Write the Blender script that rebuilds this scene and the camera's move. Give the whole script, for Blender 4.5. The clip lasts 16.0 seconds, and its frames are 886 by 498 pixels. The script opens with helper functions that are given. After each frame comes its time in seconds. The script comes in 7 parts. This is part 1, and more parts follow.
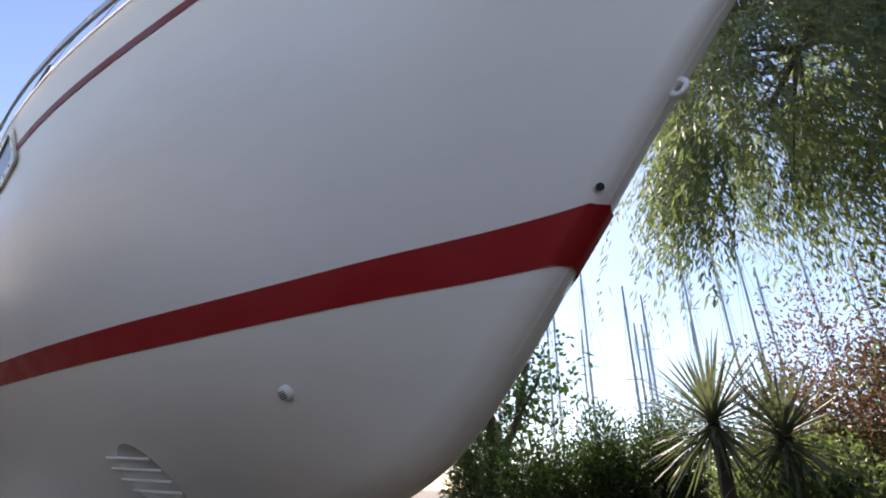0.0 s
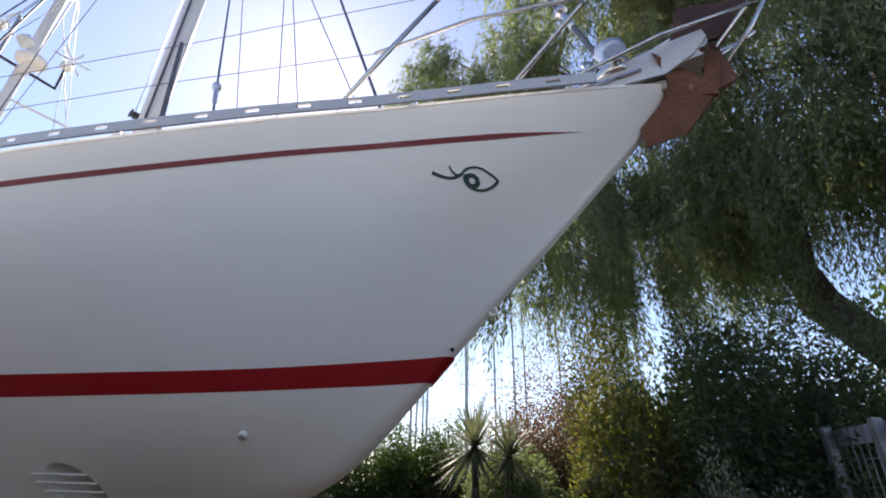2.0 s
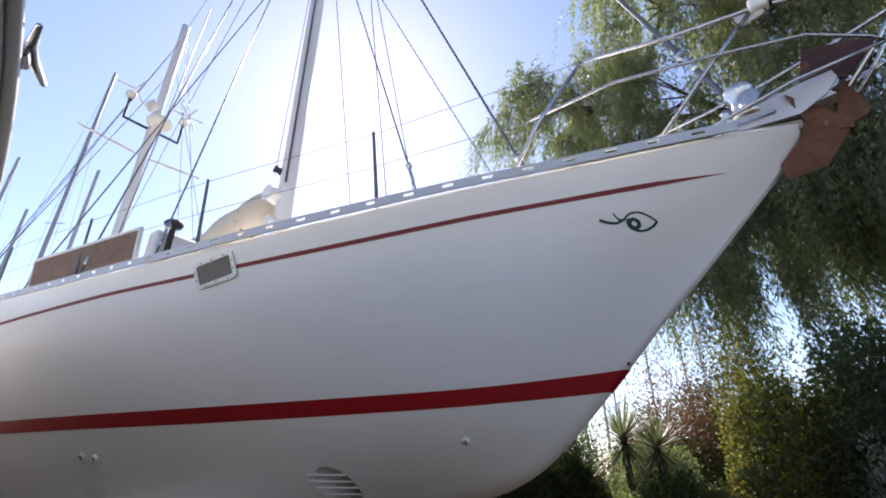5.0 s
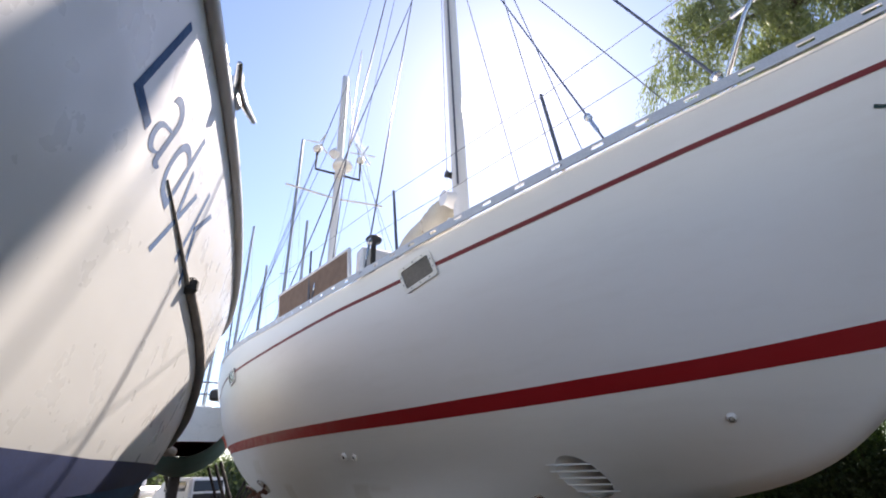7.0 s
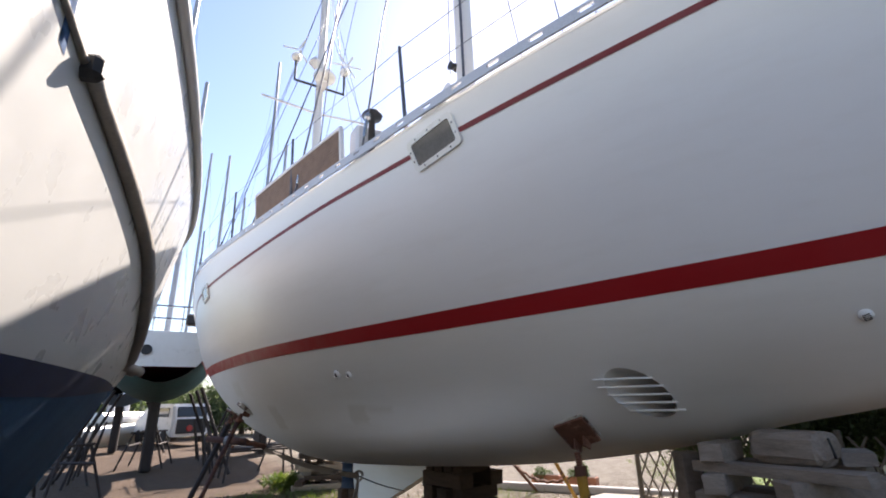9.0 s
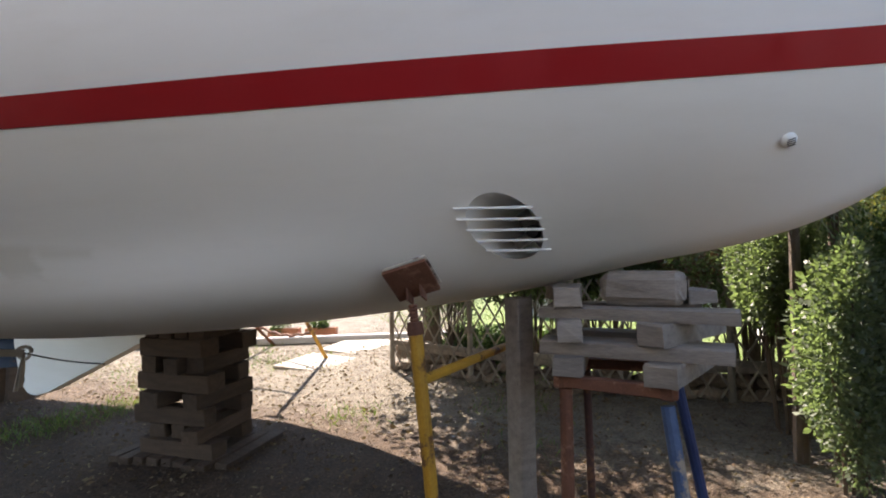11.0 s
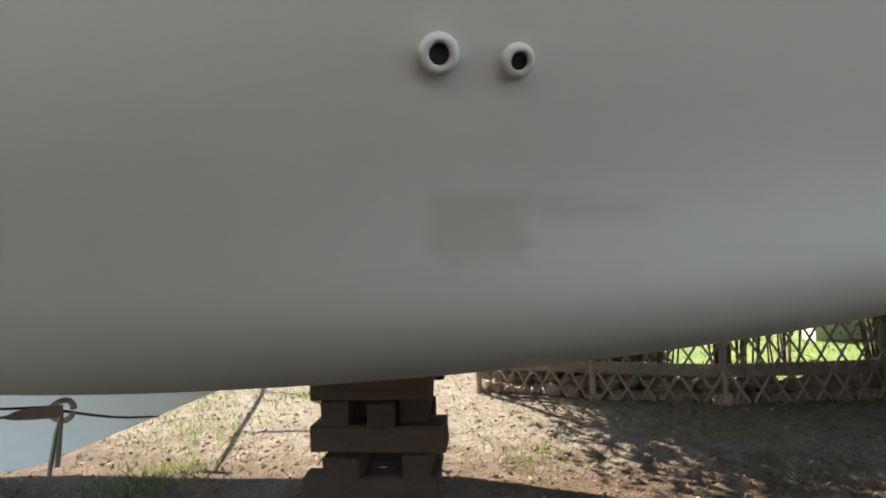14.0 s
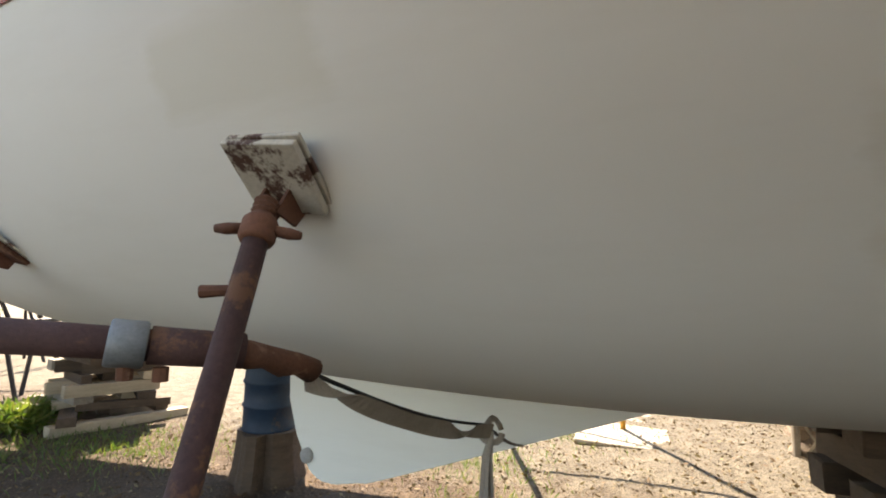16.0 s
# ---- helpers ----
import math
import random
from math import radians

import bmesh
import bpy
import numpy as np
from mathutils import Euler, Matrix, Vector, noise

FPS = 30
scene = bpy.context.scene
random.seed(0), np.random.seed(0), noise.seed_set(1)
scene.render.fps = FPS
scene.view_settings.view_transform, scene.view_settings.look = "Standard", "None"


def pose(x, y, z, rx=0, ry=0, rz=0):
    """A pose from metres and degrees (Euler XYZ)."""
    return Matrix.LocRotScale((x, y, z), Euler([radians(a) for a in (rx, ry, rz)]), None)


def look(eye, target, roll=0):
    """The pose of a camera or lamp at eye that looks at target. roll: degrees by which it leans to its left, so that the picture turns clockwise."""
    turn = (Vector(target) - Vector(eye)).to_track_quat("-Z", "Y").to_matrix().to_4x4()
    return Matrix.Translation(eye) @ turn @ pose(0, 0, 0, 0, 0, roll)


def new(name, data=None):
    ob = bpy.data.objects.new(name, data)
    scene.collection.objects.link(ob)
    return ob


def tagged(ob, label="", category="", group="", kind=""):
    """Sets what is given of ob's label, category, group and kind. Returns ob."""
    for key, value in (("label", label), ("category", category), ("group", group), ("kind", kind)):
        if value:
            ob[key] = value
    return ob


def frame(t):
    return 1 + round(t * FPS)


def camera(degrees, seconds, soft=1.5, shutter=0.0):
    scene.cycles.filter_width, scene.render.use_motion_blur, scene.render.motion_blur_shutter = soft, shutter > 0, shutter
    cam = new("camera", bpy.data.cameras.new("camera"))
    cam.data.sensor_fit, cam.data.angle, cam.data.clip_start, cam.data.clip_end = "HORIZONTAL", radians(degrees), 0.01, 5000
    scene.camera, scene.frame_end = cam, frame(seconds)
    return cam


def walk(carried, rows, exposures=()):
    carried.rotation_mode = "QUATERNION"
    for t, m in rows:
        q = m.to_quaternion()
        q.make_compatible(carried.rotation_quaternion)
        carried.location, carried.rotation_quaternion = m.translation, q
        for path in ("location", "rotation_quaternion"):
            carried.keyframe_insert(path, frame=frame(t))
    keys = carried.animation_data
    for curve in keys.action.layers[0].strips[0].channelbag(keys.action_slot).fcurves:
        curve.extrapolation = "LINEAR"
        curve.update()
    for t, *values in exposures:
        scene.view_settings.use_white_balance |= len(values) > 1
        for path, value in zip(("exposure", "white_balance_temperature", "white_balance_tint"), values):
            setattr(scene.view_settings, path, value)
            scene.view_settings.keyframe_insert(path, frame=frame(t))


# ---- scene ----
cam = camera(86.7, 16.0, 1.9)
PATH = [
    (0, (0.214, 0.031, 1.599), (0.008, 1.802, 2.506), 2.3),
    (0.5, (0.038, -0.268, 1.578), (0.051, 1.508, 2.496), 1.8),
    (1, (-0.099, -0.577, 1.601), (0.13, 1.188, 2.514), 1.5),
    (1.5, (-0.233, -0.913, 1.65), (0.168, 0.83, 2.545), 1.5),
    (2, (-0.378, -1.212, 1.653), (0.221, 0.471, 2.551), 1.3),
    (2.5, (-0.46, -1.513, 1.647), (0.371, 0.07, 2.543), 0.7),
    (3, (-0.562, -1.763, 1.662), (0.416, -0.267, 2.561), 1.3),
    (3.5, (-0.797, -1.825, 1.653), (0.277, -0.392, 2.542), 1.4),
    (4, (-0.995, -1.801, 1.645), (-0.021, -0.292, 2.526), 0.6),
    (4.5, (-1.166, -1.713, 1.637), (-0.497, -0.046, 2.516), -0.1),
    (5, (-1.213, -1.648, 1.638), (-0.873, 0.116, 2.517), -0.2),
    (5.2, (-1.232, -1.623, 1.638), (-1.024, 0.161, 2.518), -0.4),
    (7.3, (-1.377, -1.299, 1.594), (-1.816, 0.446, 2.466), -1.4),
    (7.5, (-1.4, -1.224, 1.583), (-1.868, 0.515, 2.453), -1.2),
    (8, (-1.518, -1.016, 1.571), (-2.003, 0.725, 2.428), -1.3),
    (8.5, (-1.656, -0.813, 1.573), (-2.118, 0.967, 2.358), -1.4),
    (9, (-1.776, -0.615, 1.551), (-2.117, 1.252, 2.184), -1.4),
    (9.5, (-1.833, -0.422, 1.545), (-1.924, 1.529, 1.976), -1.6),
    (10, (-1.974, -0.159, 1.487), (-1.79, 1.815, 1.748), -1.0),
    (10.2, (-2.025, -0.046, 1.498), (-1.763, 1.93, 1.66), -1.1),
    (12.3, (-2.586, 1.38, 1.446), (-1.283, 2.897, 1.479), -0.7),
    (12.5, (-2.72, 1.502, 1.446), (-1.406, 3.01, 1.486), -0.7),
    (13, (-3.077, 1.792, 1.473), (-1.76, 3.298, 1.51), -0.8),
    (13.5, (-3.425, 2.108, 1.46), (-2.174, 3.668, 1.54), -1.0),
    (14, (-3.799, 2.363, 1.423), (-2.681, 4.02, 1.5), -2.2),
    (14.5, (-4.151, 2.73, 1.377), (-3.113, 4.436, 1.476), -2.2),
    (15, (-4.498, 2.998, 1.369), (-3.55, 4.753, 1.513), -1.3),
    (15.5, (-4.862, 3.322, 1.321), (-4.023, 5.125, 1.527), -0.2),
    (16, (-5.166, 3.632, 1.309), (-4.445, 5.483, 1.543), 1.0),
]
EXPOSURES = [(0, 1.35, 6900, 22), (5, 1.4, 6900, 22), (8, 1.55, 6900, 20), (9, 1.58, 6900, 20), (9.5, 1.55, 6950, 20), (10, 1.78, 7100, 20), (12.5, 2.58, 7150, 15), (14, 2.36, 7200, 12), (15, 2.52, 7250, 10), (16, 2.45, 8200, 14)]
walk(cam, [(t, look(eye, target, roll)) for t, eye, target, roll in PATH], EXPOSURES)

# ---- light ----
SUN_AZ, SUN_EL = 91.5, 42.5
world = bpy.data.worlds.new("sky")
scene.world = world
world.use_nodes = True
wn = world.node_tree
sky = wn.nodes.new("ShaderNodeTexSky")
sky.sky_type, sky.sun_disc = "NISHITA", False
sky.sun_elevation, sky.sun_rotation = radians(SUN_EL), radians(90 - SUN_AZ)
sky.air_density, sky.dust_density, sky.ozone_density = 1.0, 0.22, 2.4
bg = wn.nodes["Background"]
bg.inputs["Strength"].default_value = 0.1
wn.links.new(sky.outputs["Color"], bg.inputs["Color"])
lamp = bpy.data.lights.new("sun", "SUN")
lamp.energy, lamp.angle, lamp.color = 4.9, radians(0.53), (1.0, 0.94, 0.84)
sun = new("sun", lamp)
sd = Vector((math.cos(radians(SUN_AZ)) * math.cos(radians(SUN_EL)), math.sin(radians(SUN_AZ)) * math.cos(radians(SUN_EL)), math.sin(radians(SUN_EL))))
sun.matrix_world = look(sd * 60, (0, 0, 0))
scene.view_settings.exposure = 1.0


# ---- materials ----
def material(name, rough=0.6, metal=0.0):
    m = bpy.data.materials.new(name)
    m.use_nodes = True
    t = m.node_tree
    b = t.nodes["Principled BSDF"]
    b.inputs["Roughness"].default_value, b.inputs["Metallic"].default_value = rough, metal
    return m, t, b


def add(t, kind, **inputs):
    n = t.nodes.new(kind)
    for k, v in inputs.items():
        n.inputs[k.replace("_", " ")].default_value = v
    return n


def coords(t, scale=(1, 1, 1)):
    c, m = t.nodes.new("ShaderNodeTexCoord"), t.nodes.new("ShaderNodeMapping")
    m.inputs["Scale"].default_value = scale
    t.links.new(c.outputs["Object"], m.inputs["Vector"])
    return m.outputs["Vector"]


def ramp(t, fac, stops):
    r = t.nodes.new("ShaderNodeValToRGB")
    e = r.color_ramp.elements
    while len(e) < len(stops):
        e.new(0.5)
    for k, (p, c) in zip(e, stops):
        k.position, k.color = p, (*c, 1) if len(c) == 3 else c
    t.links.new(fac, r.inputs["Fac"])
    return r.outputs["Color"]


def mix(t, fac, a, b, how="MIX"):
    m = t.nodes.new("ShaderNodeMix")
    m.data_type, m.blend_type = "RGBA", how
    for sock, v in ((0, fac), (6, a), (7, b)):
        if isinstance(v, (int, float)):
            m.inputs[sock].default_value = v
        elif isinstance(v, tuple):
            m.inputs[sock].default_value = (*v, 1)
        else:
            t.links.new(v, m.inputs[sock])
    return m.outputs[2]


def bumped(t, b, height, strength, distance):
    n = add(t, "ShaderNodeBump", Strength=strength, Distance=distance)
    t.links.new(height, n.inputs["Height"])
    t.links.new(n.outputs["Normal"], b.inputs["Normal"])


def surface(name, dark, light, scale=4.0, fine=60.0, rough=0.6, metal=0.0, bump=0.2, depth=0.004, stretch=(1, 1, 1), spread=0.25, stain=None, stain_amount=0.5):
    """A worn surface: two tones at two scales, a fine relief and, where given, stains of a third tone."""
    m, t, b = material(name, rough, metal)
    v = coords(t, stretch)
    big, small = add(t, "ShaderNodeTexNoise", Scale=scale, Detail=5.0, Roughness=0.6), add(t, "ShaderNodeTexNoise", Scale=fine, Detail=4.0, Roughness=0.65)
    for n in (big, small):
        t.links.new(v, n.inputs["Vector"])
    c = ramp(t, big.outputs["Fac"], [(0.5 - spread, dark), (0.5 + spread, light)])
    c = mix(t, 0.35, c, ramp(t, small.outputs["Fac"], [(0.3, tuple(x * 0.6 for x in dark)), (0.7, light)]))
    if stain:
        st = add(t, "ShaderNodeTexNoise", Scale=scale * 0.7, Detail=7.0, Roughness=0.7)
        t.links.new(v, st.inputs["Vector"])
        c = mix(t, ramp(t, st.outputs["Fac"], [(0.62 - 0.2 * stain_amount, (0, 0, 0)), (0.68 - 0.2 * stain_amount, (1, 1, 1))]), c, stain)
    info = t.nodes.new("ShaderNodeObjectInfo")
    c = mix(t, 1.0, c, ramp(t, info.outputs["Random"], [(0.0, (0.8, 0.8, 0.8)), (1.0, (1.12, 1.1, 1.08))]), "MULTIPLY")
    t.links.new(c, b.inputs["Base Color"])
    bumped(t, b, small.outputs["Fac"], bump, depth)
    return m


def leafy(name, tones, through_light=0.35, rough=0.5):
    """Leaves: the tone changes from island to island, and light shines through."""
    m, t, b = material(name, rough)
    g = t.nodes.new("ShaderNodeNewGeometry")
    c = ramp(t, g.outputs["Random Per Island"], [(i / max(1, len(tones) - 1), x) for i, x in enumerate(tones)])
    t.links.new(c, b.inputs["Base Color"])
    tr = t.nodes.new("ShaderNodeBsdfTranslucent")
    t.links.new(mix(t, 1.0, c, (1.35, 1.5, 0.75), "MULTIPLY"), tr.inputs["Color"])
    ms = add(t, "ShaderNodeMixShader", Fac=through_light)
    t.links.new(b.outputs[0], ms.inputs[1]), t.links.new(tr.outputs[0], ms.inputs[2])
    t.links.new(ms.outputs[0], t.nodes["Material Output"].inputs["Surface"])
    return m


def paint(name, colour, rough=0.3, dirt=0.06, scale=1.3, coat=0.0):
    """Gloss paint with faint broad stains and fine orange peel."""
    m, t, b = material(name, rough)
    v = coords(t)
    n1, n2, n3 = add(t, "ShaderNodeTexNoise", Scale=scale, Detail=6.0, Roughness=0.62), add(t, "ShaderNodeTexNoise", Scale=35.0, Detail=3.0), add(t, "ShaderNodeTexNoise", Scale=7.0, Detail=4.0)
    for n in (n1, n2, n3):
        t.links.new(v, n.inputs["Vector"])
    lo = tuple(x * (1 - 2.2 * dirt) for x in colour)
    warm = (colour[0] * (1 - dirt), colour[1] * (1 - 1.5 * dirt), colour[2] * (1 - 2.6 * dirt))
    c = mix(t, n1.outputs["Fac"], colour, ramp(t, n1.outputs["Fac"], [(0.35, colour), (0.62, warm), (0.75, lo)]))
    c = mix(t, 0.25, c, ramp(t, n3.outputs["Fac"], [(0.3, lo), (0.6, colour)]))
    t.links.new(c, b.inputs["Base Color"])
    t.links.new(ramp(t, n3.outputs["Fac"], [(0.3, (rough * 0.8,) * 3), (0.7, (rough * 1.35,) * 3)]), b.inputs["Roughness"])
    b.inputs["Coat Weight"].default_value, b.inputs["Coat Roughness"].default_value = coat, 0.12
    bumped(t, b, n2.outputs["Fac"], 0.04, 0.002)
    return m


HULL, _t, _b = material("hull_white_paint", 0.34)
_v = coords(_t)
_broad, _run, _peel = add(_t, "ShaderNodeTexNoise", Scale=1.1, Detail=6.0, Roughness=0.6), add(_t, "ShaderNodeTexNoise", Scale=3.0, Detail=5.0, Roughness=0.65), add(_t, "ShaderNodeTexNoise", Scale=30.0, Detail=3.0)
_stretch = _t.nodes.new("ShaderNodeMapping")
_stretch.inputs["Scale"].default_value = (0.45, 1.0, 3.2)
_t.links.new(_v, _stretch.inputs["Vector"])
for _n, _w in ((_broad, _v), (_run, _stretch.outputs["Vector"]), (_peel, _v)):
    _t.links.new(_w, _n.inputs["Vector"])
_c = mix(_t, _broad.outputs["Fac"], (0.85, 0.845, 0.83), (0.79, 0.78, 0.755))
_c = mix(_t, ramp(_t, _run.outputs["Fac"], [(0.5, (0, 0, 0)), (0.8, (0.22, 0.22, 0.22))]), _c, (0.66, 0.63, 0.58))


def _patch(c, s0, z0, w, h, tone, amount, lean=0.0):
    """A rectangular touched-up area of the paint with a slightly uneven edge, in the hull's own coordinates."""
    sep = _t.nodes.new("ShaderNodeSeparateXYZ")
    _t.links.new(_v, sep.inputs[0])

    def calc(op, a, b, clamp=False):
        n = _t.nodes.new("ShaderNodeMath")
        n.operation, n.use_clamp = op, clamp
        for k, q in enumerate((a, b)):
            if isinstance(q, (int, float)):
                n.inputs[k].default_value = q
            else:
                _t.links.new(q, n.inputs[k])
        return n.outputs[0]

    wob = calc("MULTIPLY", calc("SUBTRACT", _run.outputs["Fac"], 0.5), 0.09)
    z = calc("SUBTRACT", sep.outputs["Z"], z0)
    x = calc("ADD", calc("ADD", calc("SUBTRACT", sep.outputs["X"], s0), wob), calc("MULTIPLY", z, lean))
    inside = lambda q, half: calc("MULTIPLY", calc("SUBTRACT", half, calc("ABSOLUTE", calc("ADD", q, wob), 0.0)), 26.0, True)
    f = calc("MULTIPLY", calc("MULTIPLY", inside(x, w / 2), inside(z, h / 2)), amount)
    return mix(_t, f, c, tone)


for _q in ((6.68, 1.47, 0.28, 0.25, (0.66, 0.625, 0.56), 0.5, -0.12), (7.85, 1.79, 0.5, 0.19, (0.68, 0.655, 0.57), 0.4, 0.2), (5.35, 1.5, 0.24, 0.16, (0.64, 0.62, 0.56), 0.6, 0.3), (5.1, 1.53, 0.28, 0.09, (0.66, 0.64, 0.58), 0.45, 0.0)):
    _c = _patch(_c, *_q)
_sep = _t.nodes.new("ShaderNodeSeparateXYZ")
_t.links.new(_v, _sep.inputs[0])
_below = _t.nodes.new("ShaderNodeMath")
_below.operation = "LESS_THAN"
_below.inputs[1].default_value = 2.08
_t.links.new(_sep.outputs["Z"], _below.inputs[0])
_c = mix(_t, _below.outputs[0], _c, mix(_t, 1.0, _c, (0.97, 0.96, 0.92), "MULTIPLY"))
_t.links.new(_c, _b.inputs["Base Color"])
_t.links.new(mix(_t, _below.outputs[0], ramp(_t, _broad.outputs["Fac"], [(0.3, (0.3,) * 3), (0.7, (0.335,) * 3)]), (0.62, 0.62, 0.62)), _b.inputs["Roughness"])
bumped(_t, _b, _peel.outputs["Fac"], 0.04, 0.002)
RED = paint("red_stripe_paint", (0.34, 0.012, 0.016), 0.4, 0.12)
MAROON = paint("dark_red_line_paint", (0.2, 0.014, 0.022), 0.45, 0.12)
WHITE = paint("white_gelcoat", (0.78, 0.77, 0.73), 0.3, 0.05)
CREAM = surface("sail_cover_cloth", (0.52, 0.47, 0.38), (0.66, 0.61, 0.5), 6, 90, 0.9, 0, 0.4, 0.006)
LADYWHITE = paint("second_yacht_gelcoat", (0.66, 0.68, 0.67), 0.3, 0.02)
NAVY = surface("blue_antifouling", (0.012, 0.07, 0.18), (0.04, 0.15, 0.31), 3, 70, 0.75, 0, 0.3, 0.003)
BOOT = surface("boot_top_blue", (0.004, 0.016, 0.075), (0.01, 0.035, 0.14), 3, 70, 0.6, 0, 0.2, 0.002)
NAVYLINE = paint("navy_line_paint", (0.012, 0.02, 0.06), 0.35, 0.1)
TEAL = surface("teal_antifouling", (0.01, 0.06, 0.07), (0.02, 0.11, 0.12), 3, 70, 0.75)
ALU = surface("toe_rail_aluminium", (0.6, 0.605, 0.62), (0.74, 0.745, 0.75), 5, 120, 0.45, 0.2, 0.1, 0.001)
STEEL = surface("stainless_steel", (0.5, 0.5, 0.5), (0.66, 0.66, 0.65), 9, 200, 0.25, 0.9, 0.03, 0.001)
WIRE = surface("rigging_wire", (0.09, 0.09, 0.1), (0.2, 0.2, 0.21), 9, 200, 0.4, 0.6, 0.1, 0.001)
SPAR = paint("white_spar_paint", (0.66, 0.66, 0.66), 0.35, 0.05)
FARSPAR = surface("far_mast_aluminium", (0.3, 0.33, 0.38), (0.45, 0.48, 0.52), 1, 20, 0.5, 0.3, 0.05)
DARK = surface("dark_fitting", (0.012, 0.012, 0.014), (0.03, 0.03, 0.032), 9, 90, 0.6)
RUST = surface("rusty_steel", (0.1, 0.04, 0.022), (0.2, 0.085, 0.05), 12, 110, 0.85, 0.1, 0.6, 0.003, stain=(0.26, 0.14, 0.09), stain_amount=0.3)
RUSTDARK = surface("dark_rusty_steel", (0.045, 0.02, 0.018), (0.1, 0.05, 0.045), 12, 110, 0.8, 0.2, 0.5, 0.003, stain=(0.16, 0.075, 0.04), stain_amount=0.4)
YELLOW = surface("chipped_yellow_paint", (0.42, 0.2, 0.015), (0.62, 0.34, 0.03), 8, 80, 0.6, 0, 0.3, 0.002, stain=(0.14, 0.06, 0.025), stain_amount=0.35)
BLUEPAINT = surface("chipped_blue_paint", (0.03, 0.058, 0.125), (0.06, 0.105, 0.2), 9, 80, 0.65, 0, 0.3, 0.002, stain=(0.26, 0.22, 0.17), stain_amount=0.6)
PADPAINT = surface("peeling_white_ply", (0.5, 0.46, 0.38), (0.66, 0.62, 0.54), 14, 90, 0.75, 0, 0.4, 0.002, stain=(0.09, 0.04, 0.025), stain_amount=0.55)
WOOD = surface("weathered_grey_wood", (0.15, 0.125, 0.105), (0.37, 0.325, 0.28), 3, 30, 0.85, 0, 0.7, 0.004, stretch=(1.2, 9, 9))
SLEEPER = surface("dark_sleeper_wood", (0.045, 0.028, 0.019), (0.12, 0.08, 0.055), 3, 30, 0.9, 0, 0.8, 0.006, stretch=(1.2, 8, 8))
PALEWOOD = surface("pale_pallet_wood", (0.3, 0.23, 0.16), (0.5, 0.42, 0.32), 3, 30, 0.85, 0, 0.6, 0.004, stretch=(1.2, 8, 8))
LATTICE = surface("bleached_lattice_wood", (0.17, 0.145, 0.12), (0.31, 0.275, 0.23), 6, 60, 0.85, 0, 0.5, 0.002)
BARK = surface("tree_bark", (0.055, 0.04, 0.03), (0.16, 0.12, 0.09), 5, 26, 0.95, 0, 1.0, 0.02, stretch=(1, 1, 0.3))
TWIG = surface("brown_twig", (0.07, 0.05, 0.035), (0.15, 0.11, 0.08), 9, 60, 0.9)
STONE = surface("rubble_stone", (0.17, 0.125, 0.095), (0.36, 0.29, 0.23), 5, 40, 0.9, 0, 0.9, 0.012)
PAVE = surface("worn_concrete_slab", (0.2, 0.188, 0.165), (0.36, 0.335, 0.295), 3, 40, 0.9, 0, 0.5, 0.006)
PEBBLE = surface("earthy_pebble", (0.08, 0.06, 0.04), (0.17, 0.135, 0.1), 5, 40, 0.9)
CONCRETE = surface("pale_concrete", (0.34, 0.33, 0.32), (0.5, 0.48, 0.46), 3, 50, 0.9, 0, 0.4, 0.004)
WALLWHITE = surface("white_garden_wall", (0.62, 0.6, 0.57), (0.8, 0.79, 0.76), 2, 40, 0.85, 0, 0.3, 0.004)
GALV = surface("galvanised_white_wire", (0.17, 0.185, 0.2), (0.3, 0.32, 0.34), 9, 120, 0.5, 0.3, 0.1, 0.001)
FENCEWHITE = surface("faded_fence_paint", (0.34, 0.37, 0.42), (0.5, 0.53, 0.58), 6, 90, 0.55, 0.1, 0.1, 0.001)
STRAP = surface("grey_webbing_strap", (0.24, 0.2, 0.17), (0.38, 0.33, 0.28), 12, 200, 0.95, 0, 0.5, 0.002)
YARDSTEEL = surface("blackened_yard_steel", (0.012, 0.009, 0.009), (0.035, 0.027, 0.026), 12, 110, 0.7, 0.2, 0.4, 0.003)
STRAKE = surface("grey_rubber_strake", (0.33, 0.315, 0.29), (0.5, 0.475, 0.44), 6, 60, 0.7)
DRUMBLUE = surface("faded_drum_paint", (0.006, 0.02, 0.045), (0.018, 0.045, 0.09), 4, 60, 0.6, 0, 0.3, 0.002, stain=(0.1, 0.06, 0.04), stain_amount=0.1)
TERRA = surface("terracotta", (0.32, 0.12, 0.06), (0.46, 0.2, 0.11), 6, 60, 0.8)
PANE = surface("frosted_grey_acrylic", (0.11, 0.108, 0.105), (0.17, 0.165, 0.16), 5, 60, 0.16, 0, 0.05, 0.001)
WICKER = surface("brown_woven_screen", (0.17, 0.115, 0.085), (0.3, 0.21, 0.16), 12, 120, 0.85)
EYEPAINT = surface("dark_green_paint", (0.006, 0.04, 0.04), (0.012, 0.07, 0.065), 12, 90, 0.5)
LETTER = surface("blue_lettering", (0.05, 0.11, 0.24), (0.12, 0.21, 0.38), 5, 60, 0.75)
for _k in LETTER.node_tree.nodes:
    if _k.type == "BSDF_PRINCIPLED":
        _k.inputs["Specular IOR Level"].default_value = 0.05
TARP = surface("pale_blue_tarpaulin", (0.14, 0.24, 0.4), (0.26, 0.38, 0.54), 4, 40, 0.5, 0, 0.3, 0.004)
VANWHITE = paint("van_white_paint", (0.72, 0.72, 0.72), 0.3, 0.04)
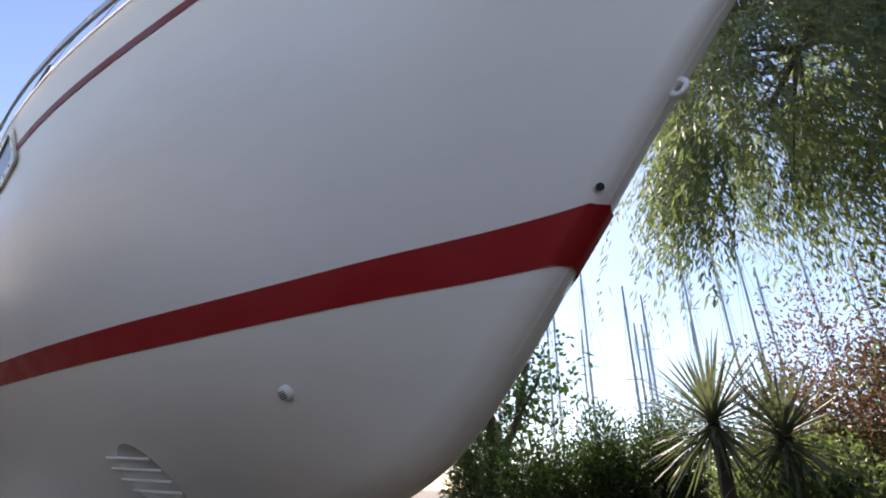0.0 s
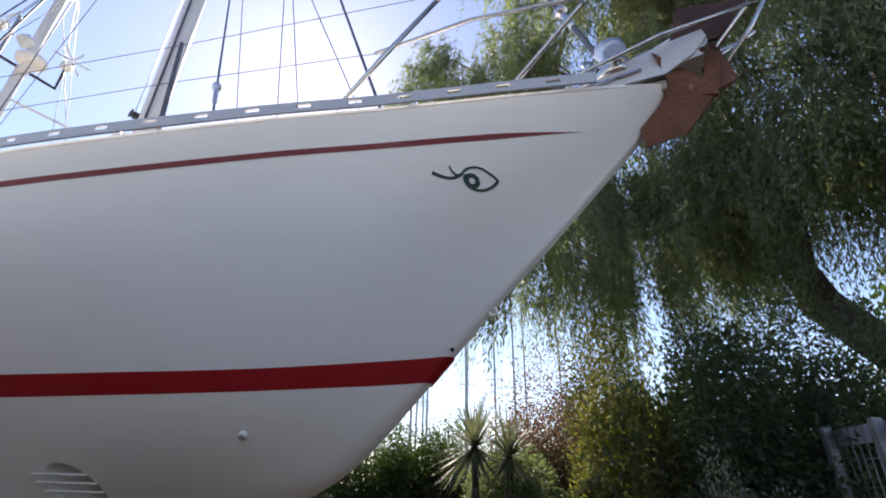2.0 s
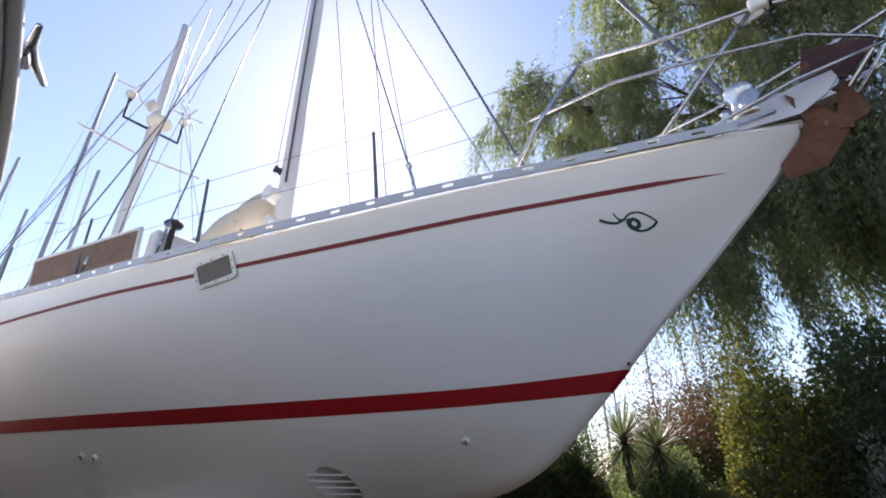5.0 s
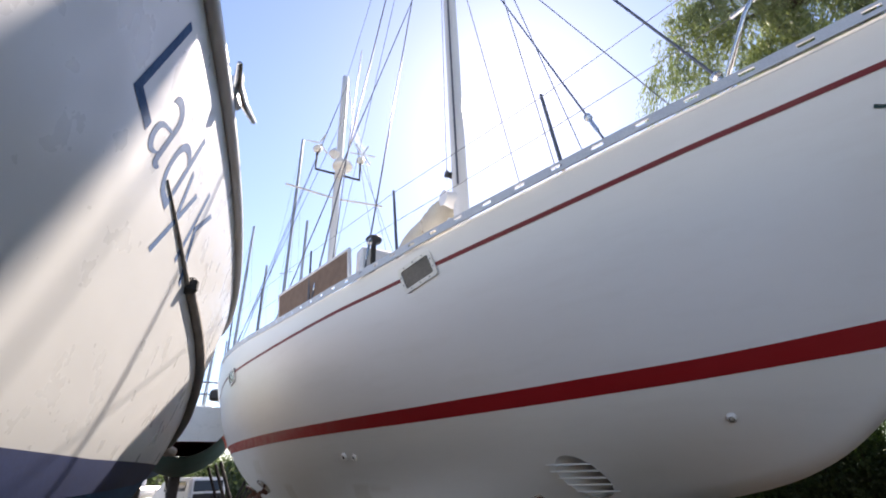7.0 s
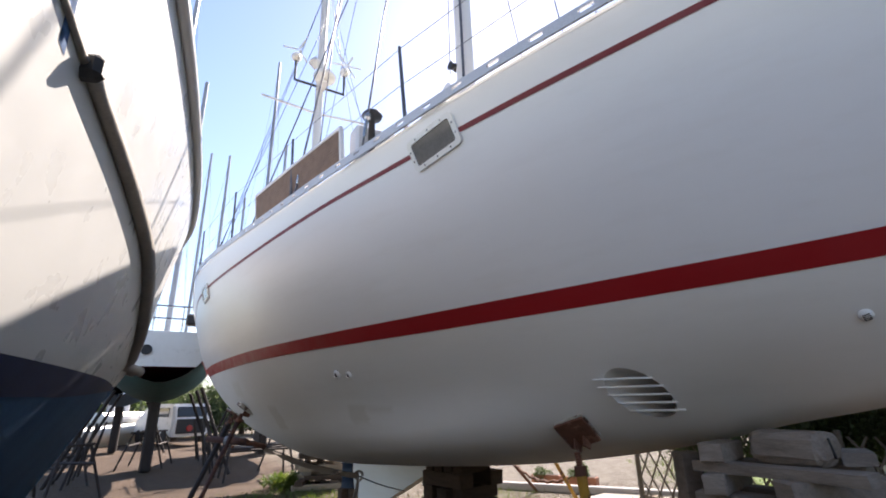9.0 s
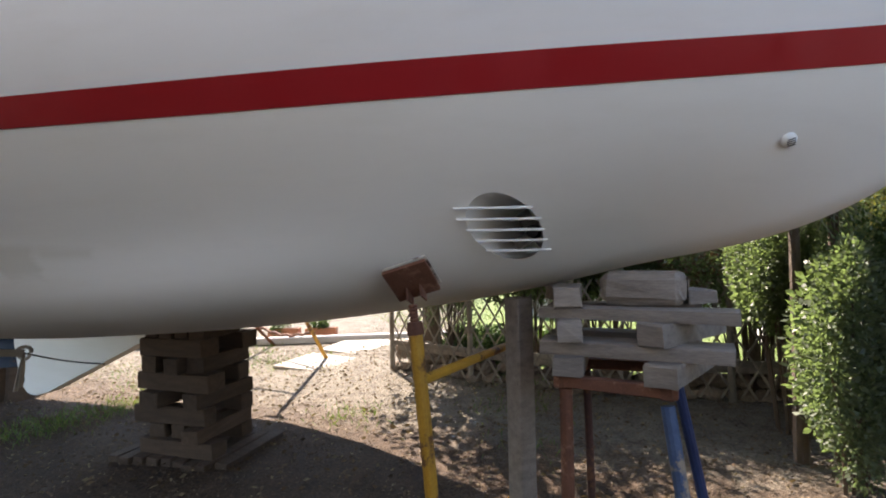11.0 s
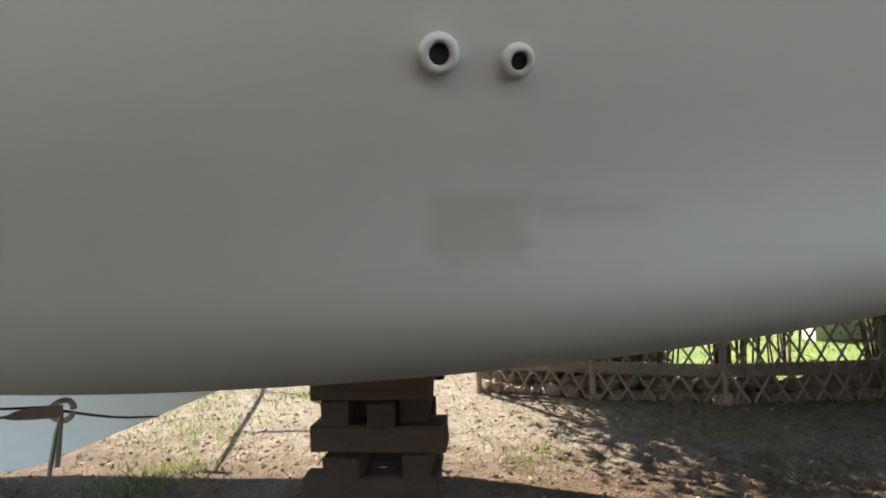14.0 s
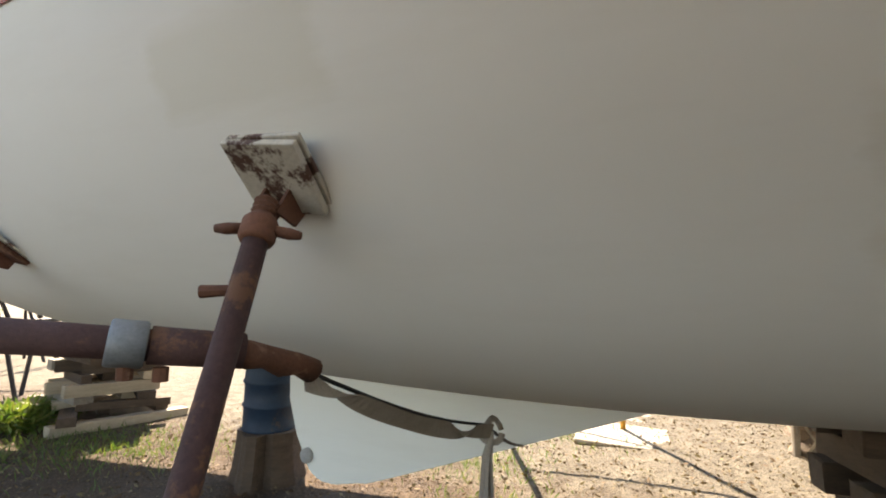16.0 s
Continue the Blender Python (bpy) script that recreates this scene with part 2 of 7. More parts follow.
REDLAMP = surface("red_plastic", (0.3, 0.01, 0.01), (0.5, 0.02, 0.02), 9, 60, 0.3)

GLASSDARK, _t, _b = material("smoked_glass", 0.08)
_b.inputs["Base Color"].default_value = (0.02, 0.021, 0.024, 1)

WILLOW = leafy("pepper_tree_leaves", [(0.12, 0.15, 0.1), (0.155, 0.185, 0.115), (0.2, 0.225, 0.13), (0.13, 0.16, 0.115)], 0.45, 0.6)
HEDGE = leafy("hedge_leaves", [(0.025, 0.05, 0.018), (0.045, 0.085, 0.025), (0.08, 0.12, 0.035), (0.03, 0.06, 0.02)], 0.25, 0.6)
YELLOWLEAF = leafy("yellow_green_leaves", [(0.14, 0.155, 0.055), (0.29, 0.24, 0.07), (0.13, 0.155, 0.06), (0.22, 0.165, 0.06)], 0.6)
PURPLELEAF = leafy("purple_brown_leaves", [(0.1, 0.045, 0.048), (0.15, 0.07, 0.068), (0.08, 0.04, 0.042), (0.19, 0.1, 0.085)], 0.4)
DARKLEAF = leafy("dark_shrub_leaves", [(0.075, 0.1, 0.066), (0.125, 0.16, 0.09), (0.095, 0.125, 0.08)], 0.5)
SILVERLEAF = leafy("silvery_leaves", [(0.2, 0.23, 0.2), (0.3, 0.33, 0.3), (0.12, 0.16, 0.12)], 0.3)
SWORD = leafy("sword_leaves", [(0.08, 0.1, 0.065), (0.12, 0.14, 0.1), (0.19, 0.205, 0.16), (0.07, 0.085, 0.055)], 0.2, 0.6)
GRASS = leafy("grass_blades", [(0.05, 0.1, 0.02), (0.09, 0.14, 0.03), (0.16, 0.17, 0.05)], 0.35)
LITTER = leafy("dry_leaf_litter", [(0.1, 0.062, 0.034), (0.17, 0.11, 0.06), (0.05, 0.03, 0.016), (0.27, 0.21, 0.12)], 0.1, 0.8)

DIRT, _t, _b = material("dry_trodden_earth", 0.95)
_v = coords(_t)
_n = [add(_t, "ShaderNodeTexNoise", Scale=s, Detail=d, Roughness=0.65) for s, d in ((0.45, 5.0), (5.0, 6.0), (45.0, 5.0))]
_w = add(_t, "ShaderNodeTexVoronoi", Scale=38.0, Randomness=1.0)
for _k in (*_n, _w):
    _t.links.new(_v, _k.inputs["Vector"])
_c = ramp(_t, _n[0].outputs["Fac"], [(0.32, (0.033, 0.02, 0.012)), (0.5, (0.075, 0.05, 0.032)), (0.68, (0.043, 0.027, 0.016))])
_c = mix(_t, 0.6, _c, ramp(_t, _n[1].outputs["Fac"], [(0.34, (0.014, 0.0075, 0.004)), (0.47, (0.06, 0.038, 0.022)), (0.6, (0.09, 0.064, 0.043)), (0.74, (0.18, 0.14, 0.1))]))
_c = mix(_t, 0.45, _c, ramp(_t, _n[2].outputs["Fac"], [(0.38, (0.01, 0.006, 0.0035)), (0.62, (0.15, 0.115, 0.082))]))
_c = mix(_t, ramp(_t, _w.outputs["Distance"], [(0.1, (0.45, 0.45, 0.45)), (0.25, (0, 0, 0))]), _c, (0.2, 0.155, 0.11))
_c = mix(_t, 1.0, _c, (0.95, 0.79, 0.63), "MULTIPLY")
# earth beyond the hull is painted paler, to read as sunlit against the shade
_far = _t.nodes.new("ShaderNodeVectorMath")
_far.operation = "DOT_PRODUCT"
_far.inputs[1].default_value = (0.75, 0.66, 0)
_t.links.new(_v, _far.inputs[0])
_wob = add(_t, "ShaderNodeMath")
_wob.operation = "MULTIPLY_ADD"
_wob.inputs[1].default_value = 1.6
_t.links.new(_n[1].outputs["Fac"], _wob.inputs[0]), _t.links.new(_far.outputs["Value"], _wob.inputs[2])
_sunlit_earth = mix(_t, 0.55, ramp(_t, _n[1].outputs["Fac"], [(0.34, (0.06, 0.048, 0.034)), (0.5, (0.145, 0.124, 0.098)), (0.66, (0.24, 0.215, 0.175))]), ramp(_t, _n[2].outputs["Fac"], [(0.36, (0.035, 0.026, 0.016)), (0.6, (0.22, 0.188, 0.14))]))
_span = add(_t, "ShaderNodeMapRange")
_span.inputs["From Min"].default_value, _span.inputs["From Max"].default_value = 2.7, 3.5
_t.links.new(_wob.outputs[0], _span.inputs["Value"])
_c = mix(_t, _span.outputs[0], _c, _sunlit_earth)
_t.links.new(_c, _b.inputs["Base Color"])
_coarse = add(_t, "ShaderNodeBump", Strength=0.9, Distance=0.06)
_t.links.new(_n[1].outputs["Fac"], _coarse.inputs["Height"])
_fine = add(_t, "ShaderNodeBump", Strength=1.0, Distance=0.035)
_t.links.new(_n[2].outputs["Fac"], _fine.inputs["Height"])
_t.links.new(_coarse.outputs["Normal"], _fine.inputs["Normal"])
_t.links.new(_fine.outputs["Normal"], _b.inputs["Normal"])

TURF = surface("lawn_turf", (0.06, 0.11, 0.02), (0.16, 0.22, 0.05), 2, 60, 0.95, 0, 0.8, 0.02)


# ---- building blocks ----
def part(name, bm, material_, parent, label="", smooth=False):
    """Links a bmesh as one mesh object under a thing or a part."""
    me = bpy.data.meshes.new(name)
    bmesh.ops.recalc_face_normals(bm, faces=bm.faces)
    bm.to_mesh(me)
    bm.free()
    me.materials.append(material_)
    if smooth:
        me.polygons.foreach_set("use_smooth", [True] * len(me.polygons))
    ob = new(name, me)
    ob.parent = parent
    if label:
        ob["label"] = label
    return ob


def arrays(name, verts, faces, material_, parent=None, smooth=False):
    """An object from numpy vertices (n, 3) and faces (m, 3 or 4)."""
    me = bpy.data.meshes.new(name)
    verts, faces = np.asarray(verts, dtype=np.float32), np.asarray(faces, dtype=np.int32)
    k = faces.shape[1]
    me.vertices.add(len(verts)), me.loops.add(faces.size), me.polygons.add(len(faces))
    me.vertices.foreach_set("co", verts.ravel())
    me.loops.foreach_set("vertex_index", faces.ravel())
    me.polygons.foreach_set("loop_start", np.arange(0, faces.size, k, dtype=np.int32))
    me.update(calc_edges=True)
    me.materials.append(material_)
    if smooth:
        me.polygons.foreach_set("use_smooth", [True] * len(me.polygons))
    ob = new(name, me)
    ob.parent = parent
    return ob


def thing(name, label, category, m=None, group="", kind=""):
    ob = new(name)
    ob.empty_display_size = 0.1
    if m is not None:
        ob.matrix_world = m
    return tagged(ob, label, category, group, kind)


def box(bm, sx, sy, sz, m=None, bevel=0.0):
    r = bmesh.ops.create_cube(bm, size=1.0, matrix=(m or Matrix()) @ Matrix.Diagonal((sx, sy, sz, 1)))
    if bevel:
        bmesh.ops.bevel(bm, geom=list({e for v in r["verts"] for e in v.link_edges}), offset=bevel, segments=1, affect="EDGES")
    return bm


def cyl(bm, p, q, r0, r1=None, seg=10, cap=True):
    p, q = Vector(p), Vector(q)
    d = q - p
    m = Matrix.Translation((p + q) / 2) @ d.to_track_quat("Z", "Y").to_matrix().to_4x4()
    bmesh.ops.create_cone(bm, cap_ends=cap, segments=seg, radius1=r0, radius2=r0 if r1 is None else r1, depth=d.length, matrix=m)
    return bm


def tube(bm, pts, r, seg=8, squash=1.0):
    """A tube along a line; r may be one radius or one for each point."""
    pts = [Vector(p) for p in pts]
    rs = r if isinstance(r, (list, tuple)) else [r] * len(pts)
    rings, up = [], None
    for i, p in enumerate(pts):
        d = (pts[min(i + 1, len(pts) - 1)] - pts[max(i - 1, 0)]).normalized()
        up = up or (Vector((0, 0, 1)) if abs(d.z) < 0.9 else Vector((1, 0, 0)))
        a = d.cross(up).normalized()
        up = a.cross(d).normalized()
        rings.append([bm.verts.new(p + float(rs[i]) * (a * math.cos(6.28318 * k / seg) + up * squash * math.sin(6.28318 * k / seg))) for k in range(seg)])
    for a, b in zip(rings, rings[1:]):
        for k in range(seg):
            bm.faces.new((a[k], a[(k + 1) % seg], b[(k + 1) % seg], b[k]))
    bm.faces.new(rings[0][::-1]), bm.faces.new(rings[-1])
    return bm


def lathe(bm, profile, m=None, seg=16):
    """Turns (radius, height) pairs round z."""
    m = m or Matrix()
    rings = [[bm.verts.new(m @ Vector((r * math.cos(6.28318 * k / seg), r * math.sin(6.28318 * k / seg), z))) for k in range(seg)] for r, z in profile]
    for a, b in zip(rings, rings[1:]):
        for k in range(seg):
            bm.faces.new((a[k], a[(k + 1) % seg], b[(k + 1) % seg], b[k]))
    bm.faces.new(rings[0][::-1]), bm.faces.new(rings[-1])
    return bm


def slab(bm, outline, depth, m):
    """A flat outline (x, y pairs) drawn out along z by depth."""
    lo, hi = [bm.verts.new(m @ Vector((x, y, 0))) for x, y in outline], [bm.verts.new(m @ Vector((x, y, depth))) for x, y in outline]
    n = len(outline)
    bm.faces.new(lo[::-1]), bm.faces.new(hi)
    for k in range(n):
        bm.faces.new((lo[k], lo[(k + 1) % n], hi[(k + 1) % n], hi[k]))
    return bm


def ease(knots, values, x):
    """A smooth curve through knots."""
    K, V = np.asarray(knots, float), np.asarray(values, float)
    h = np.diff(K)
    d = np.diff(V, axis=0) / (h if V.ndim == 1 else h[:, None])
    m = np.empty_like(V)
    m[0], m[-1] = d[0], d[-1]
    w0, w1 = h[1:] / (h[:-1] + h[1:]), h[:-1] / (h[:-1] + h[1:])
    m[1:-1] = (d[:-1].T * w0 + d[1:].T * w1).T
    x = np.clip(np.asarray(x, float), K[0], K[-1])
    i = np.clip(np.searchsorted(K, x) - 1, 0, len(K) - 2)
    t, hh = (x - K[i]) / h[i], h[i]
    return ((2 * t**3 - 3 * t**2 + 1) * V[i].T + (t**3 - 2 * t**2 + t) * hh * m[i].T + (3 * t**2 - 2 * t**3) * V[i + 1].T + (t**3 - t**2) * hh * m[i + 1].T).T


def ground_z(x, y):
    """The yard falls a little towards the yacht's stern, and is uneven."""
    s = -0.656 * (x - 1.395) + 0.755 * (y - 0.069)
    f = np.clip((s - 5.5) / 3.5, 0, 1)
    return -0.13 * f * f * (3 - 2 * f)

# ---- ground ----
def ground():
    xs = np.unique(np.concatenate([-np.geomspace(11, 400, 14), np.arange(-11, 6, 0.11), np.geomspace(6, 400, 14)]))
    ys = np.unique(np.concatenate([-np.geomspace(4, 400, 14), np.arange(-4, 13, 0.11), np.geomspace(13, 400, 14)]))
    X, Y = np.meshgrid(xs, ys)
    Z = ground_z(X, Y)
    near = (X > -11.5) & (X < 6.5) & (Y > -4.5) & (Y < 13.5)
    for j in range(X.shape[0]):
        for i in range(X.shape[1]):
            if near[j, i]:
                Z[j, i] += 0.018 * noise.noise((X[j, i] * 0.9, Y[j, i] * 0.9, 0)) + 0.010 * noise.noise((X[j, i] * 4, Y[j, i] * 4, 3))
    n = len(xs)
    idx = np.arange(X.size).reshape(X.shape)
    f = np.stack([idx[:-1, :-1], idx[:-1, 1:], idx[1:, 1:], idx[1:, :-1]], -1).reshape(-1, 4)
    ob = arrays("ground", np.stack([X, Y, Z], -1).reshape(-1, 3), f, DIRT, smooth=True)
    return tagged(ob, "dry trodden earth of the boatyard with stones and dead leaves", "ground", kind="structure")


ground()

# ---- the yacht: stations run aft from the stem head, y to the starboard side, z up from the yard ----
YACHT = pose(1.415, 0.040, 0, 0, 0, 131.27)
ST = [0, 0.25, 0.5, 0.8, 1.1, 1.5, 2, 3, 4.5, 6.5, 8.5, 10.5, 15.2]
SECTIONS = np.array([
    [0.02, 0.031, 0.053, 0.081, 0.115], [0.026, 0.038, 0.084, 0.155, 0.228], [0.028, 0.044, 0.114, 0.226, 0.339], [0.03, 0.05, 0.144, 0.31, 0.471],
    [0.03, 0.065, 0.18, 0.396, 0.601], [0.03, 0.095, 0.255, 0.515, 0.781], [0.04, 0.15, 0.4, 0.69, 1.041], [0.02, 0.33, 0.738, 1.102, 1.509],
    [0.089, 0.927, 1.163, 1.577, 1.909], [0.178, 1.315, 1.757, 2.04, 2.279], [0.081, 1.118, 1.791, 2.224, 2.55], [0.068, 1.096, 1.742, 2.205, 2.479], [0.049, 0.9, 1.4, 1.75, 2.1]])
KEEL = [3.56, 3.315, 3.075, 2.79, 2.522, 2.138, 1.71, 1.403, 1.125, 0.953, 0.893, 1.03, 2.1]
SHEER_S, SHEER_Z = [0, 1.5, 3, 5, 7.5, 10, 15.2], [3.575, 3.447, 3.25, 3.238, 3.355, 3.42, 3.55]
LINE_DROP = [0.265, 0.248, 0.228, 0.236, 0.33, 0.36, 0.36]
RAIL = 0.066


def sheer_z(s):
    return ease(SHEER_S, SHEER_Z, s)


def keel_z(s):
    return np.minimum(ease(ST, KEEL, s), sheer_z(s) - 0.012)


def half_breadth(s, z):
    """The hull's half breadth at station s and height z."""
    s, z = np.broadcast_arrays(np.asarray(s, float), np.asarray(z, float))
    u = np.sqrt(np.clip((z - keel_z(s)) / (sheer_z(s) - keel_z(s)), 0, 1))
    row = ease(ST, SECTIONS, s.ravel())
    out = np.array([float(ease([0, 0.25, 0.5, 0.75, 1.0], r, v)) for r, v in zip(row, u.ravel())])
    return np.maximum(out, 0.018).reshape(s.shape)


def skin(s, z, out=0.0, side=1):
    """A point on the hull and its outward normal."""
    b = float(half_breadth(s, z))
    ds, dz = (float(half_breadth(s + 0.02, z)) - float(half_breadth(s - 0.02, z))) / 0.04, (float(half_breadth(s, z + 0.02)) - float(half_breadth(s, z - 0.02))) / 0.04
    n = Vector((-ds, 1, -dz)).normalized()
    p = Vector((s, b, z)) + n * out
    return (p, n) if side > 0 else (Vector((p.x, -p.y, p.z)), Vector((n.x, -n.y, n.z)))


def skin_pose(s, z, out=0.0, side=1):
    """A pose on the hull: z outward, x aft along the skin, y up along it."""
    p, n = skin(s, z, out, side)
    x = Vector((1, 0, 0))
    x = (x - n * x.dot(n)).normalized()
    y = n.cross(x)
    if y.z < 0:
        x, y = -x, -y
    return Matrix(((x.x, y.x, n.x, p.x), (x.y, y.y, n.y, p.y), (x.z, y.z, n.z, p.z), (0, 0, 0, 1)))


def hull_mesh():
    S = np.concatenate([np.linspace(0.14, 2.4, 44), np.linspace(2.5, 15.2, 90)])
    U = np.concatenate([np.linspace(0, 1, 14) ** 1.6 * 0.3, np.linspace(0.35, 1, 22)])
    zk, zs = keel_z(S), sheer_z(S) - RAIL
    full = sheer_z(S)
    row = ease(ST, SECTIONS, S)
    V = []
    for i, s in enumerate(S):
        w = U * np.sqrt(max(1e-6, (zs[i] - zk[i]) / (full[i] - zk[i]))) if zs[i] > zk[i] else U * 0.01
        b = np.maximum(ease([0, 0.25, 0.5, 0.75, 1.0], row[i], w), 0.018)
        b = b * np.clip(0.1 + w / 0.19, 0.1, 1) ** 0.5
        z = zk[i] + w * w * (full[i] - zk[i])
        V += [(s, y, h) for y, h in zip(b, z)] + [(s, -y, h) for y, h in zip(b, z)]
        V += [(s, 0, zk[i] - 0.004), (s, 0, z[-1] + 0.05 * min(1, s))]
    n, k = 2 * len(U) + 2, len(U)
    F = []
    for i in range(len(S) - 1):
        a, b = i * n, (i + 1) * n
        for j in range(k - 1):
            F += [(a + j, b + j, b + j + 1, a + j + 1), (a + k + j + 1, b + k + j + 1, b + k + j, a + k + j)]
        F += [(a + n - 2, b + n - 2, b, a), (a + k, b + k, b + n - 2, a + n - 2), (a + k - 1, b + k - 1, b + n - 1, a + n - 1), (a + n - 1, b + n - 1, b + 2 * k - 1, a + 2 * k - 1)]
    bm = bmesh.new()
    vs = [bm.verts.new(v) for v in V]
    for f in F:
        bm.faces.new([vs[q] for q in f])
    for base in (0, (len(S) - 1) * n):
        loop = [vs[base + n - 2]] + [vs[base + j] for j in range(k)] + [vs[base + n - 1]] + [vs[base + k + j] for j in range(k - 1, -1, -1)]
        bm.faces.new(loop)
    return bm


TUNNEL_S, TUNNEL_Z, TUNNEL_R = 3.32, 1.59, 0.127


def yacht():
    boat = thing("sailing_yacht", "white two-masted steel yacht with red stripes, propped ashore", "yacht", YACHT)
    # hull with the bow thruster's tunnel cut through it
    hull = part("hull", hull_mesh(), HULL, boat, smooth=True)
    hull.parent = None
    cutter = part("cutter", cyl(bmesh.new(), (TUNNEL_S, -1.6, TUNNEL_Z), (TUNNEL_S, 1.6, TUNNEL_Z), TUNNEL_R, seg=40), HULL, None)
    mod = hull.modifiers.new("tunnel", "BOOLEAN")
    mod.object, mod.operation, mod.solver = cutter, "DIFFERENCE", "EXACT"
    dg = bpy.context.evaluated_depsgraph_get()
    dg.update()
    cut = bpy.data.meshes.new_from_object(hull.evaluated_get(dg))
    hull.modifiers.clear()
    if len(cut.polygons) > 1000:
        hull.data = cut
    bpy.data.objects.remove(cutter)
    hull.data.set_sharp_from_angle(angle=radians(30))
    hull.parent = boat

    # painted waterline stripe that wraps round the stem
    bm = bmesh.new()
    knots = [0.8, 1.2, 1.6, 2, 3, 4, 5, 6, 7, 8, 9, 11, 15.2]
    top = lambda s: ease(knots, [2.335, 2.274, 2.22, 2.172, 2.126, 2.113, 2.112, 2.115, 2.127, 2.144, 2.166, 2.22, 2.42], s)
    low = lambda s: ease(knots, [2.225, 2.165, 2.114, 2.073, 2.025, 2.01, 2.01, 2.012, 2.017, 2.028, 2.046, 2.1, 2.3], s)
    rows = []
    for k in range(7):
        f = k / 6
        level = lambda s: low(s) + f * (top(s) - low(s))
        s0 = 0.9
        while keel_z(s0) > level(s0) and s0 < 2.5:
            s0 += 0.004
        ss = s0 + (15.18 - s0) * np.linspace(0, 1, 110) ** 1.6
        zz = level(ss)
        bb = half_breadth(ss, zz) + 0.004
        bb[0] *= 0.7
        near = [bm.verts.new((a, b, c)) for a, b, c in zip(ss, bb, zz)]
        far = [bm.verts.new((a, -b, c)) for a, b, c in zip(ss, bb, zz)]
        rows.append(far[::-1] + [bm.verts.new((ss[0] - 0.018, 0, zz[0]))] + near)
    for a, b in zip(rows, rows[1:]):
        for j in range(len(a) - 1):
            bm.faces.new((a[j], a[j + 1], b[j + 1], b[j]))
    part("waterline_stripe", bm, RED, hull, "dark red painted waterline stripe", True)

    # thin red line below the rail, pointed at the bow
    for side in (1, -1):
        bm = bmesh.new()
        prev = None
        for s in np.concatenate([np.linspace(0.545, 3.3, 40), np.linspace(3.4, 15.1, 70)]):
            z = float(sheer_z(s) - ease(SHEER_S, LINE_DROP, s))
            h = 0.0135 * min(1, (s - 0.54) / 0.4)
            pair = [bm.verts.new(skin(s, z + q, 0.003, side)[0]) for q in (-h, h)]
            if prev:
                bm.faces.new((*prev, pair[1], pair[0]))
            prev = pair
        part("accent_line", bm, MAROON, hull, "thin dark red painted line")

    # perforated toe rail along the deck edge
    for side in (1, -1):
        bm = bmesh.new()
        pitch, slot = 0.232, 0.068
        cells = []
        s = 0.42
        while s < 14.9:
            cells += [(s, s + pitch - slot, True), (s + pitch - slot, s + pitch, False)]
            s += pitch
        for a, b, solid in cells:
            for z0, z1 in ([(0, 1)] if solid else [(0, 0.38), (0.72, 1)]):
                q = []
                for u in (a, b):
                    top_z, y = float(sheer_z(u)), float(half_breadth(u, sheer_z(u)))
                    for zz in (z0, z1):
                        for off in (0.004, -0.008):
                            q.append(bm.verts.new((u, side * (y + off), top_z - RAIL + RAIL * zz)))
                for f in ((0, 1, 3, 2), (4, 6, 7, 5), (0, 2, 6, 4), (1, 5, 7, 3), (2, 3, 7, 6), (0, 4, 5, 1)):
                    bm.faces.new([q[i] for i in f])
        part("toe_rail", bm, ALU, boat, "perforated grey aluminium toe rail")
        bm = bmesh.new()
        edge = []
        for u in np.linspace(0.3, 15.0, 80):
            z = float(sheer_z(u)) - RAIL
            y = float(half_breadth(u, z))
            edge.append([bm.verts.new((float(u), side * max(0.01, y + dy), z + dz)) for dy, dz in ((-0.002, -0.012), (0.002, 0.003), (-0.14, 0.003), (-0.14, -0.012))])
        for p, q in zip(edge, edge[1:]):
            for k in range(4):
                bm.faces.new((p[k], q[k], q[(k + 1) % 4], p[(k + 1) % 4]))
        part("covering_board", bm, HULL, boat, "white covering board along the deck edge")

    # thruster grille and propeller
    for k in range(5):
        z = TUNNEL_Z + 0.08 - 0.04 * k
        half = 0.145 - 0.01 * abs(k - 1)
        pts = [skin(TUNNEL_S + half * q - 0.02 * (k - 2) * 0.4, z, 0.012)[0] for q in (-1, -0.5, 0, 0.5, 1)]
        part("grille_bar", tube(bmesh.new(), pts, 0.0055, 6), HULL, hull, "thin white painted grille bar")
    prop = part("thruster_propeller", cyl(bmesh.new(), (TUNNEL_S, 0.05, TUNNEL_Z), (TUNNEL_S, 0.26, TUNNEL_Z), 0.045, 0.03), DARK, hull, "dark bow thruster hub and blades")
    for k in range(4):
        a = 0.6 + k * 1.5708
        m = Matrix.Translation((TUNNEL_S, 0.2, TUNNEL_Z)) @ Matrix.Rotation(a, 4, "Y") @ Matrix.Rotation(0.5, 4, "Z")
        part("blade", box(bmesh.new(), 0.07, 0.012, 0.1, m @ Matrix.Translation((0, 0, 0.07)), 0.004), CONCRETE, hull)

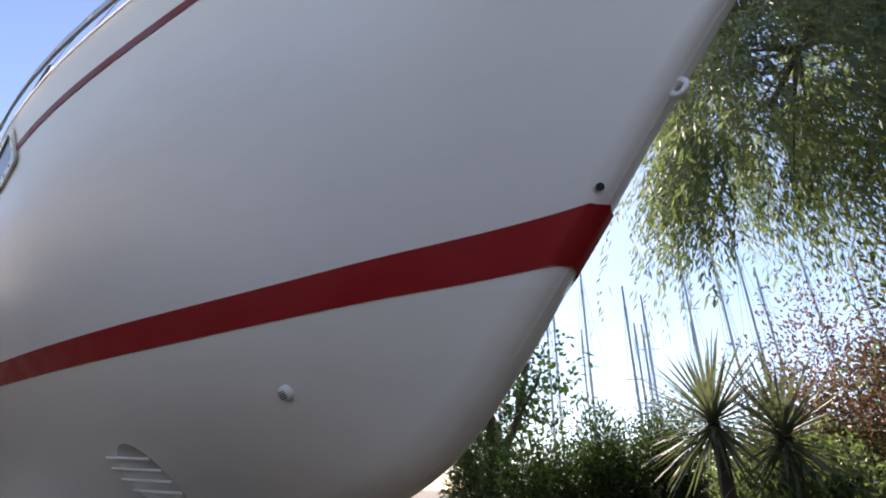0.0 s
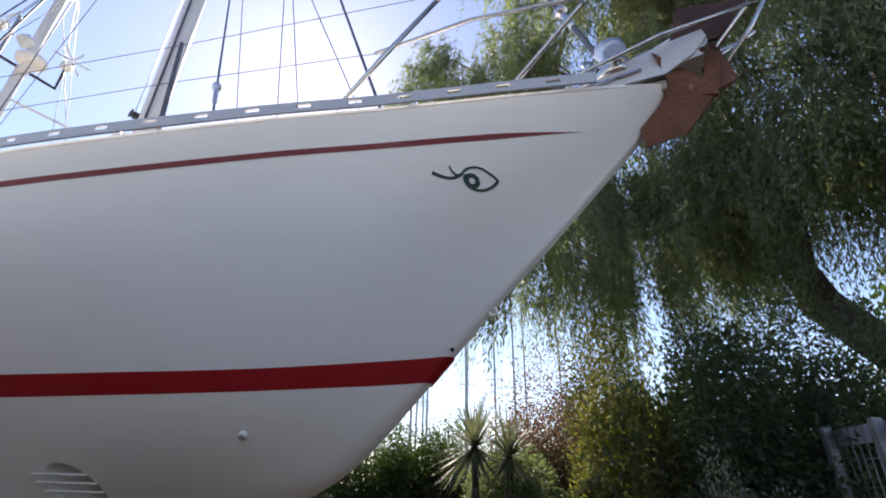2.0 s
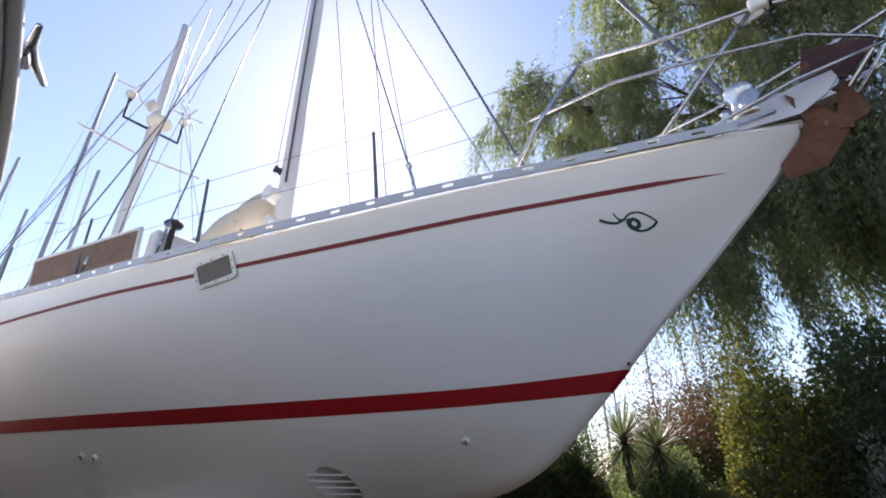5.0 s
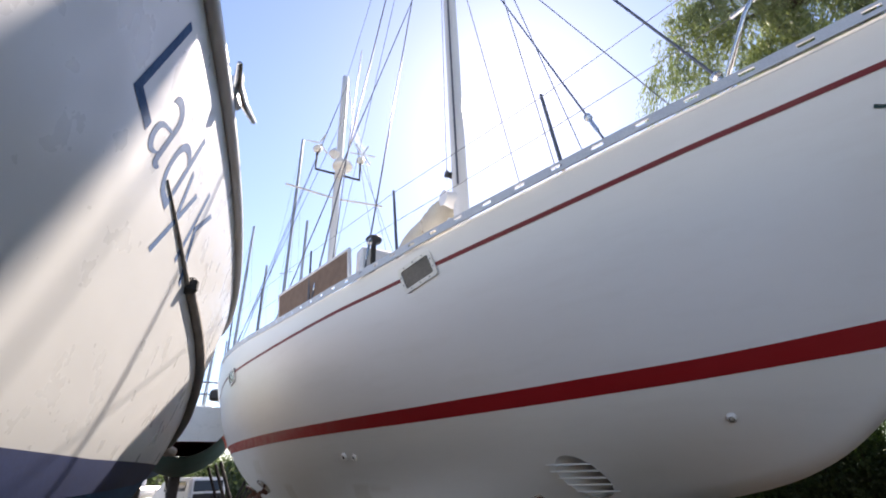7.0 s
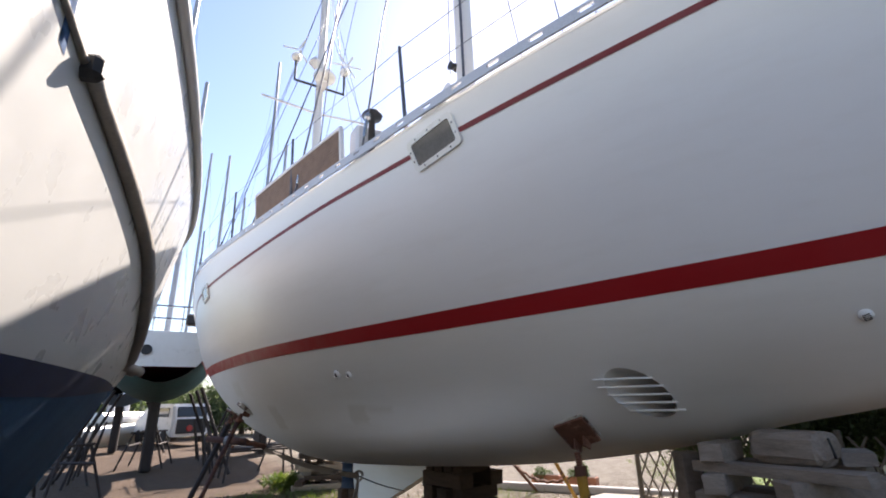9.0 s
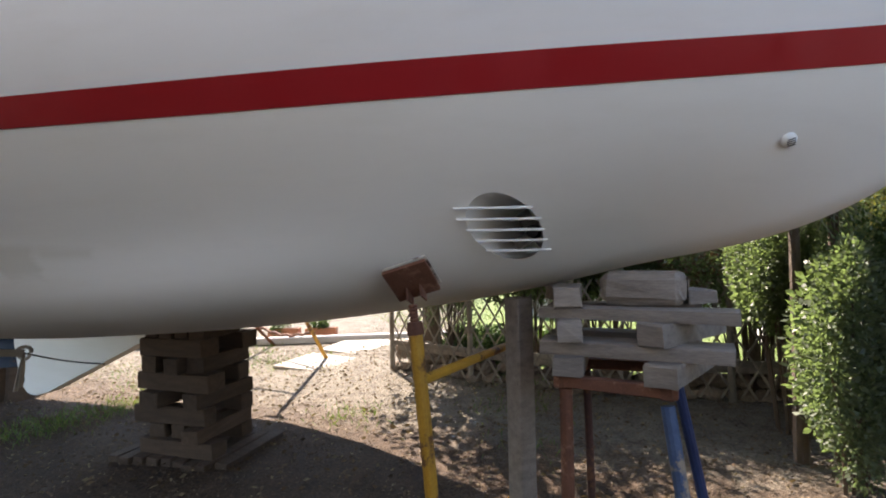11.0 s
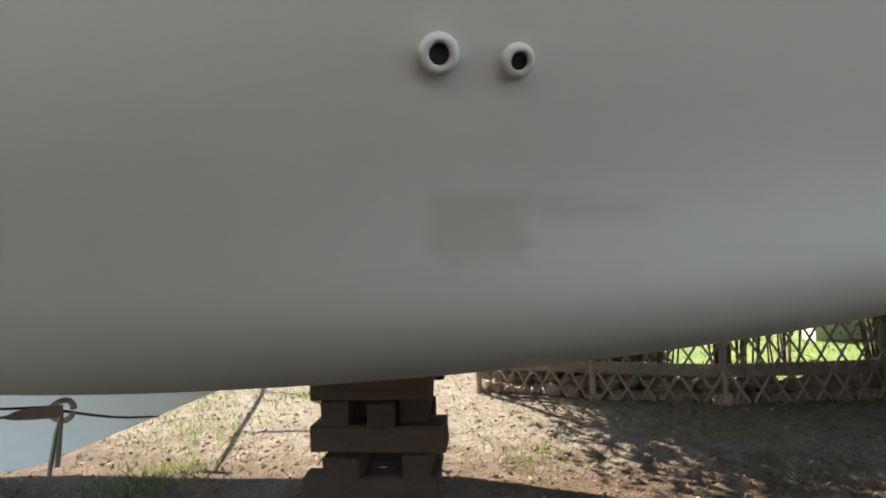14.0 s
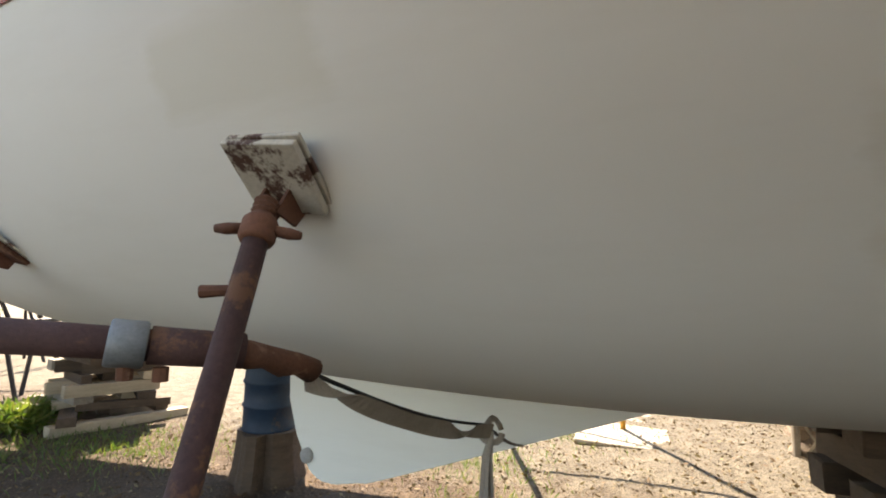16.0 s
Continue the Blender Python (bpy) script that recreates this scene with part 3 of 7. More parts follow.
    # portlights: bolted frame round dark glass
    for s, z, w, h in ((3.685, 3.0, 0.385, 0.2), (8.25, 2.99, 0.385, 0.2)):
        m = skin_pose(s, z, 0.002)
        tiltm = m @ Matrix.Rotation(0.03, 4, "Z")

        def rounded(w, h, r, n=5):
            out = []
            for cx, cy, a0 in ((w / 2 - r, h / 2 - r, 0), (-w / 2 + r, h / 2 - r, 90), (-w / 2 + r, -h / 2 + r, 180), (w / 2 - r, -h / 2 + r, 270)):
                out += [(cx + r * math.cos(radians(a0 + 90 * k / n)), cy + r * math.sin(radians(a0 + 90 * k / n))) for k in range(n + 1)]
            return out

        bm = bmesh.new()
        o, i = rounded(w, h, 0.035), rounded(w - 0.062, h - 0.062, 0.016)
        rings = [[bm.verts.new(tiltm @ Vector((x, y, d))) for x, y in ring] for ring, d in ((o, 0), (o, 0.012), (i, 0.014), (i, 0.0))]
        for a, b in zip(rings, rings[1:]):
            for k in range(len(a)):
                bm.faces.new((a[k], a[(k + 1) % len(a)], b[(k + 1) % len(a)], b[k]))
        fr = part("portlight", bm, WHITE, boat, "white bolted frame of a rectangular portlight")
        part("pane", slab(bmesh.new(), rounded(w - 0.06, h - 0.06, 0.016), 0.004, tiltm @ Matrix.Translation((0, 0, 0.003))), PANE, fr, "grey frosted acrylic pane")
        for x, y in [(q * (w / 2 - 0.016), r * (h / 2 - 0.016)) for q, r in ((-0.62, 1), (0, 1), (0.62, 1), (-0.62, -1), (0, -1), (0.62, -1), (1, 0.35), (1, -0.35), (-1, 0.35), (-1, -0.35))]:
            part("bolt", lathe(bmesh.new(), [(0.0065, 0), (0.006, 0.004), (0.002, 0.006)], tiltm @ Matrix.Translation((x, y, 0.0125)), 8), STEEL, fr)

    # the painted eye
    def stroke(pts, r):
        bm = bmesh.new()
        prev = None
        for i, (x, y) in enumerate(pts):
            a, b = pts[max(0, i - 1)], pts[min(len(pts) - 1, i + 1)]
            d = Vector((b[0] - a[0], b[1] - a[1])).normalized()
            q = r[i] if isinstance(r, list) else r
            pair = [bm.verts.new(skin(EYE_S - (x + k * d.y * q), EYE_Z + y - k * d.x * q, 0.003)[0]) for k in (-1, 1)]
            if prev:
                bm.faces.new((*prev, pair[1], pair[0]))
            prev = pair
        return bm

    EYE_S, EYE_Z = 1.08, 3.04

    def flowing(pts, n=26):
        return [tuple(p) for p in ease(range(len(pts)), pts, np.linspace(0, len(pts) - 1, n))]

    iris = [(0.024 * math.cos(0.3 * k) - 0.004, 0.024 * math.sin(0.3 * k) + 0.002) for k in range(22)]
    upper = flowing([(-0.042, 0.034), (-0.018, 0.054), (0.018, 0.063), (0.052, 0.056), (0.083, 0.035), (0.113, 0.006)])
    lower = flowing([(0.113, 0.006), (0.086, -0.017), (0.046, -0.036), (0.006, -0.038), (-0.024, -0.024), (-0.036, -0.002), (-0.034, 0.02), (-0.02, 0.03)])
    tail = flowing([(-0.176, 0.036), (-0.15, 0.024), (-0.115, 0.013), (-0.085, 0.013), (-0.06, 0.024), (-0.04, 0.033)])
    lash = flowing([(-0.093, 0.069), (-0.086, 0.046), (-0.071, 0.029), (-0.045, 0.026)], 14)
    for pts, r in ((iris, 0.0105), (upper, 0.0055), (lower, 0.006), (tail, [0.009 - 0.00014 * k for k in range(26)]), (lash, [0.004 + 0.0002 * k for k in range(14)])):
        part("painted_eye", stroke(pts, r), EYEPAINT, hull, "dark green painted line of an eye emblem")

    # skin fittings
    for s, z, r in ((5.39, 1.805, 0.037), (5.255, 1.795, 0.031)):
        m = skin_pose(s, z, -0.004)
        f = part("skin_fitting", lathe(bmesh.new(), [(r, 0), (r, 0.008), (r * 0.86, 0.022), (r * 0.6, 0.026), (r * 0.5, 0.018), (r * 0.48, -0.02)], m, 24), HULL, hull, "white flanged outlet fitting", True)
        part("outlet", lathe(bmesh.new(), [(r * 0.49, 0), (r * 0.49, 0.004)], m @ Matrix.Translation((0, 0, 0.012)), 20), DARK, hull, "dark open outlet")
    m = skin_pose(2.36, 1.858, -0.002)
    part("intake_strainer", lathe(bmesh.new(), [(0.026, 0), (0.026, 0.01), (0.02, 0.02), (0.006, 0.024)], m, 18), HULL, hull, "small white domed intake strainer", True)
    for k in range(4):
        part("slit", box(bmesh.new(), 0.03 - 0.004 * abs(k - 1.5), 0.003, 0.004, m @ Matrix.Translation((0, -0.012 + 0.008 * k, 0.0225))), DARK, hull)
    part("drain_hole", lathe(bmesh.new(), [(0.011, 0), (0.011, 0.003)], skin_pose(1.36, 2.28, 0.0), 14), DARK, hull, "small dark drain hole")
    # towing eye on the stem
    bm = bmesh.new()
    tube(bm, [(1.142 + 0.019 * math.cos(a), 0.0, 2.466 + 0.019 * math.sin(a)) for a in np.linspace(0, 6.1, 14)], 0.008, 8)
    part("towing_eye", bm, HULL, hull, "white painted ring lug on the stem", True)

    # skeg and rudder under the counter
    bm = bmesh.new()
    slab(bm, [(6.6, 1.1), (7.2, 0.765), (7.7, 0.575), (8.5, 0.275), (9.05, 0.07), (9.36, 0.0), (9.5, 0.005), (9.6, 0.06), (9.74, 0.3), (9.83, 0.56), (9.86, 1.15)], 0.12, Matrix(((1, 0, 0, 0), (0, 0, 1, -0.34), (0, 1, 0, 0), (0, 0, 0, 1))))
    bmesh.ops.bevel(bm, geom=bm.edges[:], offset=0.02, segments=2, affect="EDGES")
    part("skeg", bm, HULL, boat, "white painted skeg", True).data.set_sharp_from_angle(angle=radians(40))

    part("skeg_boss", lathe(bmesh.new(), [(0.055, 0), (0.055, 0.03), (0.04, 0.045), (0.01, 0.05)], Matrix.Translation((9.6, -0.225, 0.175)) @ Matrix.Rotation(-1.5708, 4, "X"), 18), CONCRETE, boat, "grey round boss on the skeg", True)

    # spars
    mast = part("main_mast", tube(bmesh.new(), [(5.65 + 0.012 * k, 0, 3.3 + k) for k in range(0, 18)], 0.125, 16, 0.7), SPAR, boat, "white painted main mast", True)
    part("luff_track", box(bmesh.new(), 0.03, 0.03, 15.5, Matrix.Translation((5.88, 0, 12.2)) @ Matrix.Rotation(0.012, 4, "Y")), DARK, mast, "dark mast track")
    part("pole_track", box(bmesh.new(), 0.028, 0.02, 14.0, Matrix.Translation((5.67, 0.092, 12.4)) @ Matrix.Rotation(0.012, 4, "Y")), WIRE, mast, "dark track along the mast")
    part("gooseneck", box(bmesh.new(), 0.26, 0.12, 0.2, Matrix.Translation((5.84, 0, 5.3)), 0.02), SPAR, mast)
    part("mast_winch", lathe(bmesh.new(), [(0.08, 0), (0.06, 0.05), (0.06, 0.1), (0.08, 0.13)], Matrix.Translation((5.66, 0.1, 4.75)) @ Matrix.Rotation(-1.57, 4, "X"), 14), SPAR, mast, "steel halyard winch")
    part("mast_winch", lathe(bmesh.new(), [(0.13, 0), (0.12, 0.04), (0.1, 0.14), (0.12, 0.17), (0.06, 0.172)], Matrix.Translation((5.74, 0.09, 5.2)) @ Matrix.Rotation(-1.57, 4, "X"), 18), SPAR, mast, "white halyard winch")
    part("mast_winch", lathe(bmesh.new(), [(0.06, 0), (0.045, 0.04), (0.045, 0.08), (0.06, 0.1)], Matrix.Translation((5.73, 0.1, 5.62)) @ Matrix.Rotation(-1.57, 4, "X"), 14), DARK, mast, "dark cleat block")
    boom = part("boom", tube(bmesh.new(), [(5.85, 0, 5.3), (10.6, 0, 4.95)], 0.075, 12), SPAR, boat, "white boom", True)
    bm = bmesh.new()
    pts = np.linspace(0, 1, 26)
    tube(bm, [(5.98 + 4.4 * t, 0.015 * math.sin(14 * t), 5.27 - 0.35 * t - 0.09 + 0.03 * math.sin(11 * t)) for t in pts], [0.14 + 0.13 * math.sin(3.0 * min(1, t + 0.12)) * (1 - 0.4 * t) + 0.02 * math.sin(29 * t) for t in pts], 14, 1.3)
    part("sail_cover", bm, CREAM, boom, "cream canvas sail cover with folds", True)
    for t in (0.12, 0.3, 0.5, 0.7):
        part("sail_tie", lathe(bmesh.new(), [(0.2 - 0.05 * t, -0.015), (0.255 - 0.07 * t, 0), (0.2 - 0.05 * t, 0.015)], Matrix.Translation((5.98 + 4.4 * t, 0, 5.19 - 0.35 * t)) @ Matrix.Rotation(1.57, 4, "Y") @ Matrix.Diagonal((1.25, 1, 1, 1)), 16), PADPAINT, boom)
    miz = part("mizzen_mast", tube(bmesh.new(), [(12.8 + 0.02 * k, 0, 3.4 + k) for k in range(0, 12)], 0.11, 12, 0.8), SPAR, boat, "white mizzen mast", True)
    z, mx = 10.6, 12.95
    part("radar_dome", lathe(bmesh.new(), [(0.1, 0), (0.28, 0.04), (0.31, 0.13), (0.26, 0.22), (0.08, 0.26)], Matrix.Translation((mx - 0.48, 0, z - 0.5)), 18), WHITE, miz, "white radar dome", True)
    part("radar_bracket", box(bmesh.new(), 0.55, 0.22, 0.05, Matrix.Translation((mx - 0.26, 0, z - 0.53)), 0.01), SPAR, miz)
    for side in (-1, 1):
        part("mast_arm", tube(bmesh.new(), [(mx, 0, z - 0.38), (mx, 0.7 * side, z - 0.38), (mx, 0.7 * side, z + 0.28)], 0.038, 8), DARK, miz, "dark steel instrument arm")
        part("wind_generator", lathe(bmesh.new(), [(0.03, -0.24), (0.11, -0.13), (0.14, 0.02), (0.09, 0.16), (0.03, 0.22)], Matrix.Translation((mx, 0.7 * side, z + 0.38)) @ Matrix.Rotation(1.2, 4, "Y"), 12), WHITE, miz, "white wind generator body", True)
        for k in range(3 if side > 0 else 6):
            a = 0.4 + k * (2.094 if side > 0 else 1.047)
            part("blade", box(bmesh.new(), 0.012, 0.055, 0.4, Matrix.Translation((mx - 0.23, 0.7 * side, z + 0.46)) @ Matrix.Rotation(a, 4, "X") @ Matrix.Translation((0, 0, 0.22)), 0.004), WHITE, miz)
    part("radar_reflector", lathe(bmesh.new(), [(0.02, -0.22), (0.19, 0), (0.02, 0.22)], Matrix.Translation((mx - 0.2, 0.22, z + 0.22)), 6), SPAR, miz, "grey radar reflector")
    part("spreader", tube(bmesh.new(), [(mx, -1.5, 9.45), (mx - 0.05, 0, 9.3), (mx, 1.5, 9.45)], 0.032, 8), SPAR, miz, "thin white spreader")

    # standing rigging
    def stay(a, b, r=0.006, name="shroud", label="taut steel rigging wire"):
        return part(name, tube(bmesh.new(), [a, b], r, 6), WIRE, boat, label)

    def screw(a, b, at, r=0.016):
        a, b = Vector(a), Vector(b)
        d = (b - a).normalized()
        part("rigging_screw", lathe(bmesh.new(), [(r * 0.5, 0), (r, 0.03), (r, 0.16), (r * 1.9, 0.18), (r * 1.9, 0.21), (r * 0.6, 0.24)], Matrix.Translation(a + d * at) @ d.to_track_quat("Z", "Y").to_matrix().to_4x4(), 10), STEEL, boat, "steel rigging screw")

    head = (5.65, 0, 18.9)
    foot = (0.30, 0.0, 3.62)
    stay(foot, head, 0.019, "forestay", "thick forestay with furling tube")
    screw(foot, head, 0.7, 0.026)
    inner, ihead = (1.75, 0.0, 3.5), (5.6, 0, 13.6)
    stay(inner, ihead, 0.013, "inner_forestay", "inner forestay wire")
    screw(inner, ihead, 0.55, 0.021)
    for s, top_z, r in ((2.21, 12.0, 0.007), (4.3, 15.5, 0.008), (5.3, 18.0, 0.009), (6.3, 12.0, 0.008)):
        for side in (1, -1):
            a = (s, side * (float(half_breadth(s, sheer_z(s))) - 0.02), float(sheer_z(s)))
            b = (5.75, 0, top_z)
            stay(a, b, r)
            screw(a, b, 0.1, 0.013)
    for s, top_z in ((10.9, 12.4), (12.0, 13.8), (13.2, 13.8)):
        for side in (1, -1):
            stay((s, side * (float(half_breadth(s, sheer_z(s))) - 0.02), float(sheer_z(s))), (12.7, 0, top_z), 0.008)
    stay((5.8, 0, 18.5), (12.72, 0, 14.2), 0.008, "triatic_stay")
    for q in (0.12, -0.15):
        stay((5.85, q, 5.6), (5.85, q * 0.4, 18.5), 0.006, "halyard", "thin halyard")
    stay((12.4, 0.1, 6.6), (5.9, 0.1, 16.0), 0.007, "halyard", "thin halyard")
    stay((12.2, 0.25, 4.4), (10.9, 0.1, 13.5), 0.014, "backstay", "dark running backstay")

    # pulpit
    rail = lambda pts, r, label: part("pulpit_rail", tube(bmesh.new(), pts, r, 8), STEEL, boat, label, True)
    top_z, mid_z = 4.23, 3.95
    hoop = [(1.16, 0.6, top_z + 0.04), (0.6, 0.47, top_z), (0.15, 0.38, top_z), (-0.32, 0.22, top_z), (-0.54, 0.1, top_z - 0.02), (-0.58, 0, top_z - 0.02)]
    hoop += [(a, -b, c) for a, b, c in hoop[-2::-1]]
    rail(hoop, 0.0145, "bent stainless top rail of the pulpit")
    for side in (1, -1):
        rail([(1.56, side * 0.68, 3.90), (1.0, side * 0.54, 4.02), (0.4, side * 0.42, mid_z + 0.02), (-0.03, side * 0.3, mid_z - 0.01), (-0.3, side * 0.16, 3.86), (-0.36, side * 0.1, 3.84)], 0.0115, "stainless middle rail of the pulpit")
        rail([(1.16, side * 0.6, top_z + 0.04), (1.5, side * 0.67, 3.86), (1.66, side * (float(half_breadth(1.66, sheer_z(1.66))) - 0.05), float(sheer_z(1.66)) - 0.02)], 0.0145, "stainless pulpit leg")
        rail([(0.15, side * 0.38, top_z), (0.47, side * 0.39, 3.92), (0.84, side * (float(half_breadth(0.84, sheer_z(0.84))) - 0.05), float(sheer_z(0.84)) - 0.02)], 0.0135, "stainless pulpit brace")
        rail([(-0.57, side * 0.05, top_z - 0.02), (-0.35, side * 0.1, 3.88), (-0.14, side * 0.11, 3.62)], 0.0135, "stainless pulpit stem brace")
        rail([(-0.36, side * 0.1, 3.84), (0.1, side * 0.22, 3.72), (0.55, side * 0.3, 3.56)], 0.012, "stainless pulpit strut")
    part("bow_board", slab(bmesh.new(), [(-0.024, 4.04), (0.05, 3.81), (-0.16, 3.73), (-0.335, 3.9), (-0.31, 3.94)], 0.02, Matrix(((1, 0, 0, 0), (0, 0, 1, 0.04), (0, 1, 0, 0), (0, 0, 0, 1)))), RUSTDARK, boat, "rusty brown board between the rails")
    lightbox = part("navigation_light", box(bmesh.new(), 0.1, 0.08, 0.09, Matrix.Translation((0.12, 0.39, top_z)), 0.012), WHITE, boat, "white navigation light housing")
    part("lens", box(bmesh.new(), 0.035, 0.085, 0.065, Matrix.Translation((0.07, 0.395, top_z)), 0.01), GLASSDARK, lightbox)
    part("backing_plate", box(bmesh.new(), 0.15, 0.012, 0.1, Matrix.Translation((0.18, 0.37, top_z - 0.03)) @ Matrix.Rotation(-0.25, 4, "Z"), 0.004), ALU, lightbox)
    part("cable", tube(bmesh.new(), [(0.1, 0.39, top_z - 0.04), (0.09, 0.39, top_z - 0.11), (0.16, 0.39, top_z - 0.15), (0.24, 0.39, top_z - 0.11), (0.27, 0.4, top_z - 0.03)], 0.006, 6), DARK, lightbox)

    # stanchions and lifelines
    posts = [2.46, 3.86, 5.4, 7.0, 8.7, 10.3, 11.9, 13.5]
    tops = {1: [], -1: []}
    for s in posts:
        for side in (1, -1):
            y, z = float(half_breadth(s, sheer_z(s))) - 0.035, float(sheer_z(s))
            pst = part("stanchion", cyl(bmesh.new(), (s, side * y, z - 0.05), (s + 0.08, side * (y + 0.01), z + 0.62), 0.0135, 0.0115, 8), WIRE if side > 0 else STEEL, boat, "slim steel stanchion")
            tops[side].append((s + 0.077, side * (y + 0.01), z + 0.6))
    for side in (1, -1):
        for drop, start in ((0, (1.16, side * 0.6, top_z + 0.04)), (0.3, (1.56, side * 0.68, 3.9))):
            part("lifeline", tube(bmesh.new(), [start] + [(a, b, c - drop) for a, b, c in tops[side]], 0.0024, 5), WIRE, boat, "thin lifeline wire")

    # woven screen and vent by the cockpit
    scr = part("weather_screen", bmesh.new(), WICKER, boat, "brown woven screen lashed along the rail")
    a0, a1, h = 4.62, 6.3, 0.27
    grid = lambda s, f: Vector((s, float(half_breadth(s, sheer_z(s))) - 0.06 + 0.02 * f, float(sheer_z(s)) + 0.03 + h * f))
    # one woven sheet: a solid web with square holes
    n, m = 78, 11
    bm = bmesh.new()
    rows = [[bm.verts.new(grid(a0 + (a1 - a0) * i / n, j / m)) for j in range(m + 1)] for i in range(n + 1)]
    for i in range(n):
        for j in range(m):
            cell = [rows[i][j], rows[i + 1][j], rows[i + 1][j + 1], rows[i][j + 1]]
            mid = sum((v.co for v in cell), Vector()) / 4
            hole = [bm.verts.new(mid.lerp(v.co, 0.5)) for v in cell]
            for k in range(4):
                bm.faces.new((cell[k], cell[(k + 1) % 4], hole[(k + 1) % 4], hole[k]))
    bm.to_mesh(scr.data), bm.free()
    weave = scr.modifiers.new("thickness", "SOLIDIFY")
    weave.thickness = 0.012
    frame_pts = [grid(a0, 0), grid(a0, 1.06), grid((a0 + a1) / 2, 1.06), grid(a1, 1.06), grid(a1, 0)]
    part("screen_frame", tube(bmesh.new(), frame_pts, 0.022, 6), ALU, scr, "grey frame round the screen")
    part("end_board", box(bmesh.new(), 0.16, 0.5, 0.3, Matrix.Translation(grid(a0 - 0.06, 0.5) + Vector((0, -0.3, 0))), 0.02), ALU, scr, "grey end board")
    vp = grid(4.42, 0.0) + Vector((0, -0.1, 0))
    vent = part("dorade_vent", lathe(bmesh.new(), [(0.024, 0), (0.024, 0.3), (0.066, 0.31), (0.078, 0.335), (0.06, 0.36), (0.02, 0.37)], Matrix.Translation(vp), 16), DARK, boat, "black mushroom ventilator on a post", True)
    # low coachroof
    bm = bmesh.new()
    slab(bm, [(4.2, -0.9), (4.2, 0.9), (9.6, 1.15), (9.6, -1.15)], 0.42, Matrix.Translation((0, 0, 3.25)))
    bmesh.ops.bevel(bm, geom=bm.edges[:], offset=0.08, segments=2, affect="EDGES")
    part("coachroof", bm, WHITE, boat, "white coachroof")

    # stem head: roller, windlass and worn timber pad
    across = lambda y: Matrix(((1, 0, 0, 0), (0, 0, 1, y), (0, 1, 0, 0), (0, 0, 0, 1)))
    roller = part("bow_roller", slab(bmesh.new(), [(0.42, 3.57), (0.42, 3.60), (-0.05, 3.67), (-0.08, 3.62)], 0.2, across(-0.1)), ALU, boat, "grey steel bow roller channel")
    for side in (0.1, -0.114):
        part("cheek", slab(bmesh.new(), [(0.46, 3.6), (0.46, 3.664), (0.263, 3.731), (0.05, 3.765), (-0.098, 3.773), (-0.11, 3.72), (-0.038, 3.634), (0.105, 3.56), (0.358, 3.585)], 0.014, across(side)), ALU, roller, "pale blue-grey cheek plate")
    part("roller", cyl(bmesh.new(), (-0.07, -0.098, 3.71), (-0.07, 0.098, 3.71), 0.045, seg=14), STEEL, roller)
    part("stem_block", box(bmesh.new(), 0.27, 0.21, 0.062, Matrix.Translation((0.245, 0, 3.527)) @ Matrix.Rotation(-0.2, 4, "Y"), 0.01), PALEWOOD, boat, "worn yellowish timber pad under the roller")
    wl = part("windlass", lathe(bmesh.new(), [(0.1, 0), (0.1, 0.05), (0.07, 0.08), (0.06, 0.16), (0.085, 0.2), (0.085, 0.24), (0.03, 0.26)], Matrix.Translation((0.35, 0.03, 3.68)) @ Matrix.Diagonal((1.1, 1.1, 1.12, 1)), 18), STEEL, boat, "steel anchor windlass", True)
    part("gypsy", lathe(bmesh.new(), [(0.06, 0), (0.035, 0.04), (0.06, 0.09)], Matrix.Translation((0.32, 0.1, 3.76)) @ Matrix.Rotation(-1.57, 4, "X"), 14), STEEL, wl)
    part("base_plate", box(bmesh.new(), 0.3, 0.26, 0.03, Matrix.Translation((0.36, 0, 3.635)), 0.008), STEEL, wl)
    part("chain_stopper", box(bmesh.new(), 0.1, 0.08, 0.12, Matrix.Translation((0.19, 0.03, 3.76)) @ Matrix.Rotation(0.3, 4, "Y"), 0.02), STEEL, wl)
    for side in (1, -1):
        part("fairlead", lathe(bmesh.new(), [(0.02, -0.06), (0.03, -0.02), (0.02, 0.03), (0.035, 0.05)], Matrix.Translation((0.46, side * 0.26, 3.6)), 10), STEEL, boat, "small bow fairlead", True)
    return boat


yacht()


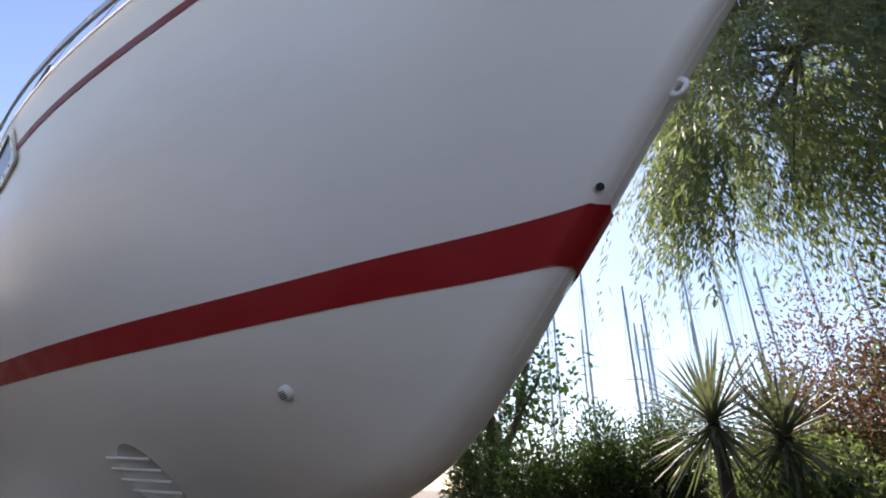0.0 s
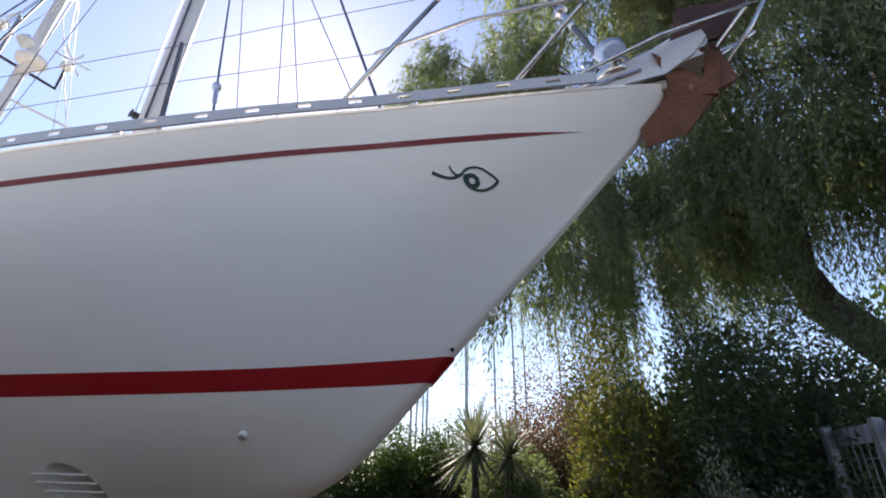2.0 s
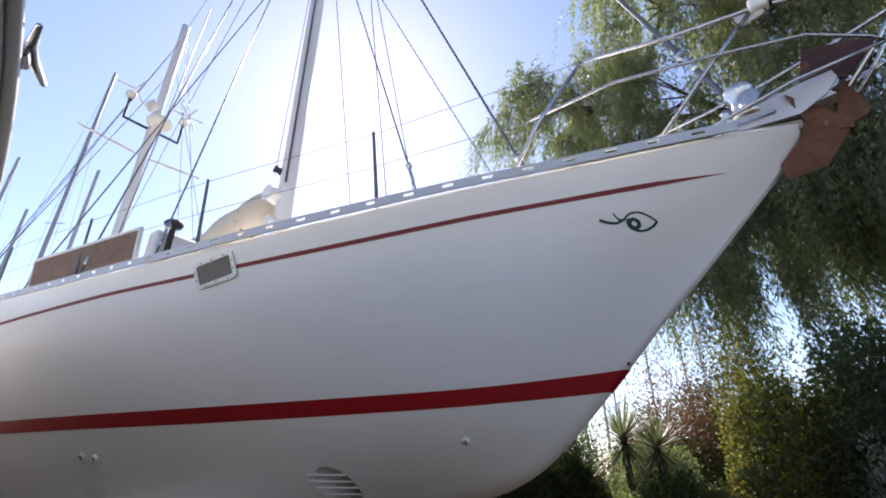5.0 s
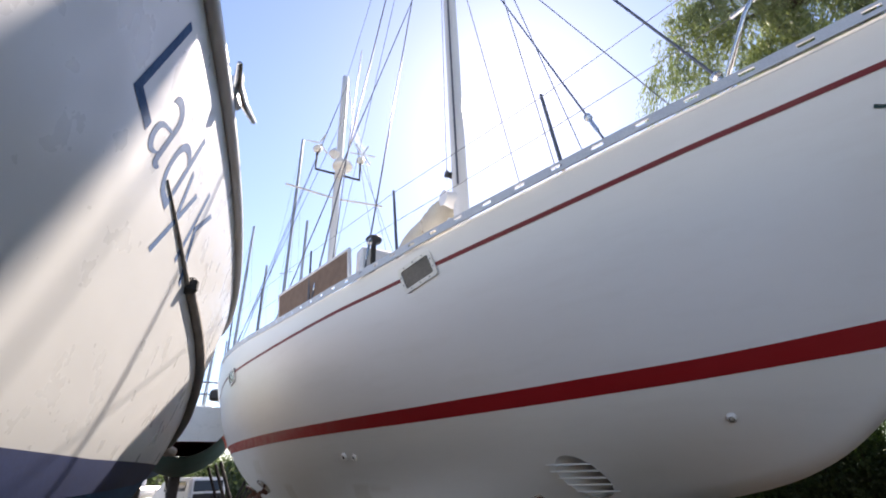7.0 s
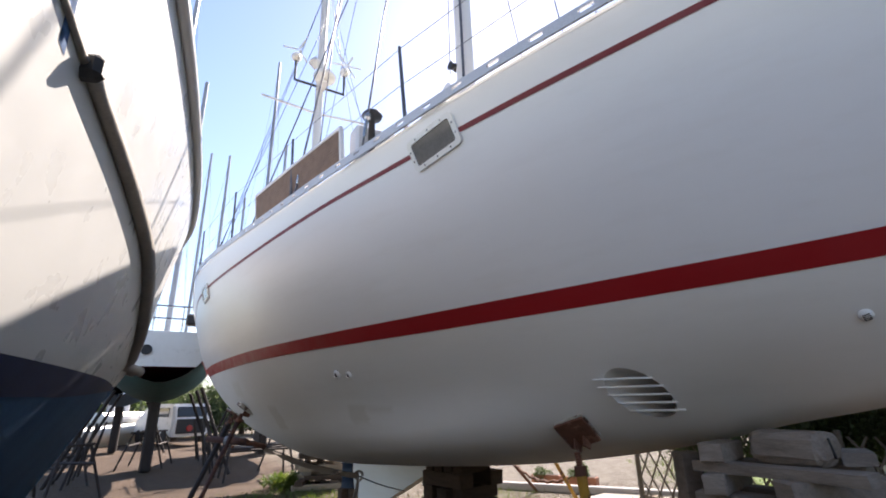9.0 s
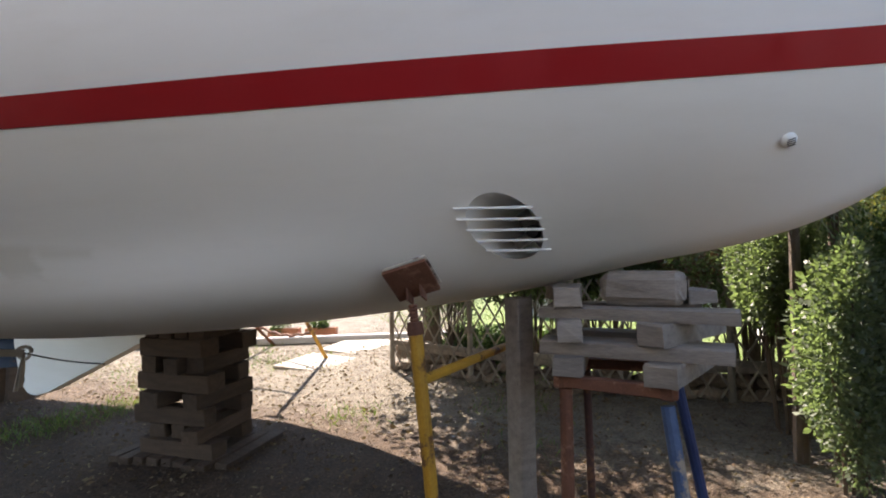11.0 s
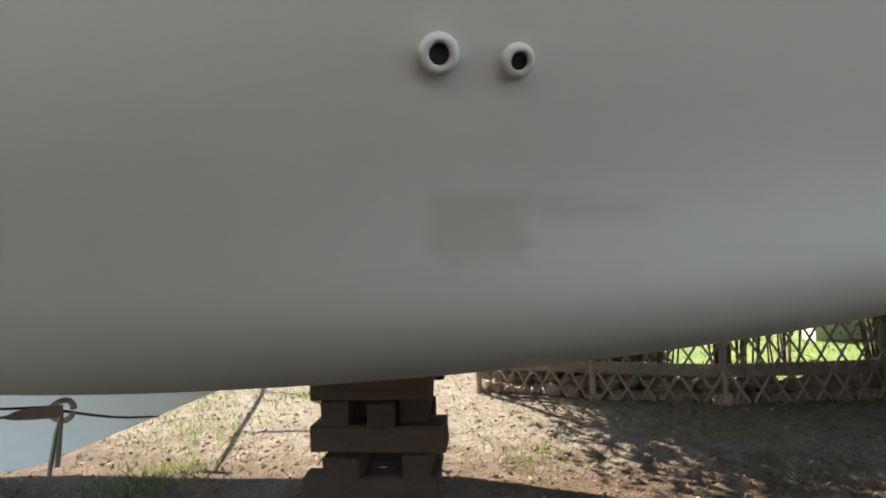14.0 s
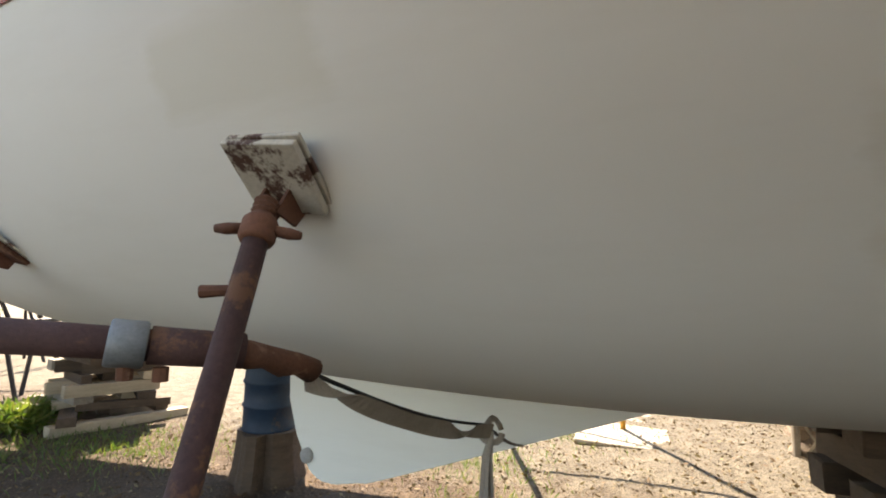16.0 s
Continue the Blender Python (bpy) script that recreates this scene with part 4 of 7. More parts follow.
def anchor():
    a = thing("anchor", "rusty plough anchor hanging in the bow roller", "anchor", YACHT)
    part("shank", slab(bmesh.new(), [(0.12, 3.70), (0.1, 3.745), (-0.1, 3.76), (-0.16, 3.66), (-0.1, 3.42), (-0.03, 3.44), (-0.08, 3.62), (-0.04, 3.69)], 0.03, Matrix(((1, 0, 0, 0), (0, 0, 1, -0.015), (0, 1, 0, 0), (0, 0, 0, 1)))), RUST, a)
    for side, outline in ((1, ((0.15, 0.14, 3.71), (0.1, 0.095, 3.515), (0.165, 0.075, 3.41), (0.28, 0.055, 3.305), (0.27, 0.035, 3.2), (0.083, 0.02, 3.225), (-0.09, 0.0, 3.435), (-0.043, 0.02, 3.56))),
                          (-1, ((-0.133, -0.1, 3.9), (-0.174, -0.1, 3.774), (-0.208, -0.08, 3.546), (-0.172, -0.04, 3.49), (-0.09, 0.0, 3.44), (-0.06, -0.005, 3.62), (-0.083, -0.06, 3.81)))):
        bm = bmesh.new()
        p = [Vector(q) for q in outline]
        lo, hi = [bm.verts.new(v) for v in p], [bm.verts.new(v + Vector((-0.008, -side * 0.014, 0.006))) for v in p]
        n = len(p)
        bm.faces.new(lo), bm.faces.new(hi[::-1])
        for k in range(n):
            bm.faces.new((lo[k], lo[(k + 1) % n], hi[(k + 1) % n], hi[k]))
        part("fluke", bm, RUST, a, "rust-brown fluke blade")


anchor()


# ---- the second yacht alongside ----
LADY = Matrix(((0.42, 0.9075, 0, -5.84), (-0.9075, 0.42, 0, 3.5), (0, 0, 1, 0), (0, 0, 0, 1)))
LW_S, LW_B = [0, 1, 2, 3, 4.4, 5.5, 7, 9, 11], [0.02, 0.33, 0.66, 0.94, 1.24, 1.36, 1.45, 1.4, 1.2]
LD_S, LD_B = [-0.75, 0, 1, 2, 3, 4.8, 6, 8, 11], [0.03, 0.335, 0.72, 1.0, 1.22, 1.49, 1.57, 1.53, 1.25]
LADY_LOW = 0.72


def lady_line(s):
    """The painted waterline lifts a little towards the stem."""
    return 1.8 - 0.11 * np.clip(np.asarray(s, float) / 4.5, 0, 1)


def lady_deck(s):
    return 2.98 + 0.012 * (s - 4.5) ** 2 * np.where(s < 4.5, 1, 0.3)


def lady_b(s, z):
    """Half breadth of the second hull; the stem rakes forward above the waterline."""
    line = lady_line(s)
    f = (z - line) / (lady_deck(s) - line)
    g = np.clip(f, 0, 1) ** 0.85
    lift = np.clip(s + 0.75 * g, 0, 20)
    up = (1 - g) * ease(LW_S, LW_B, np.clip(s + 0.2 * g, 0, 11)) * np.clip(lift / 0.75, 0, 1) + g * ease(LD_S, LD_B, s)
    h = np.clip((line - z) / (line - LADY_LOW), 0, 1)
    rake = 1.7 * h
    down = ease(LW_S, LW_B, np.clip(s - rake, 0, 11)) * np.sqrt(np.clip(1 - h**2.2, 0, 1)) * np.clip((s - 0.96 * rake) / 0.3, 0, 1)
    return np.where(f >= 0, up, down)


def lady():
    boat = thing("sailing_yacht", "white yacht with blue antifouling and blue script lettering, standing ashore", "yacht", LADY)

    line = lambda s: float(lady_line(s))

    def shell(name, z0, z1, n, mat, label, out=0.0):
        S = np.concatenate([np.linspace(-0.75, 1, 30), np.linspace(1.06, 7, 90), np.linspace(7.2, 11, 20)])
        V, F = [], []
        for side in (1, -1):
            base = len(V)
            for s in S:
                for q in np.linspace(0, 1, n):
                    z = z0(s) + q * (z1(s) - z0(s))
                    # the stem: raked forward above the waterline, cut away below it
                    u = max(s, -0.75 * max(0, (z - line(s)) / (lady_deck(s) - line(s))) ** 0.85, 1.63 * max(0, line(s) - z) / (line(s) - LADY_LOW) if z < line(s) else -9)
                    V.append((u, side * max(0.004, float(lady_b(u, z)) + out), z))
            for i in range(len(S) - 1):
                for j in range(n - 1):
                    a = base + i * n + j
                    F.append((a, a + n, a + n + 1, a + 1) if side > 0 else (a, a + 1, a + n + 1, a + n))
        ob = arrays(name, V, F, mat, boat, True)
        ob["label"] = label
        return ob

    shell("topside_shell", line, lady_deck, 26, LADYWHITE, "glossy white topsides")
    shell("bottom", lambda s: LADY_LOW + 0 * s, line, 14, NAVY, "dull blue antifouled bottom")
    shell("boot_top", lambda s: line(s) - 0.03 - 0.075 * min(1, max(0, s + 0.2) / 3.2), line, 4, BOOT, "dark blue boot-top band", 0.004)
    deck = arrays("deck", [(s, k * max(0.01, float(lady_b(s, lady_deck(s)))), float(lady_deck(s)) - 0.01) for s in np.linspace(-0.74, 11, 40) for k in (-1, 1)], [(2 * i, 2 * i + 2, 2 * i + 3, 2 * i + 1) for i in range(39)], WHITE, boat)
    # deck-edge moulding, rubbing strake and cleat
    for side in (1, -1):
        pts = [(s, side * (float(lady_b(s, lady_deck(s))) + 0.012), float(lady_deck(s)) - 0.01) for s in np.linspace(-0.74, 11, 50)]
        part("deck_edge", tube(bmesh.new(), pts, 0.028, 8), SPAR, boat, "grey aluminium deck-edge moulding", True)
        zz = lambda s: float(ease([-0.5, 1, 2, 3, 3.74, 4.3, 4.95], [1.98, 2.03, 2.13, 2.30, 2.335, 2.365, 2.47], s))
        pts = [(s, side * (float(lady_b(s, zz(s))) + 0.008), zz(s)) for s in np.linspace(4.3, -0.5, 40)]
        part("rubbing_strake", tube(bmesh.new(), pts, [0.022 + 0.032 * min(1, k / 20) for k in range(40)], 8), STRAKE, boat, "grey rubbing strake", True)
        aft = [(s, side * (float(lady_b(s, zz(s))) + 0.002), zz(s)) for s in np.linspace(4.32, 4.95, 16)]
        part("strake_tail", tube(bmesh.new(), aft, [0.013 - 0.0007 * k for k in range(16)], 8), STRAKE, boat, "dark tapering end of the strake", True)
        a = Vector(pts[0])
        part("strake_end", box(bmesh.new(), 0.05, 0.07, 0.07, Matrix.Translation(a), 0.015), DARK, boat, "dark end cap of the strake")
    p = Vector((4.75, float(lady_b(4.75, lady_deck(4.75))) + 0.03, float(lady_deck(4.75)) + 0.03))
    cl = part("cleat", tube(bmesh.new(), [p + Vector((-0.16, 0.05, 0.02)), p + Vector((-0.05, 0.02, 0.03)), p + Vector((0.05, 0.02, 0.03)), p + Vector((0.17, 0.05, 0.02))], [0.012, 0.02, 0.02, 0.01], 8), STEEL, boat, "pale metal horn cleat", True)
    part("base", box(bmesh.new(), 0.1, 0.05, 0.06, Matrix.Translation(p), 0.012), STEEL, cl)
    # lettering laid on the topsides
    font = bpy.data.curves.new("words", "FONT")
    font.body, font.size, font.shear, font.space_character, font.resolution_u = "Lady K", 0.56, 0.4, 1.0, 5
    font.offset, font.space_word = -0.005, 0.5
    tmp = new("words", font)
    dg = bpy.context.evaluated_depsgraph_get()
    dg.update()
    me = bpy.data.meshes.new_from_object(tmp.evaluated_get(dg))
    bpy.data.objects.remove(tmp)
    bm = bmesh.new()
    bm.from_mesh(me)
    for k in range(-4, 60):
        for co, no in (((0.04 * k, 0, 0), (1, 0, 0)), ((0, 0.04 * k, 0), (0, 1, 0))):
            bmesh.ops.bisect_plane(bm, geom=bm.verts[:] + bm.edges[:] + bm.faces[:], plane_co=co, plane_no=no)
    last = max(v.co.x for v in bm.verts)
    for v in bm.verts:
        s = 4.33 + 0.66 * (last - v.co.x)
        z = 2.33 + 0.18 * (s - 4.5) + v.co.y
        v.co = (s, float(lady_b(s, z)) + 0.0009, z)
    bpy.data.meshes.remove(me)
    part("lettering", bm, LETTER, boat, "blue slanting lettering")
    # keel and prop so that it stands
    bm = bmesh.new()
    slab(bm, [(3.5, 0.95), (4.1, -0.04), (6.5, -0.04), (7.2, 0.95)], 0.3, Matrix(((1, 0, 0, 0), (0, 0, 1, -0.15), (0, 1, 0, 0), (0, 0, 0, 1))))
    part("keel", bm, NAVY, boat, "blue ballast keel")
    return boat


lady()


def shore_prop(foot, head, mat, label, r=0.03):
    t = thing("boat_prop", label, "prop", Matrix.Translation(foot))
    d = Vector(head) - Vector(foot)
    part("pole", cyl(bmesh.new(), (0, 0, 0), d, r, r, 12), mat, t)
    part("pad", box(bmesh.new(), 0.2, 0.2, 0.04, Matrix.Translation(d) @ d.to_track_quat("Z", "Y").to_matrix().to_4x4(), 0.006), WOOD, t)
    return t


_lp = LADY @ Vector((2.4, 0.62, 1.0))
shore_prop((_lp.x + 0.35, _lp.y + 0.2, -0.02), _lp, BLUEPAINT, "blue painted steel prop under the second yacht", 0.035)


# ---- timber and jacks under the yacht ----
def beam(parent, name, c, size, rz, mat, seed):
    """A rough sawn beam with slightly uneven ends."""
    rnd = random.Random(seed)
    bm = box(bmesh.new(), size[0], size[1], size[2], Matrix.Identity(4), min(0.005, size[2] * 0.1))
    for v in bm.verts:
        v.co += Vector([rnd.uniform(-0.006, 0.006) for _ in range(3)])
    ob = part(name, bm, mat, parent)
    ob.matrix_local = Matrix.Translation(c) @ Matrix.Rotation(rz, 4, "Z") @ Matrix.Rotation(rnd.uniform(-0.02, 0.02), 4, "Y")
    return ob


def keel_stack():
    x, y = -2.62, 4.74
    t = thing("timber_stack", "criss-cross stack of dark old sleepers under the keel", "timber stack", pose(x, y, float(ground_z(x, y)) - 0.01, 0, 0, -38))
    rnd = random.Random(4)
    # short boards laid flat as a footing
    for k in range(9):
        beam(t, "footing_board", (-0.46 + 0.115 * k + rnd.uniform(-0.01, 0.01), rnd.uniform(-0.05, 0.05), 0.03), (0.1, 0.66 + rnd.uniform(-0.08, 0.1), 0.06), rnd.uniform(-0.04, 0.04), SLEEPER, 60 + k)
    z, k = 0.06, 0
    while z < 0.8:
        h = rnd.choice((0.105, 0.12, 0.135))
        for q in ((-1, 1), (-1, 0.1, 1), (-1, 1), (-0.9, 1))[k % 4]:
            off = q * (0.2 + rnd.uniform(-0.03, 0.035))
            L = 0.58 + rnd.uniform(-0.06, 0.12)
            along = k % 2 == 0
            c = (rnd.uniform(-0.05, 0.05), off, z + h / 2) if along else (off, rnd.uniform(-0.05, 0.05), z + h / 2)
            beam(t, "sleeper", c, (L, 0.13 + rnd.uniform(-0.02, 0.05), h - 0.004), (0 if along else 1.5708) + rnd.uniform(-0.06, 0.06), SLEEPER, 10 + 7 * k + int(3 * q))
        z += h
        k += 1
    for i, q in enumerate((-0.22, -0.09, 0.05, 0.19)):
        beam(t, "wedge", (q, -0.02, z + 0.05), (0.115, 0.46, 0.09 + 0.025 * (i % 2)), 0.03 * i, SLEEPER, 90 + i)


keel_stack()


def trestle():
    t = thing("trestle", "rusty steel trestle with one blue leg", "trestle")
    for a, b, m, r in (((-0.98, 2.13, 0), (-0.93, 2.19, 0.9), RUST, 0.028), ((-0.56, 2.5, 0), (-0.64, 2.42, 0.9), RUSTDARK, 0.02), ((-0.7, 1.70, 0), (-0.69, 1.87, 0.88), BLUEPAINT, 0.027), ((-0.22, 2.04, 0), (-0.34, 2.15, 0.9), BOOT, 0.024)):
        part("leg", cyl(bmesh.new(), (a[0], a[1], float(ground_z(a[0], a[1])) - 0.02), b, r, r, 10), m, t)
    for a, b in (((-0.95, 2.2, 0.935), (-0.68, 1.86, 0.935)), ((-0.66, 2.43, 0.935), (-0.33, 2.14, 0.935)), ((-0.95, 2.2, 0.93), (-0.64, 2.43, 0.93)), ((-0.69, 1.87, 0.93), (-0.33, 2.14, 0.93))):
        a, b = Vector(a), Vector(b)
        d = b - a
        part("top_bar", box(bmesh.new(), d.length + 0.05, 0.05, 0.05, Matrix.Translation((a + b) / 2) @ Matrix.Rotation(math.atan2(d.y, d.x), 4, "Z"), 0.005), RUST, t)


trestle()


def bow_stack():
    t = thing("timber_stack", "weathered grey beams stacked on the trestle under the bow", "timber stack", Matrix.Translation((-0.785, 1.995, 0)) @ Matrix.Rotation(math.atan2(-0.776, 0.63), 4, "Z"))
    for k, (c, size, rz, m) in enumerate((
            ((-0.25, 0.2, 1.006), (0.12, 0.52, 0.085), 0.14, WOOD), ((0.2, 0.17, 1.006), (0.13, 0.5, 0.085), -0.24, WOOD),
            ((0.02, 0.05, 1.08), (0.74, 0.12, 0.062), 0.03, WOOD), ((-0.06, 0.34, 1.08), (0.66, 0.1, 0.062), -0.06, WOOD),
            ((-0.27, 0.16, 1.155), (0.1, 0.48, 0.088), 0.3, WOOD), ((0.21, 0.19, 1.155), (0.12, 0.52, 0.088), -0.42, WOOD),
            ((0.03, 0.05, 1.225), (0.76, 0.11, 0.052), -0.02, WOOD), ((-0.05, 0.33, 1.225), (0.66, 0.1, 0.052), 0.07, WOOD),
            ((-0.25, 0.11, 1.296), (0.12, 0.28, 0.09), 0.22, WOOD), ((-0.34, 0.31, 1.29), (0.1, 0.18, 0.075), 0.5, WOOD), ((0.24, 0.34, 1.285), (0.12, 0.2, 0.06), 0.5, WOOD))):
        beam(t, "beam", c, size, rz, m, 200 + k)
    bm = box(bmesh.new(), 0.34, 0.19, 0.145, Matrix.Translation((0.06, 0.19, 1.325)) @ Matrix.Rotation(-0.06, 4, "Z"), 0.035)
    bmesh.ops.subdivide_edges(bm, edges=bm.edges[:], cuts=2, use_grid_fill=True)
    rnd = random.Random(3)
    for v in bm.verts:
        v.co += Vector([rnd.uniform(-0.005, 0.005) for _ in range(3)])
    part("log", bm, WOOD, t, "cracked round-edged baulk")
    part("crack", box(bmesh.new(), 0.006, 0.012, 0.09, Matrix.Translation((0.231, 0.17, 1.33)) @ Matrix.Rotation(0.35, 4, "X")), DARK, t)


bow_stack()


def timber_post():
    t = thing("timber_post", "weathered square timber post standing under the bow", "post", Matrix.Translation((-0.965, 2.515, -0.02)))
    bm = box(bmesh.new(), 0.115, 0.09, 1.29, Matrix.Translation((0, 0, 0.645)) @ Matrix.Rotation(0.35, 4, "Z"), 0.006)
    part("post", bm, WOOD, t)
    for z in (0.88, 0.52):
        part("bolt_hole", cyl(bmesh.new(), (-0.035, -0.052, z), (-0.03, -0.04, z), 0.011, seg=10), DARK, t, "dark bolt hole")


timber_post()


def jack_head(t, head, n, mat_pad, size=0.24, up=Vector((0, 0, 1))):
    """The hinged ply pad of a jack, laid against the hull with normal n."""
    x = n.cross(up).normalized()
    y = x.cross(n).normalized()
    m = Matrix(((x.x, y.x, n.x, head.x), (x.y, y.y, n.y, head.y), (x.z, y.z, n.z, head.z), (0, 0, 0, 1)))
    pad = part("pad", box(bmesh.new(), size, size, 0.018, m @ Matrix.Translation((0, 0, -0.006)), 0.002), mat_pad, t, "square ply pad")
    part("packing", box(bmesh.new(), size * 1.02, size * 0.96, 0.012, m @ Matrix.Translation((0.006, 0.008, 0.011)) @ Matrix.Rotation(0.04, 4, "Z"), 0.002), PADPAINT, pad)
    for q in (-0.03, 0.03):
        part("lug", slab(bmesh.new(), [(-0.035, -0.075), (0.03, -0.075), (0.0, 0.0), (-0.06, -0.01)], 0.008, m @ Matrix.Translation((q, -0.02, -0.015)) @ Matrix.Rotation(-1.5708, 4, "Y")), RUST, pad)
    return m


def jack_stand():
    """Yellow screw jack under the bow: front pole, rear leg, brace."""
    t = thing("jack_stand", "yellow steel screw jack with a rusty tilting pad", "jack")
    p, n = skin(3.725, 1.42, 0.03)
    W = YACHT
    head, nn = W @ p, (W.to_3x3() @ n).normalized()
    head = head + nn * 0.015
    nn = (nn + Vector((0, 0, 0.05))).normalized()
    jack_head(t, head, -nn, RUST, 0.19, Vector((-0.22, 0.19, 1)))
    neck = head + nn * 0.07 + Vector((0.0, 0.0, -0.05))
    foot = Vector((-1.49, 2.25, -0.02))
    d = (neck - foot).normalized()
    part("screw", tube(bmesh.new(), [neck - d * 0.11 + d * 0.007 * k for k in range(17)], [0.016 + 0.004 * (k % 2) for k in range(17)], 10), RUST, t, "rusty threaded screw")
    part("nut", cyl(bmesh.new(), neck - d * 0.12, neck - d * 0.07, 0.036, 0.032, 12), RUST, t)
    part("front_pole", cyl(bmesh.new(), foot, neck - d * 0.11, 0.028, 0.028, 14), YELLOW, t)
    part("rear_leg", cyl(bmesh.new(), (-0.665, 2.97, -0.02), (-0.71, 2.95, 1.1), 0.024, 0.024, 12), YELLOW, t)
    part("brace", cyl(bmesh.new(), foot + d * (1.0 / d.z), (-0.705, 2.952, 0.965), 0.022, 0.022, 10), YELLOW, t)
    part("lower_brace", cyl(bmesh.new(), (-1.5, 2.26, 0.14), (-0.67, 2.968, 0.14), 0.018, 0.018, 10), YELLOW, t)


jack_stand()


def rusty_jack(name, head, foot, pole_r, up, mat_pad, label, size, mat_pole):
    t = thing(name, label, "jack")
    s, b, z = [float(q) for q in YACHT.inverted() @ Vector(head)]
    p, n = skin(s, z, 0.028)
    h, nn = YACHT @ p, (YACHT.to_3x3() @ n).normalized()
    nn = (nn + Vector((0, 0, -0.45))).normalized()
    jack_head(t, h, -nn, mat_pad, size, up)
    foot = Vector(foot)
    neck = h + nn * 0.065 + Vector((0.012, 0, -0.012))
    d = (neck - foot).normalized()
    part("screw", tube(bmesh.new(), [neck - d * 0.09 + d * 0.006 * k for k in range(17)], [0.02 + 0.005 * (k % 2) for k in range(17)], 12), RUST, t, "rusty threaded screw")
    nut = neck - d * 0.065
    part("nut", lathe(bmesh.new(), [(0.03, -0.03), (0.035, -0.022), (0.035, 0.015), (0.026, 0.028)], Matrix.Translation(nut) @ d.to_track_quat("Z", "Y").to_matrix().to_4x4(), 14), RUST, t, "rusty collar nut", True)
    side = d.cross(Vector((0.3, 1, 0))).normalized()
    for q in (-1, 1):
        part("wing", tube(bmesh.new(), [nut + side * 0.03 * q, nut + side * 0.06 * q - d * 0.004, nut + side * 0.082 * q - d * 0.006], [0.011, 0.012, 0.008], 8), RUST, t, "rusty wing handle", True)
    part("pole", cyl(bmesh.new(), foot, nut - d * 0.03, pole_r, pole_r, 18), mat_pole, t, "purple-brown rusty tube", True)
    part("locking_pin", tube(bmesh.new(), [nut - d * 0.13 + side * 0.0, nut - d * 0.14 + side * 0.07], [0.009, 0.012], 8), RUST, t)
    part("foot_plate", box(bmesh.new(), 0.22, 0.22, 0.012, Matrix.Translation(foot + Vector((0, 0, 0.012))), 0.002), RUST, t)
    return t, nut, d


_jd = rusty_jack("rusty_jack", (-5.09, 4.70, 1.585), (-5.46, 3.98, -0.08), 0.024, Vector((0.06, -0.1, 1)), PADPAINT, "rusty tube jack with a peeling white pad, clamped to a pipe", 0.18, RUSTDARK)
_je = rusty_jack("rusty_jack", (-6.2, 5.9, 1.53), (-6.23, 4.9, -0.1), 0.034, Vector((0.2, 0, 1)), RUST, "dark rusty tube jack leaning on the hull", 0.2, YARDSTEEL)


def cross_pipe():
    t = thing("scaffold_pipe", "rusty horizontal pipe clamped between the jacks", "pipe")
    a, b = Vector((-5.66, 4.754, 1.242)), Vector((-5.22, 4.84, 1.195))
    d = (b - a).normalized()
    part("pipe", cyl(bmesh.new(), a, b, 0.034, 0.034, 16), RUSTDARK, t, "", True)
    part("sleeve", cyl(bmesh.new(), b - d * 0.16, b + d * 0.03, 0.041, 0.041, 16), RUSTDARK, t, "", True)
    c = b - d * 0.2
    part("clamp", lathe(bmesh.new(), [(0.046, -0.035), (0.05, -0.03), (0.05, 0.03), (0.046, 0.035)], Matrix.Translation(c) @ d.to_track_quat("Z", "Y").to_matrix().to_4x4(), 18), GALV, t, "pale galvanised clamp", True)
    for k in (0.0, 0.065):
        part("bolt", cyl(bmesh.new(), c + d * k + Vector((0, 0, -0.045)), c + d * k + Vector((0, 0, -0.075)), 0.016, seg=8), RUST, t)
    e = b + Vector((0.2, 0.13, -0.07))
    part("flattened_end", tube(bmesh.new(), [b, b + (e - b) * 0.2, b + (e - b) * 0.4 + Vector((0, 0, 0.006)), b + (e - b) * 0.6, b + (e - b) * 0.8 + Vector((0, 0, 0.008)), e], [0.036, 0.043, 0.036, 0.044, 0.036, 0.042], 12, 0.8), RUST, t, "crumpled rusty pipe end", True)
    return e


_pe = cross_pipe()


